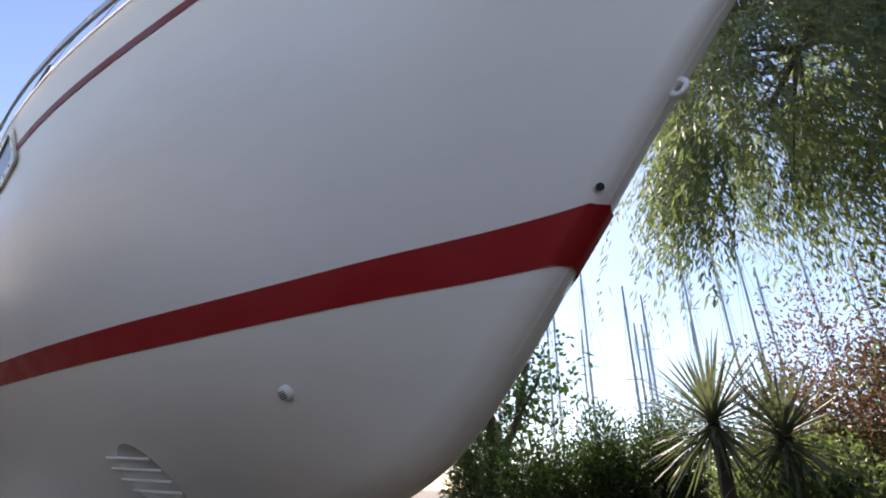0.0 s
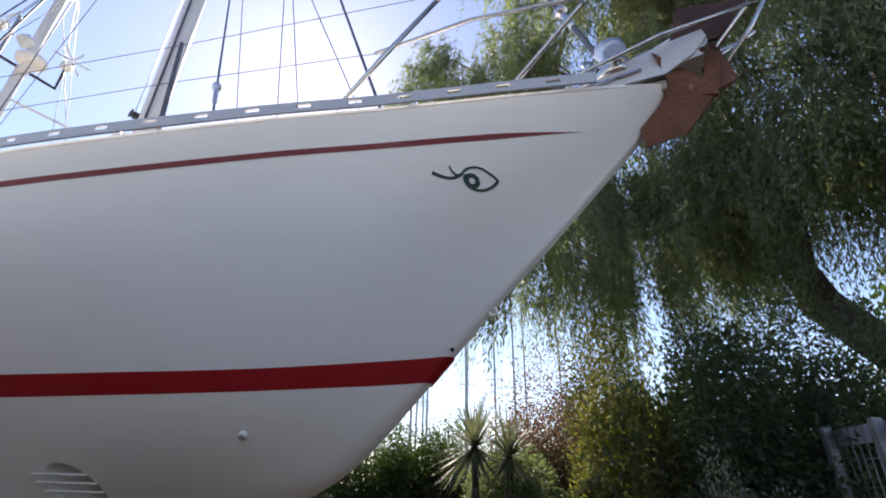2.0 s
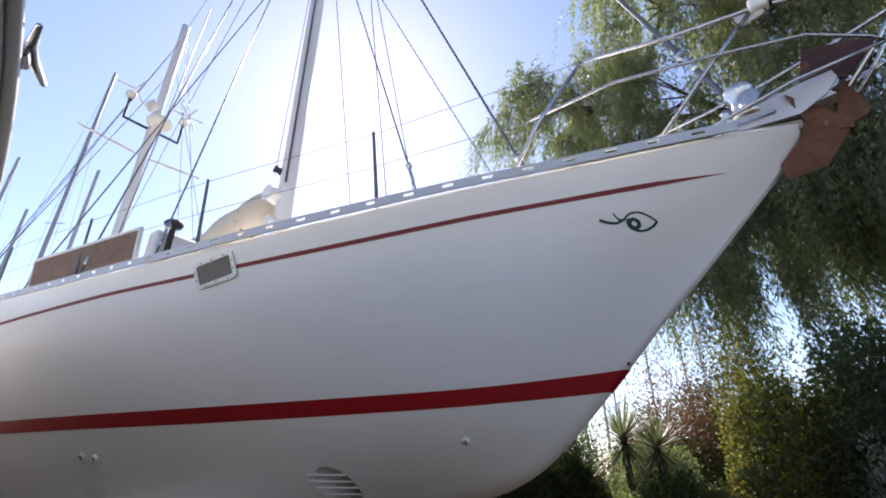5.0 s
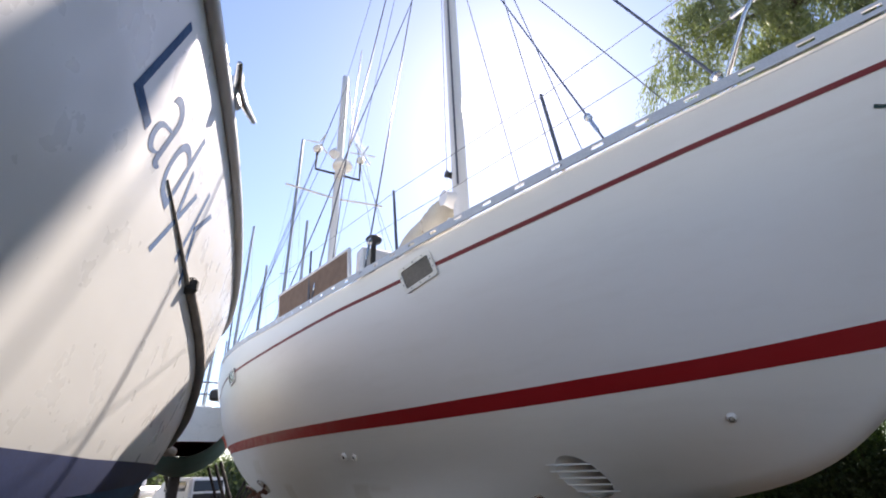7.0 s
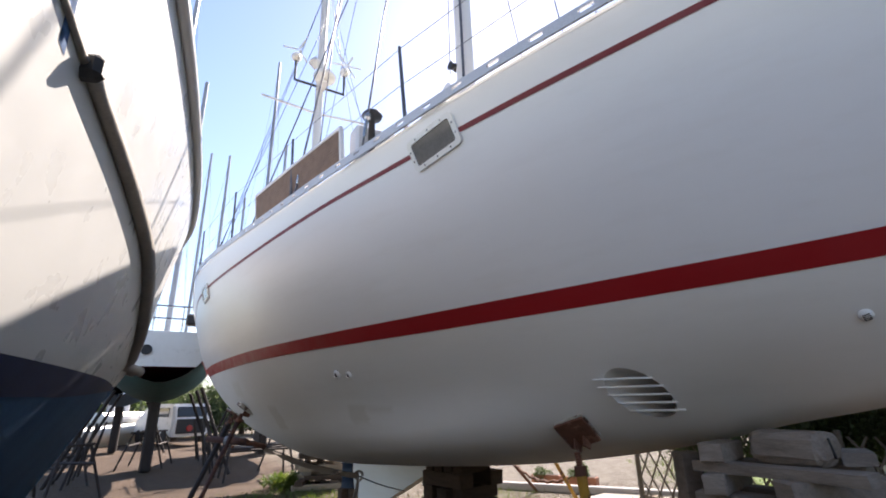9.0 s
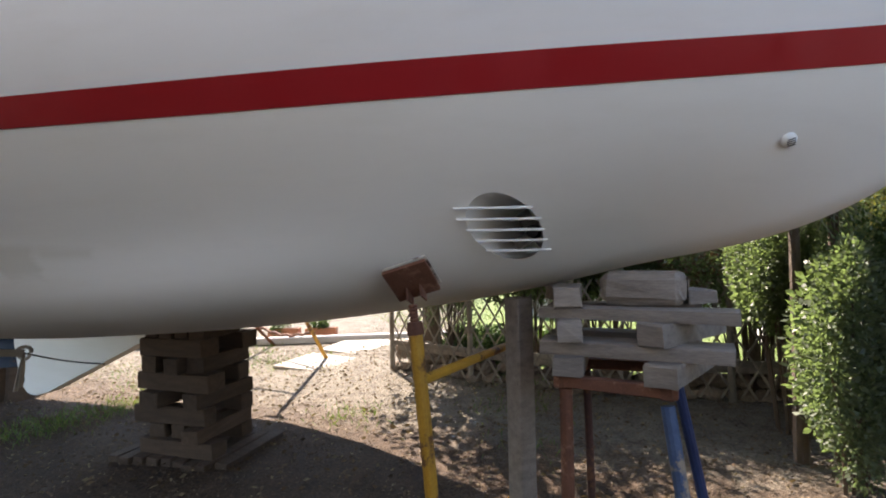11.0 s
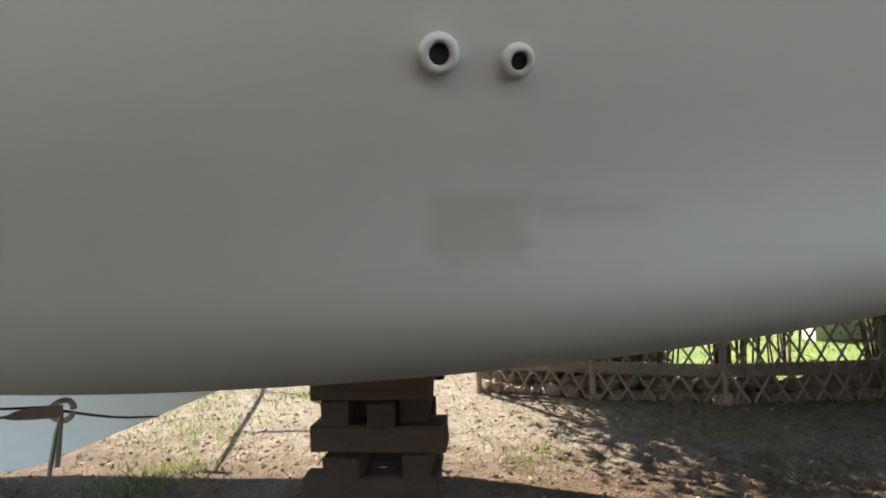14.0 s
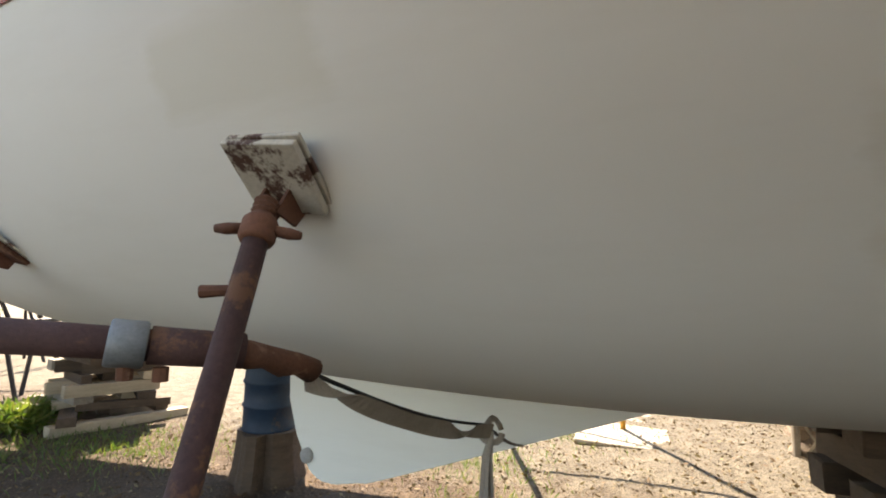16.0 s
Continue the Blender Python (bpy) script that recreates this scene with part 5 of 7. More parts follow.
def strap():
    t = thing("webbing_strap", "twisted grey webbing strap with a knotted hanging end", "strap")
    a, b = _pe + Vector((-0.02, 0, -0.02)), Vector((-4.10, 5.69, 0.72))
    bm = bmesh.new()
    prev = None
    for k in range(41):
        f = k / 40
        p = a.lerp(b, f) + Vector((0, 0, -0.05 * math.sin(3.1416 * f)))
        ang = 0.4 + 5.2 * f + 0.6 * math.sin(9 * f)
        v = Vector((-0.3 * math.sin(ang), 0.4 * math.sin(ang), math.cos(ang))).normalized() * 0.034
        pair = [bm.verts.new(p + v), bm.verts.new(p - v)]
        if prev:
            bm.faces.new((prev[0], prev[1], pair[1], pair[0]))
        prev = pair
    ob = part("band", bm, STRAP, t)
    sol = ob.modifiers.new("thickness", "SOLIDIFY")
    sol.thickness = 0.004
    part("knot", tube(bmesh.new(), [b + Vector((0.05 * math.cos(q), 0.02 * math.sin(2 * q), 0.055 * math.sin(q))) for q in np.linspace(0, 6, 14)], 0.016, 8, 0.6), STRAP, t)
    for dx in (-0.055, -0.02):
        part("hanging_end", tube(bmesh.new(), [b, b + Vector((dx * 0.5, 0.01, -0.12)), b + Vector((dx, -0.02, -0.27 + dx))], [0.022, 0.036, 0.044], 6, 0.3), STRAP, t)
    part("rope", tube(bmesh.new(), [a.lerp(b, q) + Vector((0, 0.02, 0.02 - 0.035 * math.sin(3.14 * q))) for q in np.linspace(0, 1, 12)], 0.007, 6), DARK, t, "thin dark rope")
    e = YACHT @ Vector((7.95, -0.26, 0.475))
    part("rope", tube(bmesh.new(), [b.lerp(e, q) + Vector((0, 0, -0.02 * math.sin(3.14 * q))) for q in np.linspace(0, 1, 8)], 0.008, 6), DARK, t, "thin dark rope")


strap()


def barrel_and_stump():
    g = float(ground_z(-5.0, 7.95))
    t = thing("tree_stump", "split old log standing under a drum", "stump", Matrix.Translation((-5.02, 7.92, g - 0.03)))
    bm = bmesh.new()
    n = 26
    rings = []
    rnd = random.Random(8)
    ph = [rnd.uniform(0, 6.28) for _ in range(4)]
    for z, r in ((0, 0.3), (0.12, 0.27), (0.3, 0.25), (0.42, 0.245)):
        rings.append([bm.verts.new((r * (1 + 0.1 * math.sin(3 * a + ph[0]) + 0.09 * math.sin(5 * a + ph[1]) - (0.25 if abs(((a - 4.6 + 3.14) % 6.28) - 3.14) < 0.16 else 0)) * math.cos(a), r * (1 + 0.1 * math.sin(3 * a + ph[0]) + 0.09 * math.sin(5 * a + ph[1]) - (0.25 if abs(((a - 4.6 + 3.14) % 6.28) - 3.14) < 0.16 else 0)) * math.sin(a), z)) for a in [6.28318 * k / n for k in range(n)]])
    for a, b in zip(rings, rings[1:]):
        for k in range(n):
            bm.faces.new((a[k], a[(k + 1) % n], b[(k + 1) % n], b[k]))
    bm.faces.new(rings[-1])
    part("log", bm, SLEEPER, t)
    d = thing("oil_drum", "dented blue steel drum on a stump", "drum", Matrix.Translation((-5.02, 7.96, g + 0.385)) @ Matrix.Rotation(0.04, 4, "X"))
    part("body", lathe(bmesh.new(), [(0.2, 0), (0.215, 0.01), (0.21, 0.03), (0.208, 0.19), (0.22, 0.2), (0.22, 0.22), (0.208, 0.23), (0.208, 0.38), (0.222, 0.39), (0.222, 0.41), (0.21, 0.42), (0.212, 0.6), (0.22, 0.61), (0.2, 0.62)], None, 28), DRUMBLUE, d, "", True)


barrel_and_stump()


def pallet_pile(x, y, seed, label, n=7):
    t = thing("timber_pile", label, "timber pile", pose(x, y, float(ground_z(x, y)) - 0.01, 0, 0, 24))
    rnd = random.Random(seed)
    z = 0.0
    for k in range(n):
        h = rnd.uniform(0.075, 0.13)
        spread = 0.42 - 0.16 * k / n
        for q in (-1, -0.1, 1) if k % 3 else (-1, 0.3, 1):
            off = q * (spread + rnd.uniform(-0.08, 0.08))
            L = 1.0 - 0.3 * k / n + rnd.uniform(-0.2, 0.55) * (1 - k / n)
            c = (rnd.uniform(-0.1, 0.1), off, z + h / 2) if k % 2 == 0 else (off, rnd.uniform(-0.1, 0.1), z + h / 2)
            beam(t, "plank", c, (L, rnd.uniform(0.09, 0.19), h), (0 if k % 2 == 0 else 1.5708) + rnd.uniform(-0.18, 0.18), rnd.choice((PALEWOOD, SLEEPER, WOOD, SLEEPER)), seed * 50 + k * 3 + int(2 * q))
        z += h


pallet_pile(-6.8, 10.55, 5, "rough pile of dark and pale offcuts with weeds round it", 11)


def port_props():
    """Two leaning props on the far side of the yacht with slack chains between them."""
    ends = []
    for foot, head, mat in (((7.75, -3.35), (7.6, 1.72), YELLOW), ((9.7, -4.1), (9.45, 1.78), RUST)):
        hp, n = skin(head[0], head[1], 0.03, -1)
        h, nn = YACHT @ hp, (YACHT.to_3x3() @ n).normalized()
        f = YACHT @ Vector((foot[0], foot[1], 0))
        f.z = float(ground_z(f.x, f.y)) - 0.02
        t = thing("boat_prop", "leaning painted steel prop on the far side of the hull", "prop", Matrix.Translation(f), "props on the far side")
        d = h + nn * 0.05 - f
        part("pole", cyl(bmesh.new(), (0, 0, 0), d * 0.94, 0.03, 0.028, 12), mat, t)
        part("screw", cyl(bmesh.new(), d * 0.94, d, 0.016, 0.016, 8), RUST, t)
        part("pad", box(bmesh.new(), 0.2, 0.2, 0.03, Matrix.Translation(d) @ nn.to_track_quat("Z", "Y").to_matrix().to_4x4(), 0.004), RUST, t)
        part("foot_plate", box(bmesh.new(), 0.2, 0.2, 0.012, Matrix.Translation((0, 0, 0.012)), 0.002), RUST, t)
        ends.append((f, d))
    for q in (0.28, 0.72):
        a, b = ends[0][0] + ends[0][1] * q, ends[1][0] + ends[1][1] * (q + 0.03)
        t = thing("chain", "slack rusty chain between the props", "chain", Matrix.Translation(a), "chains between the props")
        part("links", tube(bmesh.new(), [(b - a) * k + Vector((0, 0, -0.14 * math.sin(3.1416 * k) + 0.012 * math.sin(37 * k))) for k in np.linspace(0, 1, 36)], [0.02 + 0.008 * (k % 2) for k in range(36)], 6), RUST, t)


port_props()


def paving():
    for k, (pts) in enumerate((((-2.0, 7.9), (-1.0, 6.75), (-0.35, 7.35), (-1.35, 8.6)), ((-1.2, 8.9), (-0.2, 7.5), (1.0, 8.6), (-0.2, 10.2)))):
        bm = bmesh.new()
        slab(bm, pts[::-1] if k < 0 else pts, 0.05, Matrix.Translation((0, 0, float(ground_z(*pts[0])) - 0.005)))
        bmesh.ops.bevel(bm, geom=bm.edges[:], offset=0.01, segments=1, affect="EDGES")
        ob = part("pavement", bm, PAVE, None)
        tagged(ob, "worn pale concrete slab set in the earth", "slab", kind="structure")


paving()


# ---- garden edge: lattice fence on a rubble bank, lawn, wall ----
FENCE = [Vector((-0.52, 6.57, 0)), Vector((0.16, 5.55, 0)), Vector((0.93, 4.62, 0)), Vector((2.15, 3.74, 0)), Vector((3.3, 3.0, 0))]


def lattice_fence():
    t = thing("lattice_fence", "bleached wooden diamond lattice fence", "fence")
    H = 1.2
    for a, b in zip(FENCE, FENCE[1:]):
        L = (b - a).length
        d = (b - a).normalized()
        nrm = Vector((d.y, -d.x, 0))
        k = -H / 1.7
        while k < L:
            for lean, off in ((1, 0.0), (-1, 0.012)):
                p0, p1 = (k, 0.03), (k + H / 1.7, H)
                if lean < 0:
                    p0, p1 = (k + H / 1.7, 0.03), (k, H)
                def cut(p, q):
                    lo, hi = (0, L)
                    out = []
                    for (u, z), (v, w) in ((p, q), (q, p)):
                        if u < lo:
                            z, u = z + (w - z) * (lo - u) / (v - u), lo
                        if u > hi:
                            z, u = z + (w - z) * (hi - u) / (v - u), hi
                        out.append((u, z))
                    return out
                if max(p0[0], p1[0]) <= 0.02 or min(p0[0], p1[0]) >= L - 0.02:
                    continue
                (u0, z0), (u1, z1) = cut(p0, p1)
                q0, q1 = a + d * u0 + Vector((0, 0, z0)) + nrm * off, a + d * u1 + Vector((0, 0, z1)) + nrm * off
                if (q1 - q0).length < 0.05:
                    continue
                s = (q1 - q0)
                ang = math.atan2(z1 - z0, u1 - u0)
                m = Matrix.Translation((q0 + q1) / 2) @ Matrix.Rotation(math.atan2(d.y, d.x), 4, "Z") @ Matrix.Rotation(-ang, 4, "Y")
                part("slat", box(bmesh.new(), s.length, 0.009, 0.02, m), LATTICE, t)
            k += 0.19
        part("post", cyl(bmesh.new(), a + Vector((0, 0.03, -0.05)), a + Vector((0, 0.03, H + 0.05)), 0.035, 0.03, 9), LATTICE, t)
        part("rail", box(bmesh.new(), L, 0.03, 0.06, Matrix.Translation((a + b) / 2 + Vector((0, 0.04, 0.36))) @ Matrix.Rotation(math.atan2(d.y, d.x), 4, "Z"), 0.005), LATTICE, t)


lattice_fence()


def rubble_bank():
    rnd = random.Random(12)
    meshes = []
    for k in range(6):
        bm = bmesh.new()
        bmesh.ops.create_icosphere(bm, subdivisions=2, radius=1.0)
        for v in bm.verts:
            v.co = Vector((v.co.x, v.co.y * 0.8, v.co.z * 0.7)) * (1 + 0.28 * noise.noise(v.co * 1.3 + Vector((k * 7, 0, 0)))) + Vector([rnd.uniform(-0.05, 0.05) for _ in range(3)])
        me = bpy.data.meshes.new("stone")
        bm.to_mesh(me), bm.free()
        me.materials.append(STONE)
        meshes.append(me)
    t = thing("rubble_edging", "dry-laid row of pale rubble stones along the garden", "stone edging")
    for a, b in zip(FENCE, FENCE[1:]):
        L = (b - a).length
        d = (b - a).normalized()
        nrm = Vector((-d.y, d.x, 0))
        for row in range(3):
            u = 0.0
            while u < L:
                r = rnd.uniform(0.07, 0.14)
                ob = new("stone", rnd.choice(meshes))
                ob.parent = t
                p = a + d * u + nrm * (0.1 + 0.07 * row + rnd.uniform(-0.04, 0.04))
                ob.matrix_local = Matrix.Translation((p.x, p.y, 0.04 + row * 0.115 + rnd.uniform(-0.02, 0.02))) @ Matrix.Rotation(rnd.uniform(0, 6), 4, "Z") @ Matrix.Rotation(rnd.uniform(-0.4, 0.4), 4, "X") @ Matrix.Scale(r, 4)
                u += r * 1.7
    plank = thing("edging_board", "weathered boards along the garden bank", "board")
    for a, b in ((FENCE[0], FENCE[2]), (FENCE[2], FENCE[4])):
        d = (b - a).normalized()
        part("board", box(bmesh.new(), (b - a).length * 0.96, 0.04, 0.09, Matrix.Translation((a + b) / 2 + Vector((-d.y, d.x, 0)) * 0.06 + Vector((0, 0, 0.3))) @ Matrix.Rotation(math.atan2(d.y, d.x), 4, "Z"), 0.006), WOOD, plank)


rubble_bank()

_l = arrays("lawn", [(0.1, 6.7, 0.12), (1.1, 5.0, 0.12), (3.6, 3.3, 0.12), (22, 6, 0.2), (22, 30, 0.2), (7, 19, 0.2)], [(0, 1, 2, 3), (0, 3, 4, 5)], TURF)
tagged(_l, "sunlit green garden lawn", "lawn", kind="structure")


def garden_wall():
    bm = bmesh.new()
    box(bm, 9.0, 0.2, 1.05, Matrix.Translation((7.2, 7.4, 0.5)) @ Matrix.Rotation(-0.5, 4, "Z"), 0.01)
    ob = part("wall_garden", bm, WALLWHITE, None)
    tagged(ob, "low white garden wall in the sun", "wall", kind="structure")
    bm = bmesh.new()
    box(bm, 3.0, 0.25, 1.5, Matrix.Translation((5.9, 4.4, 0.75)) @ Matrix.Rotation(-0.55, 4, "Z"), 0.01)
    ob = part("wall_white", bm, WALLWHITE, None)
    tagged(ob, "white rendered wall behind the garden plants", "wall", kind="structure")


garden_wall()


def flower_boxes():
    for k, (x, y) in enumerate(((-1.7, 10.6), (-1.0, 10.3))):
        t = thing("flower_box", "terracotta flower box with small plants", "planter", pose(x, y, float(ground_z(x, y)), 0, 0, -20))
        part("trough", box(bmesh.new(), 0.62, 0.24, 0.24, Matrix.Translation((0, 0, 0.12)), 0.015), TERRA, t)
        part("soil", box(bmesh.new(), 0.56, 0.18, 0.02, Matrix.Translation((0, 0, 0.236))), SLEEPER, t)


flower_boxes()
_k = part("kerb", box(bmesh.new(), 6.0, 0.18, 0.14, Matrix.Translation((-1.6, 10.0, -0.06)) @ Matrix.Rotation(-0.3, 4, "Z"), 0.02), CONCRETE, None)
tagged(_k, "pale concrete kerb along the path", "kerb", kind="structure")


# ---- wire mesh fence by the bow ----
def mesh_fence():
    a, b = Vector((1.25, -1.96, 0)), Vector((2.70, 0.70, 0))
    H = 1.985
    t = thing("mesh_fence", "pale galvanised welded mesh fence panels with a flat top strip", "fence")
    L = (b - a).length
    d = (b - a).normalized()
    nrm = Vector((-d.y, d.x, 0))
    turn = Matrix.Rotation(math.atan2(d.y, d.x), 4, "Z")
    for k in range(int(L / 0.058) + 1):
        p = a + d * (0.058 * k) + nrm * 0.012
        part("upright_wire", cyl(bmesh.new(), p + Vector((0, 0, 0.05)), p + Vector((0, 0, H - 0.004)), 0.0032, seg=5), GALV, t)
    for z in [0.1 + 0.132 * k for k in range(14)]:
        part("cross_wire", cyl(bmesh.new(), a + nrm * 0.007 + Vector((0, 0, z)), b + nrm * 0.007 + Vector((0, 0, z)), 0.003, seg=5), GALV, t)
    part("top_strip", box(bmesh.new(), L, 0.006, 0.088, Matrix.Translation((a + b) / 2 + Vector((0, 0, H - 0.05))) @ turn, 0.001), FENCEWHITE, t, "pale flat top strip")
    for f, w in ((0.0, 0.06), (0.5, 0.06), (0.86, 0.045), (1.0, 0.05)):
        p = a + d * (L * f) + nrm * 0.05
        part("post", box(bmesh.new(), w, w, H + 0.015, Matrix.Translation(p + Vector((0, 0, H / 2))) @ turn, 0.004), GALV, t, "square galvanised post")


mesh_fence()


def trailer_boat():
    """A small dark boat on a trailer beyond the mesh fence, and a tarpaulin bundle beside it."""
    t = thing("motor_boat", "small dark boat with a red gunwale on a trailer", "boat", pose(3.95, -0.35, 0, 0, 0, -94))

    def ring(x):
        w = 0.72 * math.sqrt(max(0.02, 1 - (max(0, x - 1.6) / 2.6) ** 2))
        rise = 0.12 * max(0, x - 2) ** 1.5
        return [(x, w, 1.84 + 0.3 * rise), (x, w * 0.93, 1.4 + rise * 0.5), (x, w * 0.75, 0.95 + rise), (x, 0.02, 0.65 + rise), (x, -w * 0.75, 0.95 + rise), (x, -w * 0.93, 1.4 + rise * 0.5), (x, -w, 1.84 + 0.3 * rise)]

    xs = [4.1 * k / 14 for k in range(15)]
    V = [v for x in xs for v in ring(x)]
    F = [(7 * i + j, 7 * i + j + 1, 7 * i + j + 8, 7 * i + j + 7) for i in range(14) for j in range(6)] + [tuple(range(7))] + [(7 * i, 7 * i + 7, 7 * i + 13, 7 * i + 6) for i in range(14)]
    bm = bmesh.new()
    verts = [bm.verts.new(v) for v in V]
    for f in F:
        bm.faces.new([verts[k] for k in f])
    part("hull", bm, NAVYLINE, t, "dark navy hull")
    for k in (0, 6):
        part("gunwale", tube(bmesh.new(), [Vector(ring(x)[k]) + Vector((0, 0, 0.03)) for x in xs], 0.04, 8), RED, t, "red gunwale")
    part("foredeck_locker", box(bmesh.new(), 0.7, 0.6, 0.14, Matrix.Translation((1.6, 0, 1.9)), 0.03), WHITE, t, "white locker")
    part("engine_cover", box(bmesh.new(), 0.4, 0.5, 0.18, Matrix.Translation((0.4, 0, 1.92)), 0.05), WHITE, t, "white engine cover")
    for y in (-0.35, 0.35):
        part("trailer_beam", box(bmesh.new(), 4.3, 0.06, 0.3, Matrix.Translation((2.2, y, 0.65)), 0.006), GALV, t)
        part("axle_strut", box(bmesh.new(), 0.1, 0.05, 0.3, Matrix.Translation((1.4, y, 0.41)), 0.006), GALV, t)
    for y in (-0.78, 0.78):
        w = part("wheel", lathe(bmesh.new(), [(0.16, -0.07), (0.27, -0.075), (0.3, -0.05), (0.3, 0.05), (0.27, 0.075), (0.16, 0.07)], Matrix.Translation((1.4, y, 0.29)) @ Matrix.Rotation(1.5708, 4, "X"), 22), DARK, t, "", True)
        part("rim", cyl(bmesh.new(), (1.4, y - 0.05, 0.29), (1.4, y + 0.05, 0.29), 0.17, seg=16), ALU, w)
    part("axle", cyl(bmesh.new(), (1.4, -0.78, 0.29), (1.4, 0.78, 0.29), 0.03, seg=8), GALV, t)
    b = thing("tarpaulin_bundle", "pale blue tarpaulin thrown over stacked gear", "tarpaulin", pose(3.3, 0.12, 0, 0, 0, 20))
    rnd = random.Random(12)
    bm = box(bmesh.new(), 0.5, 0.42, 1.72, Matrix.Translation((0, 0, 0.85)), 0.08)
    bmesh.ops.subdivide_edges(bm, edges=bm.edges[:], cuts=2, use_grid_fill=True)
    for v in bm.verts:
        v.co += Vector((rnd.uniform(-0.03, 0.03), rnd.uniform(-0.03, 0.03), rnd.uniform(-0.03, 0.03) if v.co.z > 0.3 else 0))
    part("cover", bm, TARP, b, "creased pale blue tarpaulin")


trailer_boat()


# ---- plants ----
def leaf_cloud(name, pts, dirs, length, width, mat, parent=None, rng=None, droop=0.0):
    """Small pointed leaves, each two triangles folded a little, at pts along dirs."""
    n = len(pts)
    rng = rng or np.random.default_rng(1)
    d = dirs / np.linalg.norm(dirs, axis=1)[:, None]
    r = rng.normal(size=(n, 3))
    side = np.cross(d, r)
    side /= np.linalg.norm(side, axis=1)[:, None] + 1e-9
    up = np.cross(side, d)
    L = length * rng.uniform(0.6, 1.3, n)[:, None]
    w = width * rng.uniform(0.7, 1.3, n)[:, None]
    base, tip = pts, pts + d * L + np.array([0, 0, -1.0]) * droop * L
    mid = pts + d * L * 0.45
    a, b = mid + side * w * 0.5 + up * w * 0.15, mid - side * w * 0.5 + up * w * 0.15
    V = np.stack([base, a, tip, b], 1).reshape(-1, 3)
    k = np.arange(n) * 4
    return arrays(name, V, np.stack([k, k + 1, k + 2, k + 3], 1), mat, parent)


def branches(bm, p, d, length, r, depth, rnd, ends, spread=0.7, lift=0.0):
    """A forked limb; the tips go into ends."""
    pts, q, v = [p], Vector(p), Vector(d).normalized()
    for k in range(4):
        v = (v + Vector([rnd.uniform(-0.22, 0.22) for _ in range(3)]) + Vector((0, 0, lift))).normalized()
        q = q + v * length / 4
        pts.append(q.copy())
    tube(bm, pts, [r * (1 - 0.11 * k) for k in range(5)], 7)
    if depth == 0:
        ends += [(a, v) for a in pts[2:]]
        return
    for k in range(3):
        w = (v + Vector([rnd.uniform(-spread, spread) for _ in range(3)])).normalized()
        branches(bm, pts[2 + min(2, k)], w, length * rnd.uniform(0.6, 0.85), r * 0.58, depth - 1, rnd, ends, spread, lift)


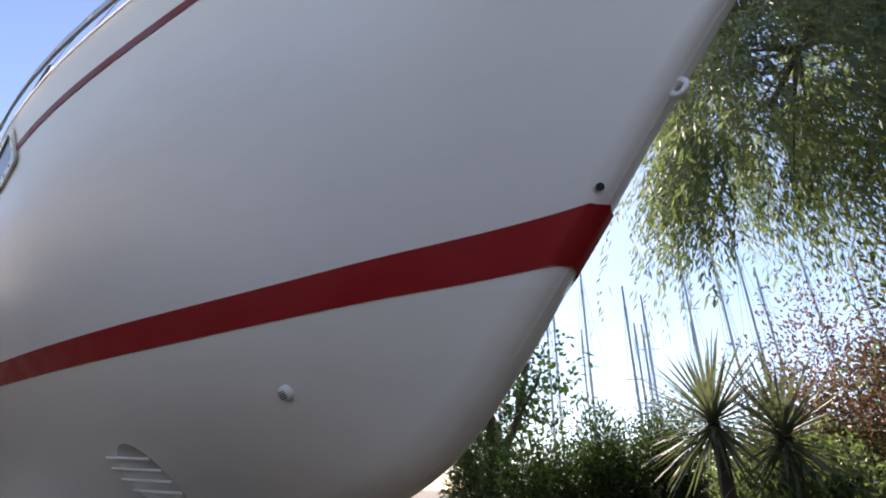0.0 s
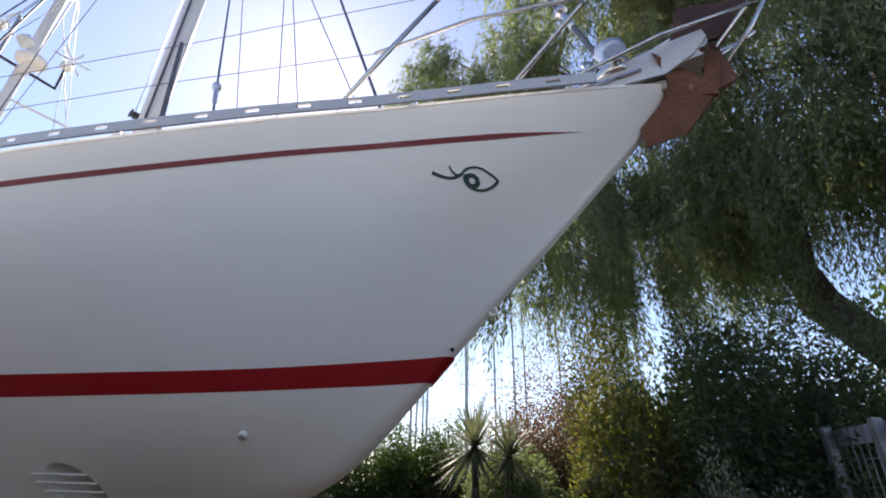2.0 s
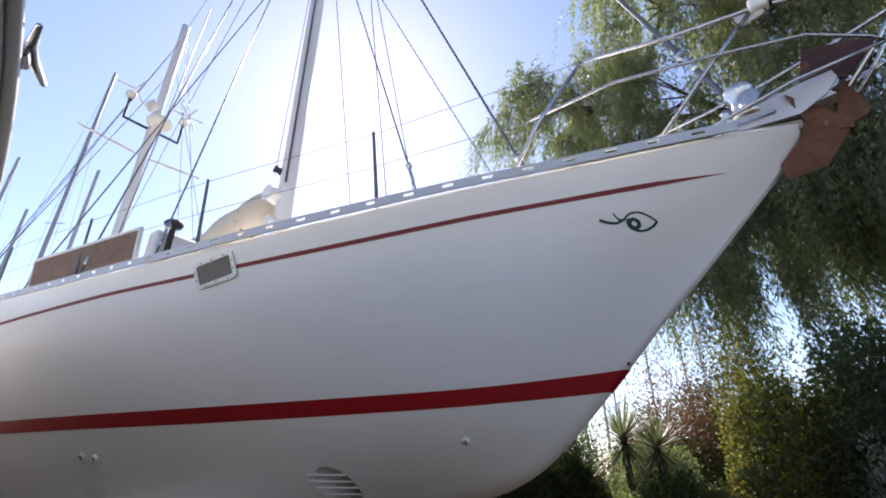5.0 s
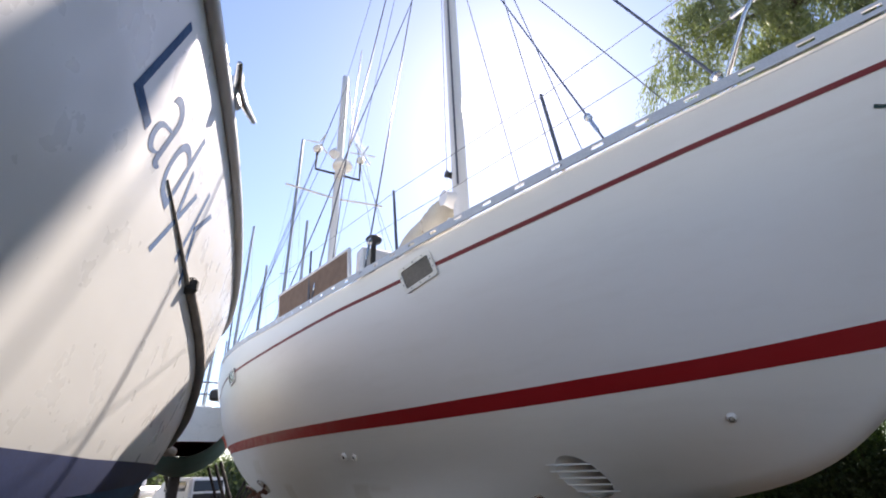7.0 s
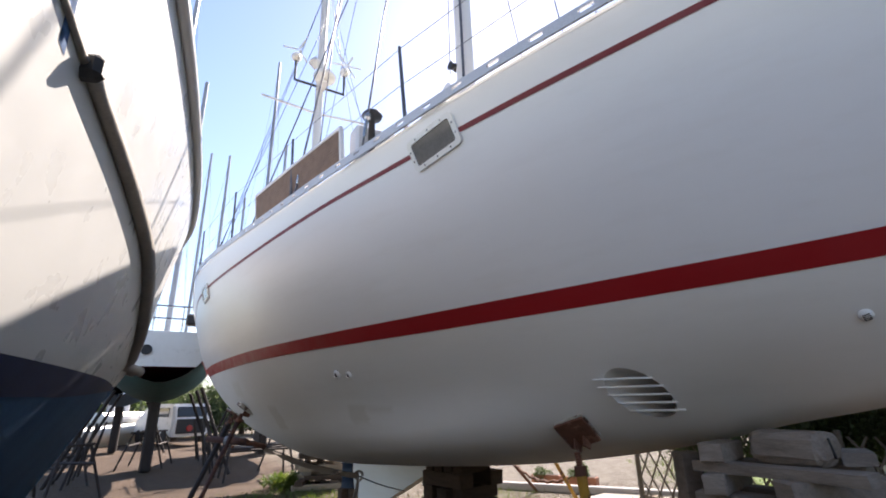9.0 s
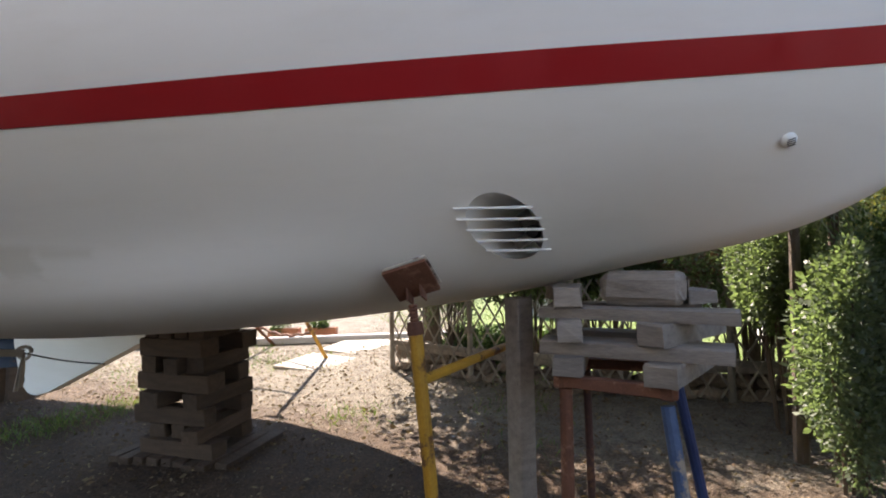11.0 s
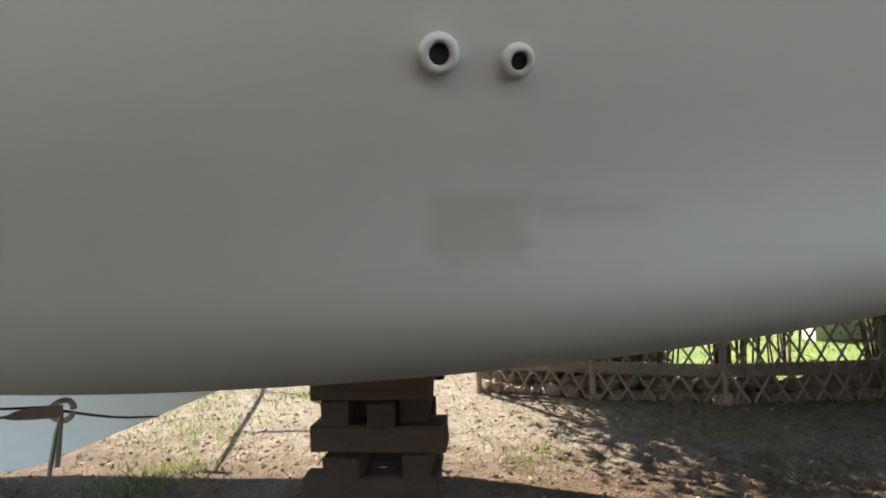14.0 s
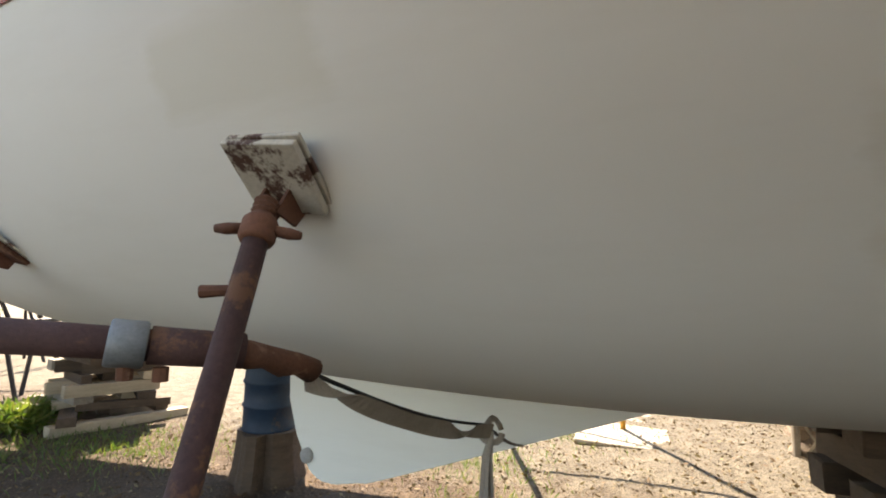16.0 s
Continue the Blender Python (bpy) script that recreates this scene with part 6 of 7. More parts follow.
def pepper_tree():
    """The large tree with hanging fronds beyond the bow: a forked trunk and a crown of tassels."""
    base = Vector((4.6, 0.50, 0))
    t = thing("pepper_tree", "large pepper tree with hanging feathery green fronds", "tree", Matrix.Translation(base))
    # crown masses: centre, radius, and how low their fronds hang
    masses = [(Vector(c) - base, r, low) for c, r, low in (
        ((1.45, 3.75, 6.9), 0.8, 5.5), ((2.0, 3.3, 6.7), 0.95, 4.7), ((2.4, 1.6, 7.4), 1.15, 4.6), ((2.65, 2.1, 5.9), 1.1, 3.4),
        ((2.9, 0.6, 7.7), 1.3, 4.6), ((3.2, 1.0, 5.7), 1.1, 3.2), ((3.7, -0.1, 7.1), 1.35, 4.0), ((3.8, -0.65, 7.0), 0.7, 4.6),
        ((3.8, 0.25, 4.9), 1.15, 2.7), ((4.2, -0.5, 4.6), 1.1, 2.4), ((4.5, -1.0, 4.5), 0.65, 2.8), ((4.25, -0.75, 5.5), 0.5, 4.4),
        ((4.7, -1.1, 3.5), 0.95, 2.0), ((3.8, 1.4, 4.4), 1.0, 2.7), ((3.25, 2.45, 4.2), 1.05, 2.5), ((4.2, 0.1, 3.6), 0.7, 2.1),
        ((4.4, 2.1, 4.9), 1.0, 3.0), ((5.0, -0.4, 3.3), 1.0, 2.0), ((2.2, 2.75, 4.1), 0.9, 2.55), ((2.6, 3.5, 5.3), 1.0, 3.2))]
    rnd = random.Random(21)
    bm = bmesh.new()
    limbs = [[Vector((-0.6, 0.02, 1.95)), Vector((-0.67, 0.2, 2.38)), Vector((-0.69, 0.5, 2.76)), Vector((-0.68, 0.73, 3.09)), Vector((-0.68, 0.82, 3.46)), Vector((-0.64, 0.75, 3.95)), Vector((-0.7, 0.85, 4.86)), Vector((-1.3, 1.7, 5.8)), Vector((-2.0, 2.6, 6.4))],
             [Vector((-0.55, -0.15, 2.2)), Vector((-0.4, -0.5, 2.85)), Vector((-0.27, -0.86, 3.36)), Vector((-0.12, -1.05, 4.2)), Vector((0.0, -1.3, 5.2))],
             [Vector((-0.58, -0.08, 1.9)), Vector((-0.46, -0.2, 2.7)), Vector((-0.33, -0.34, 3.3)), Vector((-0.35, -0.3, 4.4)), Vector((-0.5, -0.3, 5.8)), Vector((-0.8, -0.3, 7.3))]]
    tube(bm, [(-0.5, 0, -0.1), (-0.52, -0.02, 0.6), (-0.55, -0.04, 1.3), (-0.58, -0.06, 1.9), (-0.54, -0.12, 2.4)], [0.5, 0.4, 0.36, 0.36, 0.28], 14)
    for pts, r in zip(limbs, ((0.2, 0.17, 0.15, 0.155, 0.14, 0.11, 0.08, 0.05, 0.03), (0.2, 0.16, 0.13, 0.08, 0.04), (0.33, 0.29, 0.25, 0.17, 0.1, 0.04))):
        tube(bm, pts, list(r), 11)
    spots = []
    for c, r, low in masses:
        near = min((p for pts in limbs for p in pts[2:]), key=lambda p: (p - c).length)
        mid = (near + c) / 2 + Vector((rnd.uniform(-0.15, 0.15), rnd.uniform(-0.15, 0.15), 0.2))
        tube(bm, [near, near.lerp(mid, 0.5), mid, c], [0.05, 0.042, 0.034, 0.018], 7)
        for k in range(int(22 * r * r) + 8):
            v = Vector([rnd.gauss(0, 1) for _ in range(3)]).normalized()
            q = c + Vector((v.x, v.y, 0.8 * v.z)) * r * rnd.uniform(0.35, 1.0) ** 0.6
            spots.append((q, v, low))
            if k % 3 == 0:
                tube(bm, [mid.lerp(c, 0.6), (mid.lerp(c, 0.6) + q) / 2 + Vector((0, 0, 0.07)), q], [0.018, 0.012, 0.005], 4)
    part("trunk", bm, BARK, t, "rough brown trunk and forked limbs", True)
    rng = np.random.default_rng(5)
    P, D = [], []
    for q, v, low in spots:
        # one tassel: a tight bundle of fronds that arch out and hang, fuller at the top
        out = np.array([v.x, v.y, 0]) + rng.normal(scale=0.3, size=3) * np.array([1, 1, 0])
        reach = rng.uniform(0.45, 1.5)
        for k in range(26):
            p = np.array(q) + rng.normal(scale=0.1, size=3)
            L = min(reach * rng.uniform(0.35, 1.1), max(0.25, p[2] - low - rng.uniform(0, 0.6)))
            m = max(6, int(L / 0.02))
            f = np.linspace(0, 1, m)
            way = out * 0.6 + rng.normal(scale=0.14, size=3) * np.array([1, 1, 0])
            line = p + np.outer(np.sqrt(f), way * 0.5 * L) + np.stack([0 * f, 0 * f, -L * f**1.35 + 0.1 * np.sin(3.1 * f)], 1) + rng.normal(scale=0.016, size=(m, 3))
            P.append(line), D.append(np.stack([rng.normal(size=m) * 0.33 + way[0] * 0.5, rng.normal(size=m) * 0.33 + way[1] * 0.5, np.full(m, -0.8)], 1))
    P, D = np.concatenate(P), np.concatenate(D)
    crown = leaf_cloud("crown", P, D, 0.078, 0.014, WILLOW, t, rng)
    crown["label"] = "hanging feathery green foliage"


pepper_tree()


def shrub(name, label, centre, size, n, mat, leaf, rng_seed, category="shrub", lumps=9, low=0.28):
    """A bush: forked stems and leaves gathered in lumps with gaps between."""
    x, y = centre
    base = Vector((x, y, float(ground_z(x, y))))
    t = thing(name, label, category, Matrix.Translation(base))
    rng = np.random.default_rng(rng_seed)
    sx, sy, sz = size
    cs = []
    for k in range(lumps):
        a = rng.uniform(0, 6.28)
        rr = rng.uniform(0.1, 0.75)
        c = np.array([sx * rr * math.cos(a), sy * rr * math.sin(a), sz * rng.uniform(low, 0.86)])
        cs.append((c, rng.uniform(0.26, 0.46)))
        p = Vector(c)
        part("stem", tube(bmesh.new(), [(p.x * 0.35, p.y * 0.35, -0.03), (p.x * 0.55 + rng.normal() * 0.03, p.y * 0.55 + rng.normal() * 0.03, p.z * 0.5), p], [0.013, 0.01, 0.005], 5), TWIG, t)
    n = int(n * 2.4)
    P, D = [], []
    for c, r in cs:
        m = n // lumps
        q = rng.normal(size=(m, 3))
        q /= np.linalg.norm(q, axis=1)[:, None]
        v = q * (rng.uniform(0, 1, m) ** 0.4)[:, None] * np.array([sx, sy, sz * 0.75]) * r
        P.append(c + v), D.append(q + rng.normal(size=(m, 3)) * 0.6 + np.array([0, 0, 0.3]))
    P, D = np.concatenate(P), np.concatenate(D)
    keep = P[:, 2] > 0.02
    leaf_cloud("leaves", P[keep], D[keep], leaf[0] * 0.82, leaf[1] * 0.82, mat, t, rng)
    # inner fill in one dark green: the bush's inner shade put into the colour
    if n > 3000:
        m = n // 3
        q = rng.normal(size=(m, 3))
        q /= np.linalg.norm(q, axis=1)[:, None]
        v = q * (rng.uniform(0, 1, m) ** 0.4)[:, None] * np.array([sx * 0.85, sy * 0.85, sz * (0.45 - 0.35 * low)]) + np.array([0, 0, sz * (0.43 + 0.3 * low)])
        leaf_cloud("inner_leaves", v, q + rng.normal(size=(m, 3)), leaf[0] * 1.25, leaf[1] * 1.35, DARKLEAF, t, rng)["label"] = "inner leaves in a painted shade tone"
    return t


shrub("shrub", "dense green hedge bush on bare stems", (0.85, 5.3), (1.2, 0.7, 1.9), 8000, HEDGE, (0.045, 0.022), 31, lumps=18, low=0.76)
shrub("shrub", "low dark green plants along the garden bank", (0.75, 6.2), (0.9, 0.55, 0.5), 2500, HEDGE, (0.06, 0.03), 41, lumps=14, low=0.2)
shrub("shrub", "low dark green plants by the lattice", (1.2, 6.0), (0.7, 0.5, 0.5), 2000, HEDGE, (0.06, 0.03), 42, lumps=12, low=0.2)
shrub("shrub", "dense green hedge bush catching the sun", (1.6, 4.85), (0.75, 0.6, 2.15), 7000, HEDGE, (0.045, 0.022), 32, lumps=13, low=0.8)
shrub("shrub", "green feathery conifer bush", (0.1, 6.1), (0.6, 0.6, 2.3), 5000, HEDGE, (0.08, 0.014), 33, lumps=10, low=0.6)
shrub("shrub", "green bush between the hedge and the sword plants", (1.3, 4.85), (0.5, 0.4, 1.95), 5000, HEDGE, (0.045, 0.022), 30, lumps=12, low=0.78)
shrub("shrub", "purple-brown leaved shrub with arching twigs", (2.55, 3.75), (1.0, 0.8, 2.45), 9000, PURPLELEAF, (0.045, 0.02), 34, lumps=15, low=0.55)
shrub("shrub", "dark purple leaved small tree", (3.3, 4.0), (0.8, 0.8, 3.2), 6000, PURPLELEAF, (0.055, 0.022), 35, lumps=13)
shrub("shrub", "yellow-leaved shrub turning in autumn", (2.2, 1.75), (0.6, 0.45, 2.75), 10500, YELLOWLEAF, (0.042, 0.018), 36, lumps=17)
shrub("shrub", "dark evergreen shrub in shade", (2.8, 1.3), (0.9, 0.65, 3.2), 17000, DARKLEAF, (0.042, 0.02), 37, lumps=20)
shrub("shrub", "silvery white-leaved shrub at the fence", (2.1, 0.92), (0.36, 0.32, 1.95), 4000, SILVERLEAF, (0.036, 0.015), 38, lumps=11)
shrub("shrub", "dark green shrub behind the sword plants", (1.85, 3.0), (0.5, 0.45, 1.85), 7000, DARKLEAF, (0.042, 0.02), 39, lumps=14, low=0.66)
shrub("shrub", "dark green shrub behind the mesh fence", (3.0, 0.75), (0.6, 0.5, 2.7), 10000, DARKLEAF, (0.045, 0.02), 40, lumps=15)
shrub("shrub", "leafy green bush behind the lattice", (2.3, 4.7), (0.8, 0.7, 1.75), 4000, DARKLEAF, (0.05, 0.024), 41, lumps=13, low=0.72)
shrub("shrub", "open twiggy bush behind the lattice", (0.3, 6.5), (0.7, 0.6, 1.35), 900, DARKLEAF, (0.05, 0.024), 42, lumps=14, low=0.5)
shrub("shrub", "green bush behind the lattice", (2.7, 3.9), (0.6, 0.5, 1.65), 3000, DARKLEAF, (0.05, 0.024), 43, lumps=12, low=0.75)
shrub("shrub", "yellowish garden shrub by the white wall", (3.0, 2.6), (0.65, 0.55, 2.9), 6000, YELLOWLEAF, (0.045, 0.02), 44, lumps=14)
for _k, (_x, _y, _h) in enumerate(((5.9, -1.6, 2.2), (6.6, 0.4, 2.4), (6.2, -3.4, 2.3), (7.2, 2.4, 2.5), (4.9, 3.4, 2.6), (6.4, 4.6, 2.4), (4.0, 3.0, 2.5), (5.6, 2.0, 2.6))):
    shrub("shrub", "dark leafy hedge beyond the fence", (_x, _y), (1.15, 1.0, _h), 6000, DARKLEAF if _k % 2 else HEDGE, (0.08, 0.04), 70 + _k, lumps=15)
shrub("shrub", "low dark shrub round the sword plants", (1.2, 2.28), (0.46, 0.3, 1.72), 5200, DARKLEAF, (0.042, 0.02), 80, lumps=11, low=0.2)
shrub("shrub", "low green shrub in front of the purple one", (1.52, 2.22), (0.46, 0.3, 1.62), 4400, HEDGE, (0.042, 0.02), 81, lumps=10, low=0.2)
shrub("shrub", "weedy green plants beside the timber pile", (-7.5, 10.3), (0.7, 0.5, 0.26), 900, GRASS, (0.12, 0.03), 45, lumps=12, low=0.1)
for _k, (_x, _y) in enumerate(((-1.7, 10.6), (-1.0, 10.3))):
    _s = shrub("box_plant", "small green plants in the flower box", (_x, _y), (0.3, 0.14, 0.45), 500, HEDGE, (0.06, 0.025), 46 + _k, "plant", lumps=6)


def cordyline(x, y, z, n, length, seed):
    """A rosette of narrow sword leaves on a stem."""
    t = thing("sword_plant", "spiky rosette of pale green sword leaves on a stem", "plant", Matrix.Translation((x, y, 0)), "sword plants in the garden")
    part("stem", tube(bmesh.new(), [(0, 0, -0.05), (0.02, 0.01, z * 0.5), (0, 0, z)], [0.05, 0.038, 0.03], 8), BARK, t, "rough grey stem")
    rng = np.random.default_rng(seed)
    for k in range(n):
        a, f0 = k * 2.39996, (k + 0.5) / n
        e = math.asin(np.clip(-0.7 + 1.68 * f0, -0.97, 0.99))
        L = length * rng.uniform(0.75, 1.1)
        d = np.array([math.cos(a) * math.cos(e), math.sin(a) * math.cos(e), math.sin(e)])
        side = np.cross(d, [0, 0, 1.0])
        side /= np.linalg.norm(side) + 1e-9
        root = np.array([0, 0, z - 0.05 * (1 - f0)])
        V = []
        for f in np.linspace(0, 1, 6):
            p = root + d * L * f + np.array([0, 0, -0.08 * L * f * f * (1 + rng.uniform(0, 0.5))])
            w = 0.0095 * (1 - f) ** 0.6 * (0.6 + 1.2 * f if f < 0.35 else 1.02) + 0.0008
            V += [p + side * w, p - side * w]
        arrays("leaf", V, [(2 * i, 2 * i + 1, 2 * i + 3, 2 * i + 2) for i in range(5)], SWORD, t)


cordyline(1.30, 2.62, 1.96, 210, 0.47, 1)
cordyline(1.56, 2.52, 1.89, 190, 0.45, 2)


def fan_palm(x, y, z):
    t = thing("fan_palm", "low fan palm with pale pleated leaves", "plant", Matrix.Translation((x, y, 0)))
    part("stem", tube(bmesh.new(), [(0, 0, -0.05), (0, 0, z)], 0.05, 8), BARK, t)
    for q, (a0, el) in enumerate(((3.6, 0.5), (5.2, 0.35), (4.4, 0.9), (2.2, 0.4))):
        c = Vector((0.22 * math.cos(a0), 0.22 * math.sin(a0), z + 0.16 * el))
        for k in range(18):
            f = (k - 8.5) / 8.5
            d = Vector((math.cos(a0 + 1.3 * f) * math.cos(el), math.sin(a0 + 1.3 * f) * math.cos(el), math.sin(el) - 0.3 * abs(f)))
            s = d.cross(Vector((0, 0, 1))).normalized()
            L = 0.34 * (1 - 0.25 * abs(f))
            V = [c, c + d * L * 0.6 + s * 0.016, c + d * L, c + d * L * 0.6 - s * 0.016]
            arrays("blade", [tuple(v) for v in V], [(0, 1, 2, 3)], SWORD, t)


fan_palm(1.9, 2.05, 1.38)


def far_trees():
    for k, (x, y, h, r) in enumerate(((-16, 26, 6.5, 2.6), (-24, 34, 7.5, 3.5), (-9.0, 30, 6, 3), (4, 46, 4.5, 3.5), (12, 44, 5, 3.5), (22, 36, 5, 3.5), (-32, 20, 7, 3.5), (-14, 40, 6, 3.5), (9, -4.5, 7, 3.0), (11, 2, 7, 3))):
        t = thing("tree", "leafy green tree at the edge of the yard", "tree", Matrix.Translation((x, y, -0.1)), "trees round the yard")
        rnd, rng = random.Random(60 + k), np.random.default_rng(60 + k)
        bm = bmesh.new()
        ends = []
        tube(bm, [(0, 0, -0.1), (0.1, 0, h * 0.35)], [0.22, 0.16], 8)
        for q in range(4):
            branches(bm, Vector((0.1, 0, h * 0.32)), Vector((math.cos(1.57 * q), math.sin(1.57 * q), 1.1)), h * 0.28, 0.1, 1, rnd, ends, 0.7, 0.1)
        part("trunk", bm, BARK, t)
        P = []
        for e, v in ends:
            m = 130
            q = rng.normal(size=(m, 3))
            q /= np.linalg.norm(q, axis=1)[:, None]
            P.append(np.array(e) + q * (rng.uniform(0, 1, m) ** 0.45)[:, None] * r * 0.38)
        P = np.concatenate(P)
        leaf_cloud("crown", P, rng.normal(size=P.shape), 0.22, 0.12, HEDGE, t, rng)


far_trees()


def garden_tree(x, y, h, r, seed):
    t = thing("garden_tree", "small dense tree in the garden behind the lattice", "tree", Matrix.Translation((x, y, 0)))
    rnd, rng = random.Random(seed), np.random.default_rng(seed)
    bm, ends = bmesh.new(), []
    tube(bm, [(0, 0, -0.1), (0.05, 0.02, 0.6), (0, 0.05, h * 0.4)], [0.17, 0.13, 0.11], 9)
    for q in range(5):
        branches(bm, Vector((0, 0.05, h * 0.36)), Vector((math.cos(1.26 * q), math.sin(1.26 * q), 0.9)), h * 0.27, 0.07, 1, rnd, ends, 0.7, 0.06)
    part("trunk", bm, BARK, t)
    P = []
    for e, v in ends:
        q = rng.normal(size=(100, 3))
        q /= np.linalg.norm(q, axis=1)[:, None]
        P.append(np.array(e) + q * (rng.uniform(0, 1, 100) ** 0.45)[:, None] * r * 0.36)
    P = np.concatenate(P)
    leaf_cloud("crown", P, rng.normal(size=P.shape), 0.11, 0.055, HEDGE, t, rng)


garden_tree(0.1, 6.85, 4.4, 2.0, 91)


# ---- the marina and the yard beyond ----
def far_mast(x, y, h, r, spread, seed):
    rnd = random.Random(seed)
    t = thing("moored_yacht", "distant moored yacht seen as hull and mast", "yacht", pose(x, y, 0, 0, 0, rnd.uniform(-20, 20) + 90), "moored yachts")
    bm = bmesh.new()
    slab(bm, [(-4, -0.1), (-4.6, 0.9), (4.6, 1.15), (5.2, 1.2), (3.8, -0.1)], 2.4, Matrix(((1, 0, 0, 0), (0, 0, 1, -1.2), (0, 1, 0, 0), (0, 0, 0, 1))))
    bmesh.ops.bevel(bm, geom=bm.edges[:], offset=0.25, segments=2, affect="EDGES")
    part("hull", bm, WHITE, t, "", True)
    part("cabin", box(bmesh.new(), 3.4, 1.5, 0.5, Matrix.Translation((0, 0, 1.35)), 0.15), WHITE, t)
    part("mast", cyl(bmesh.new(), (0.5, 0, 1.1), (0.4, 0, h), r, r * 0.7, 8), FARSPAR, t)
    for f in ((0.45, 0.72) if spread else (0.55,)):
        part("spreader", cyl(bmesh.new(), (0.45, -0.9, h * f), (0.45, 0.9, h * f), 0.04, seg=5), FARSPAR, t)
    for a in ((5.0, 0), (-4.4, 0), (0.4, 1.15), (0.4, -1.15)):
        part("stay", cyl(bmesh.new(), (a[0], a[1], 1.1), (0.4, 0, h * 0.97), 0.016, seg=4), WIRE, t)
    part("boom", cyl(bmesh.new(), (0.4, 0, 2.2), (-3.2, 0, 2.15), 0.1, seg=8), BLUEPAINT if seed % 2 else CREAM, t)


for _k, (_x, _y, _h) in enumerate(((22.2, 40, 24), (17.15, 40, 22.5), (8.4, 40, 20.2), (19.9, 40, 24.1), (11.7, 40, 18.3), (14.5, 44, 19), (24.5, 42, 21), (27.5, 40, 22), (6.3, 46, 19), (4.6, 38, 17.5), (2.6, 44, 20), (10.2, 52, 18), (31.5, 40, 21), (36, 38, 20), (16.0, 50, 18), (0.8, 48, 18), (28.5, 34, 15), (22.0, 52, 19), (13.0, 42, 15.5))):
    far_mast(_x, _y, _h, 0.13, _k % 2, 300 + _k)
_w = arrays("water", [(-6, 34, -0.3), (160, 34, -0.3), (160, 300, -0.3), (-6, 300, -0.3)], [(0, 1, 2, 3)], NAVYLINE)
_w.location.z = 0.32
tagged(_w, "flat harbour water", "water", kind="structure")


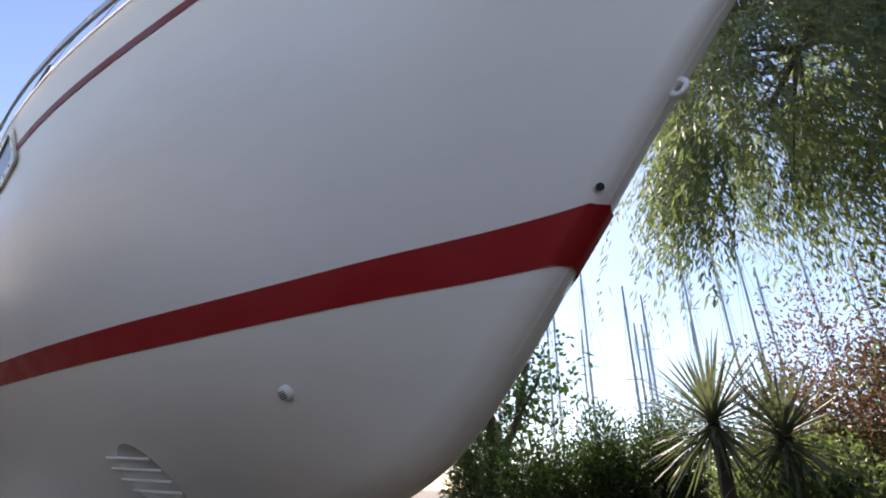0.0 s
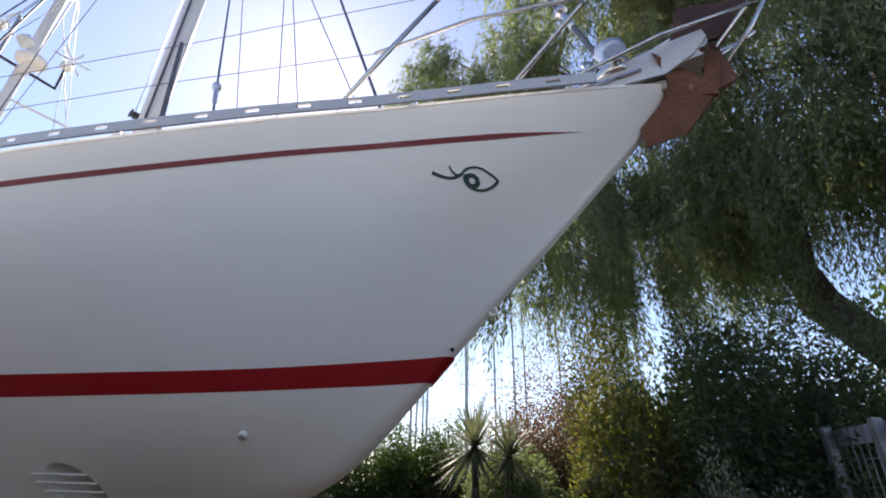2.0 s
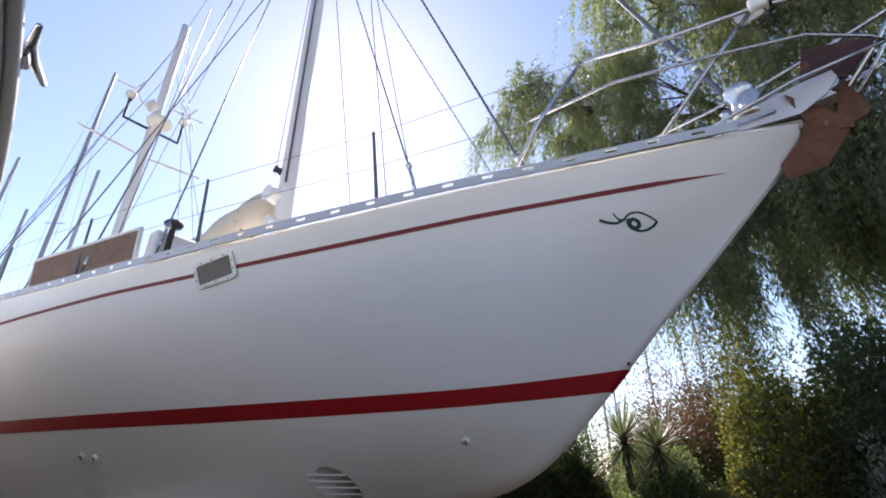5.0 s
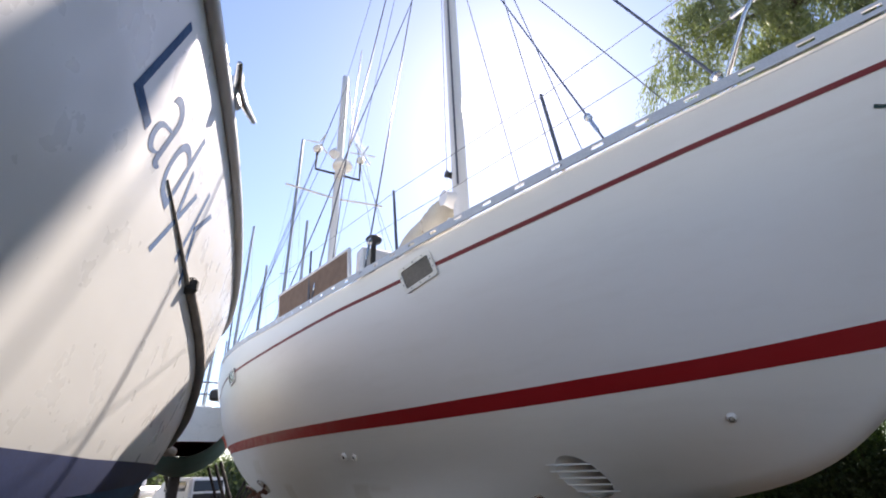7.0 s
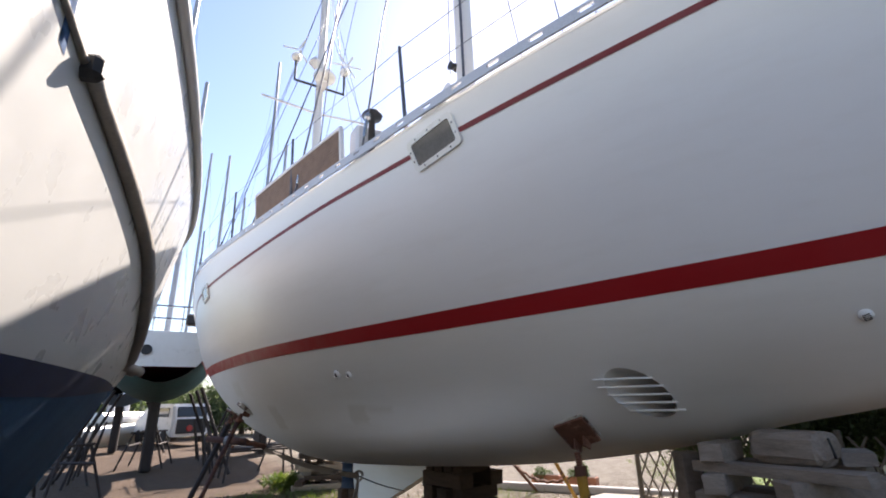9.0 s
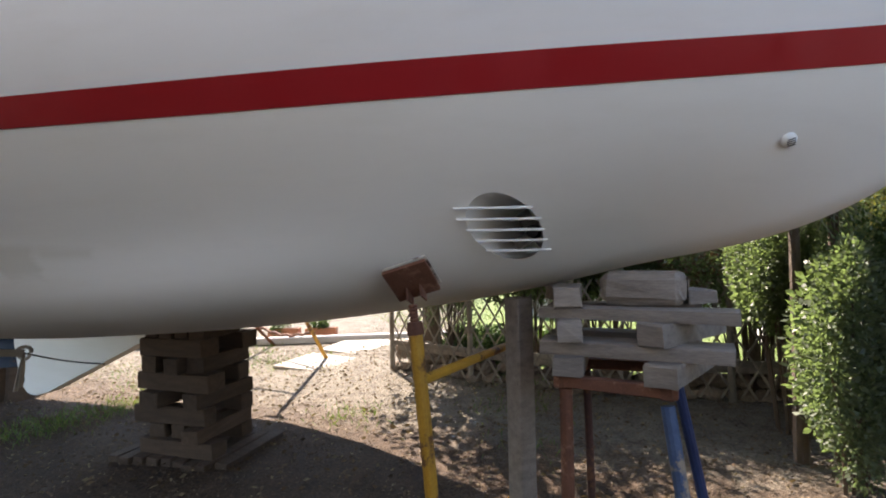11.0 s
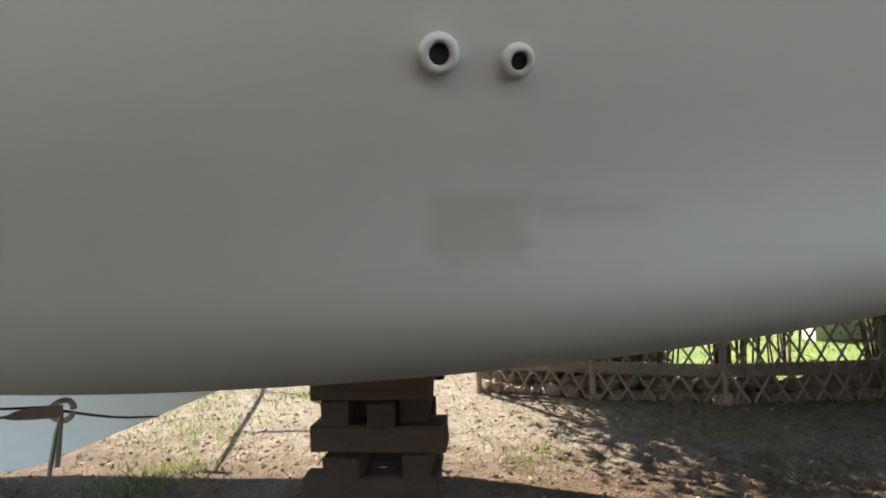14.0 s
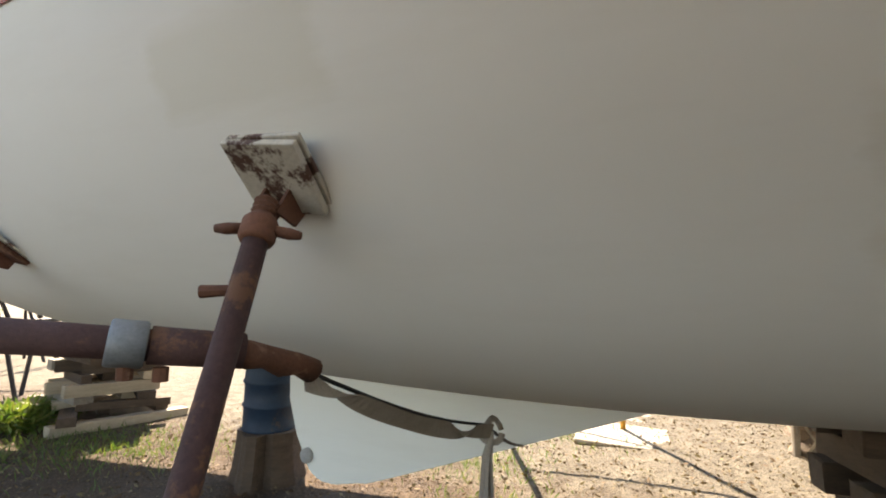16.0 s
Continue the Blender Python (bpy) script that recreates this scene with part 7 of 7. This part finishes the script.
def yard_yacht(x, y, rz, label, bottom, stripe):
    """A smaller yacht on stands across the yard, stern to the camera."""
    t = thing("yard_yacht", label, "yacht", pose(x, y, 0, 0, 0, rz))
    S, low, deck = np.linspace(0, 9, 28), 1.84, 3.4
    def b(s, f):
        e = 1.5 * np.sin(np.clip(0.62 + s / 9 * 2.51, 0, 3.13)) ** 0.65
        return e * (1 - (1 - f) ** 2.2 * 0.98) ** 0.6
    for name, f0, f1, mat in (("topside_shell", 0.42, 1.0, WHITE), ("bottom", 0.0, 0.40, bottom), ("boot_stripe", 0.395, 0.425, stripe)):
        V, F = [], []
        n = 8
        for s in S:
            k = low + 0.6 * (abs(s - 4) / 5) ** 2
            for q in np.concatenate([np.linspace(f1, f0, n), np.linspace(f0, f1, n)]):
                sg = 1 if len(V) % (2 * n) < n else -1
                V.append((s, sg * float(b(s, q)), k + q * (deck - k)))
        m = 2 * n
        for i in range(len(S) - 1):
            for j in range(m - 1):
                F.append((i * m + j, i * m + j + 1, (i + 1) * m + j + 1, (i + 1) * m + j))
        me = arrays(name, V, F, mat, t, True)
    edge = [float(q) for q in np.linspace(0.3, 1.0, 8)]
    keel0 = low + 0.6 * (4 / 5) ** 2
    half = [(float(b(0.0, q)), keel0 + q * (deck - keel0)) for q in edge]
    part("transom", slab(bmesh.new(), [(-y0, z0) for y0, z0 in half] + half[::-1], 0.05, Matrix(((0, 0, 1, -0.03), (1, 0, 0, 0), (0, 1, 0, 0), (0, 0, 0, 1)))), WHITE, t)
    part("name_plate", lathe(bmesh.new(), [(0.12, 0), (0.12, 0.02)], Matrix.Translation((-0.06, 0.35, 2.95)) @ Matrix.Rotation(-1.57, 4, "Y"), 14), DARK, t, "dark round badge")
    part("deck", box(bmesh.new(), 8.4, 1.9, 0.06, Matrix.Translation((4.4, 0, 3.36))), WHITE, t)
    part("cabin", box(bmesh.new(), 3.2, 1.5, 0.5, Matrix.Translation((4.6, 0, 3.6)), 0.12), WHITE, t)
    part("mast", cyl(bmesh.new(), (5, 0, 3), (5, 0, 14), 0.09, 0.07, 10), FARSPAR, t)
    for z in (3.7, 4.0):
        part("pushpit_rail", tube(bmesh.new(), [(1.6, -1.15, z), (0.2, -0.95, z), (-0.1, -0.5, z), (-0.1, 0.5, z), (0.2, 0.95, z), (1.6, 1.15, z)], 0.022, 6), STEEL, t)
    for y0 in (-0.9, -0.3, 0.3, 0.9):
        part("pushpit_post", cyl(bmesh.new(), (0.0 if abs(y0) < 0.5 else 0.25, y0, 3.36), (0.0 if abs(y0) < 0.5 else 0.25, y0, 4.01), 0.02, seg=6), STEEL, t)
    part("liferaft", box(bmesh.new(), 0.3, 0.45, 0.28, Matrix.Translation((0.0, -0.6, 3.7)), 0.05), DARK, t)
    part("keel", box(bmesh.new(), 1.8, 0.3, 1.95, Matrix.Translation((4.8, 0, 0.9)), 0.05), YARDSTEEL, t, "dark ballast keel")
    for s in (1.2, 3.0, 6.0):
        for sd in (-1, 1):
            st = part("stand", cyl(bmesh.new(), (s, sd * 1.9, 0), (s, sd * 1.0, 2.15), 0.045, seg=8), YARDSTEEL, t, "blackened tripod stand")
            part("strut", cyl(bmesh.new(), (s + 0.5, sd * 1.5, 0), (s, sd * 1.25, 1.3), 0.03, seg=6), YARDSTEEL, st)
            part("strut", cyl(bmesh.new(), (s - 0.5, sd * 1.5, 0), (s, sd * 1.25, 1.3), 0.03, seg=6), YARDSTEEL, st)
    return t


yard_yacht(-10.4, 9.3, 131, "white yacht with teal bottom and red stripe on dark steel stands", TEAL, RED)
yard_yacht(-17.5, 15.5, 132, "distant white yacht standing ashore on props", NAVY, NAVYLINE)
# this yacht is an addition: its shadow darkens the ground past the stern
yard_yacht(-9.9, 14.2, 128, "white yacht on dark steel stands, added to shade the far yard", NAVY, RED)
for _k, (_a, _d, _h) in enumerate(((123.0, 22.0, 18.8), (133.8, 15.0, 15.5), (134.8, 15.5, 14.3), (127.5, 26, 15), (129.5, 30, 17), (125.3, 28, 13.5), (131, 34, 16))):
    _d *= 2.3
    _x, _y = -1.4 + _d * math.cos(radians(_a)), -1.22 + _d * math.sin(radians(_a))
    far_mast(_x, _y, 1.6 + 2.3 * (_h - 1.6), 0.22, 0, 400 + _k)


def van():
    t = thing("van", "white van with an open dark tailgate and a red lamp", "van", pose(-21.5, 23.5, 0, 0, 0, 152))
    bm = bmesh.new()
    slab(bm, [(-2.3, 0.35), (-2.35, 1.1), (-2.2, 1.95), (1.0, 2.0), (1.9, 1.2), (2.6, 1.05), (2.7, 0.4)], 1.9, Matrix(((1, 0, 0, 0), (0, 0, 1, -0.95), (0, 1, 0, 0), (0, 0, 0, 1))))
    bmesh.ops.bevel(bm, geom=bm.edges[:], offset=0.1, segments=2, affect="EDGES")
    part("body", bm, VANWHITE, t, "white bodywork")
    part("tailgate", box(bmesh.new(), 0.04, 1.5, 0.7, Matrix.Translation((-2.36, 0, 0.85)), 0.03), DARK, t)
    part("rear_window", box(bmesh.new(), 0.04, 1.5, 0.5, Matrix.Translation((-2.28, 0, 1.55)) @ Matrix.Rotation(0.16, 4, "Y"), 0.03), GLASSDARK, t)
    for y in (-0.955, 0.955):
        part("side_window", box(bmesh.new(), 2.6, 0.02, 0.45, Matrix.Translation((-0.5, y, 1.55)), 0.03), GLASSDARK, t)
    part("tail_lamp", lathe(bmesh.new(), [(0.16, 0), (0.14, 0.05)], Matrix.Translation((-2.38, 0.1, 0.75)) @ Matrix.Rotation(-1.57, 4, "Y"), 14), REDLAMP, t, "red round lamp")
    for x in (-1.5, 1.7):
        for y in (-0.9, 0.9):
            part("wheel", cyl(bmesh.new(), (x, y - 0.1, 0.33), (x, y + 0.1, 0.33), 0.33, seg=18), DARK, t)


van()


for _k, (_a, _d) in enumerate(((118, 38), (122, 41), (126, 38), (130, 42), (134, 39), (138, 41))):
    shrub("hedge", "tall dark hedge along the far edge of the yard", (-1.8 + _d * math.cos(radians(_a)), -0.6 + _d * math.sin(radians(_a))), (3.2, 2.0, 3.6), 2500, DARKLEAF, (0.22, 0.12), 120 + _k, "hedge", lumps=12, low=0.15)


def trestles_far():
    for k, (x, y) in enumerate(((-11.8, 8.2), (-9.2, 11.8), (-13.6, 9.6), (-14.5, 14), (-8.9, 13.4))):
        t = thing("cradle", "blackened steel boat cradle standing empty in the yard", "cradle", pose(x, y, -0.13, 0, 0, 40 * k), "empty cradles in the yard")
        for sx in (-0.7, 0.7):
            for sy in (-0.5, 0.5):
                part("leg", cyl(bmesh.new(), (sx * 1.2, sy * 1.3, 0), (sx, sy * 0.6, 1.1), 0.03, seg=7), YARDSTEEL, t)
            part("bar", cyl(bmesh.new(), (sx, -0.4, 1.08), (sx, 0.4, 1.08), 0.03, seg=7), YARDSTEEL, t)
        for sy in (-0.4, 0.4):
            part("bar", cyl(bmesh.new(), (-0.8, sy, 0.7), (0.8, sy, 0.7), 0.03, seg=7), YARDSTEEL, t)


trestles_far()


# ---- litter, pebbles and tufts on the ground ----
def scatter():
    rng = np.random.default_rng(77)
    n = 30000
    xy = np.stack([rng.uniform(-8, 3, n), rng.uniform(1.5, 11, n)], 1)
    z = ground_z(xy[:, 0], xy[:, 1]) + 0.016
    P = np.column_stack([xy, z])
    ob = leaf_cloud("leaf_litter", P, np.column_stack([rng.normal(size=(n, 2)), rng.uniform(0, 0.35, n)]), 0.024, 0.012, LITTER, None, rng)
    tagged(ob, "scattered dry leaves and chips on the earth", "leaf litter", kind="stuff")
    n = 5000
    xy = np.stack([rng.uniform(-8, 1.5, n), rng.uniform(2.5, 9.5, n)], 1) + rng.normal(scale=0.15, size=(n, 2))
    ob = leaf_cloud("fallen_leaves", np.column_stack([xy, ground_z(xy[:, 0], xy[:, 1]) + 0.02]), np.column_stack([rng.normal(size=(n, 2)), rng.uniform(-0.1, 0.5, n)]), 0.05, 0.022, LITTER, None, rng)
    tagged(ob, "larger curled dry leaves lying on the earth", "fallen leaves", kind="stuff")
    n = 4500
    xy = np.stack([rng.uniform(-8, 3, n), rng.uniform(1.5, 10, n)], 1)
    r = rng.uniform(0.003, 0.011, n) ** 1.0
    z = ground_z(xy[:, 0], xy[:, 1]) + r * 0.3
    c = np.column_stack([xy, z])
    octa = np.array([(1, 0, 0), (0, 1, 0), (-1, 0, 0), (0, -1, 0), (0, 0, 0.8), (0, 0, -0.8)])
    V = c[:, None] + octa[None] * r[:, None, None] * rng.uniform(0.6, 1.4, (n, 6, 1))
    f = np.array([(0, 1, 4), (1, 2, 4), (2, 3, 4), (3, 0, 4), (1, 0, 5), (2, 1, 5), (3, 2, 5), (0, 3, 5)])
    ob = arrays("pebbles", V.reshape(-1, 3), (f[None] + 6 * np.arange(n)[:, None, None]).reshape(-1, 3), PEBBLE)
    tagged(ob, "small pale pebbles in the earth", "pebbles", kind="stuff")
    # grass tufts
    centres = [(-4.2, 6.2, 0.5, 500), (-3.6, 6.6, 0.5, 400), (-6.9, 9.4, 0.9, 900), (-1.9, 8.2, 0.8, 250), (-3.2, 7.6, 0.7, 350), (-6.0, 9.0, 0.8, 500), (-1.4, 4.9, 0.35, 120), (0.2, 4.5, 0.5, 160), (-7.6, 8.6, 0.8, 500), (-3.4, 8.8, 0.9, 400), (-2.6, 9.6, 0.8, 300), (-0.2, 3.6, 0.4, 60)]
    P, D = [], []
    for x, y, r, m in centres:
        q = rng.normal(size=(m, 2)) * r * 0.5
        P.append(np.column_stack([x + q[:, 0], y + q[:, 1], ground_z(x + q[:, 0], y + q[:, 1])])), D.append(np.column_stack([rng.normal(size=(m, 2)) * 0.5, np.ones(m)]))
    P, D = np.concatenate(P), np.concatenate(D)
    ob = leaf_cloud("grass_tufts", P, D, 0.10, 0.008, GRASS, None, rng, 0.1)
    tagged(ob, "thin tufts of grass and weeds in the yard", "grass", kind="stuff")
    n = 14000
    xy = np.stack([rng.uniform(0.3, 9, n), rng.uniform(4.5, 13, n)], 1)
    ob = leaf_cloud("lawn_grass", np.column_stack([xy, np.full(n, 0.12)]), np.column_stack([rng.normal(size=(n, 2)) * 0.5, np.ones(n)]), 0.06, 0.012, GRASS, None, rng, 0.1)
    tagged(ob, "short green lawn grass", "grass", kind="stuff")


scatter()
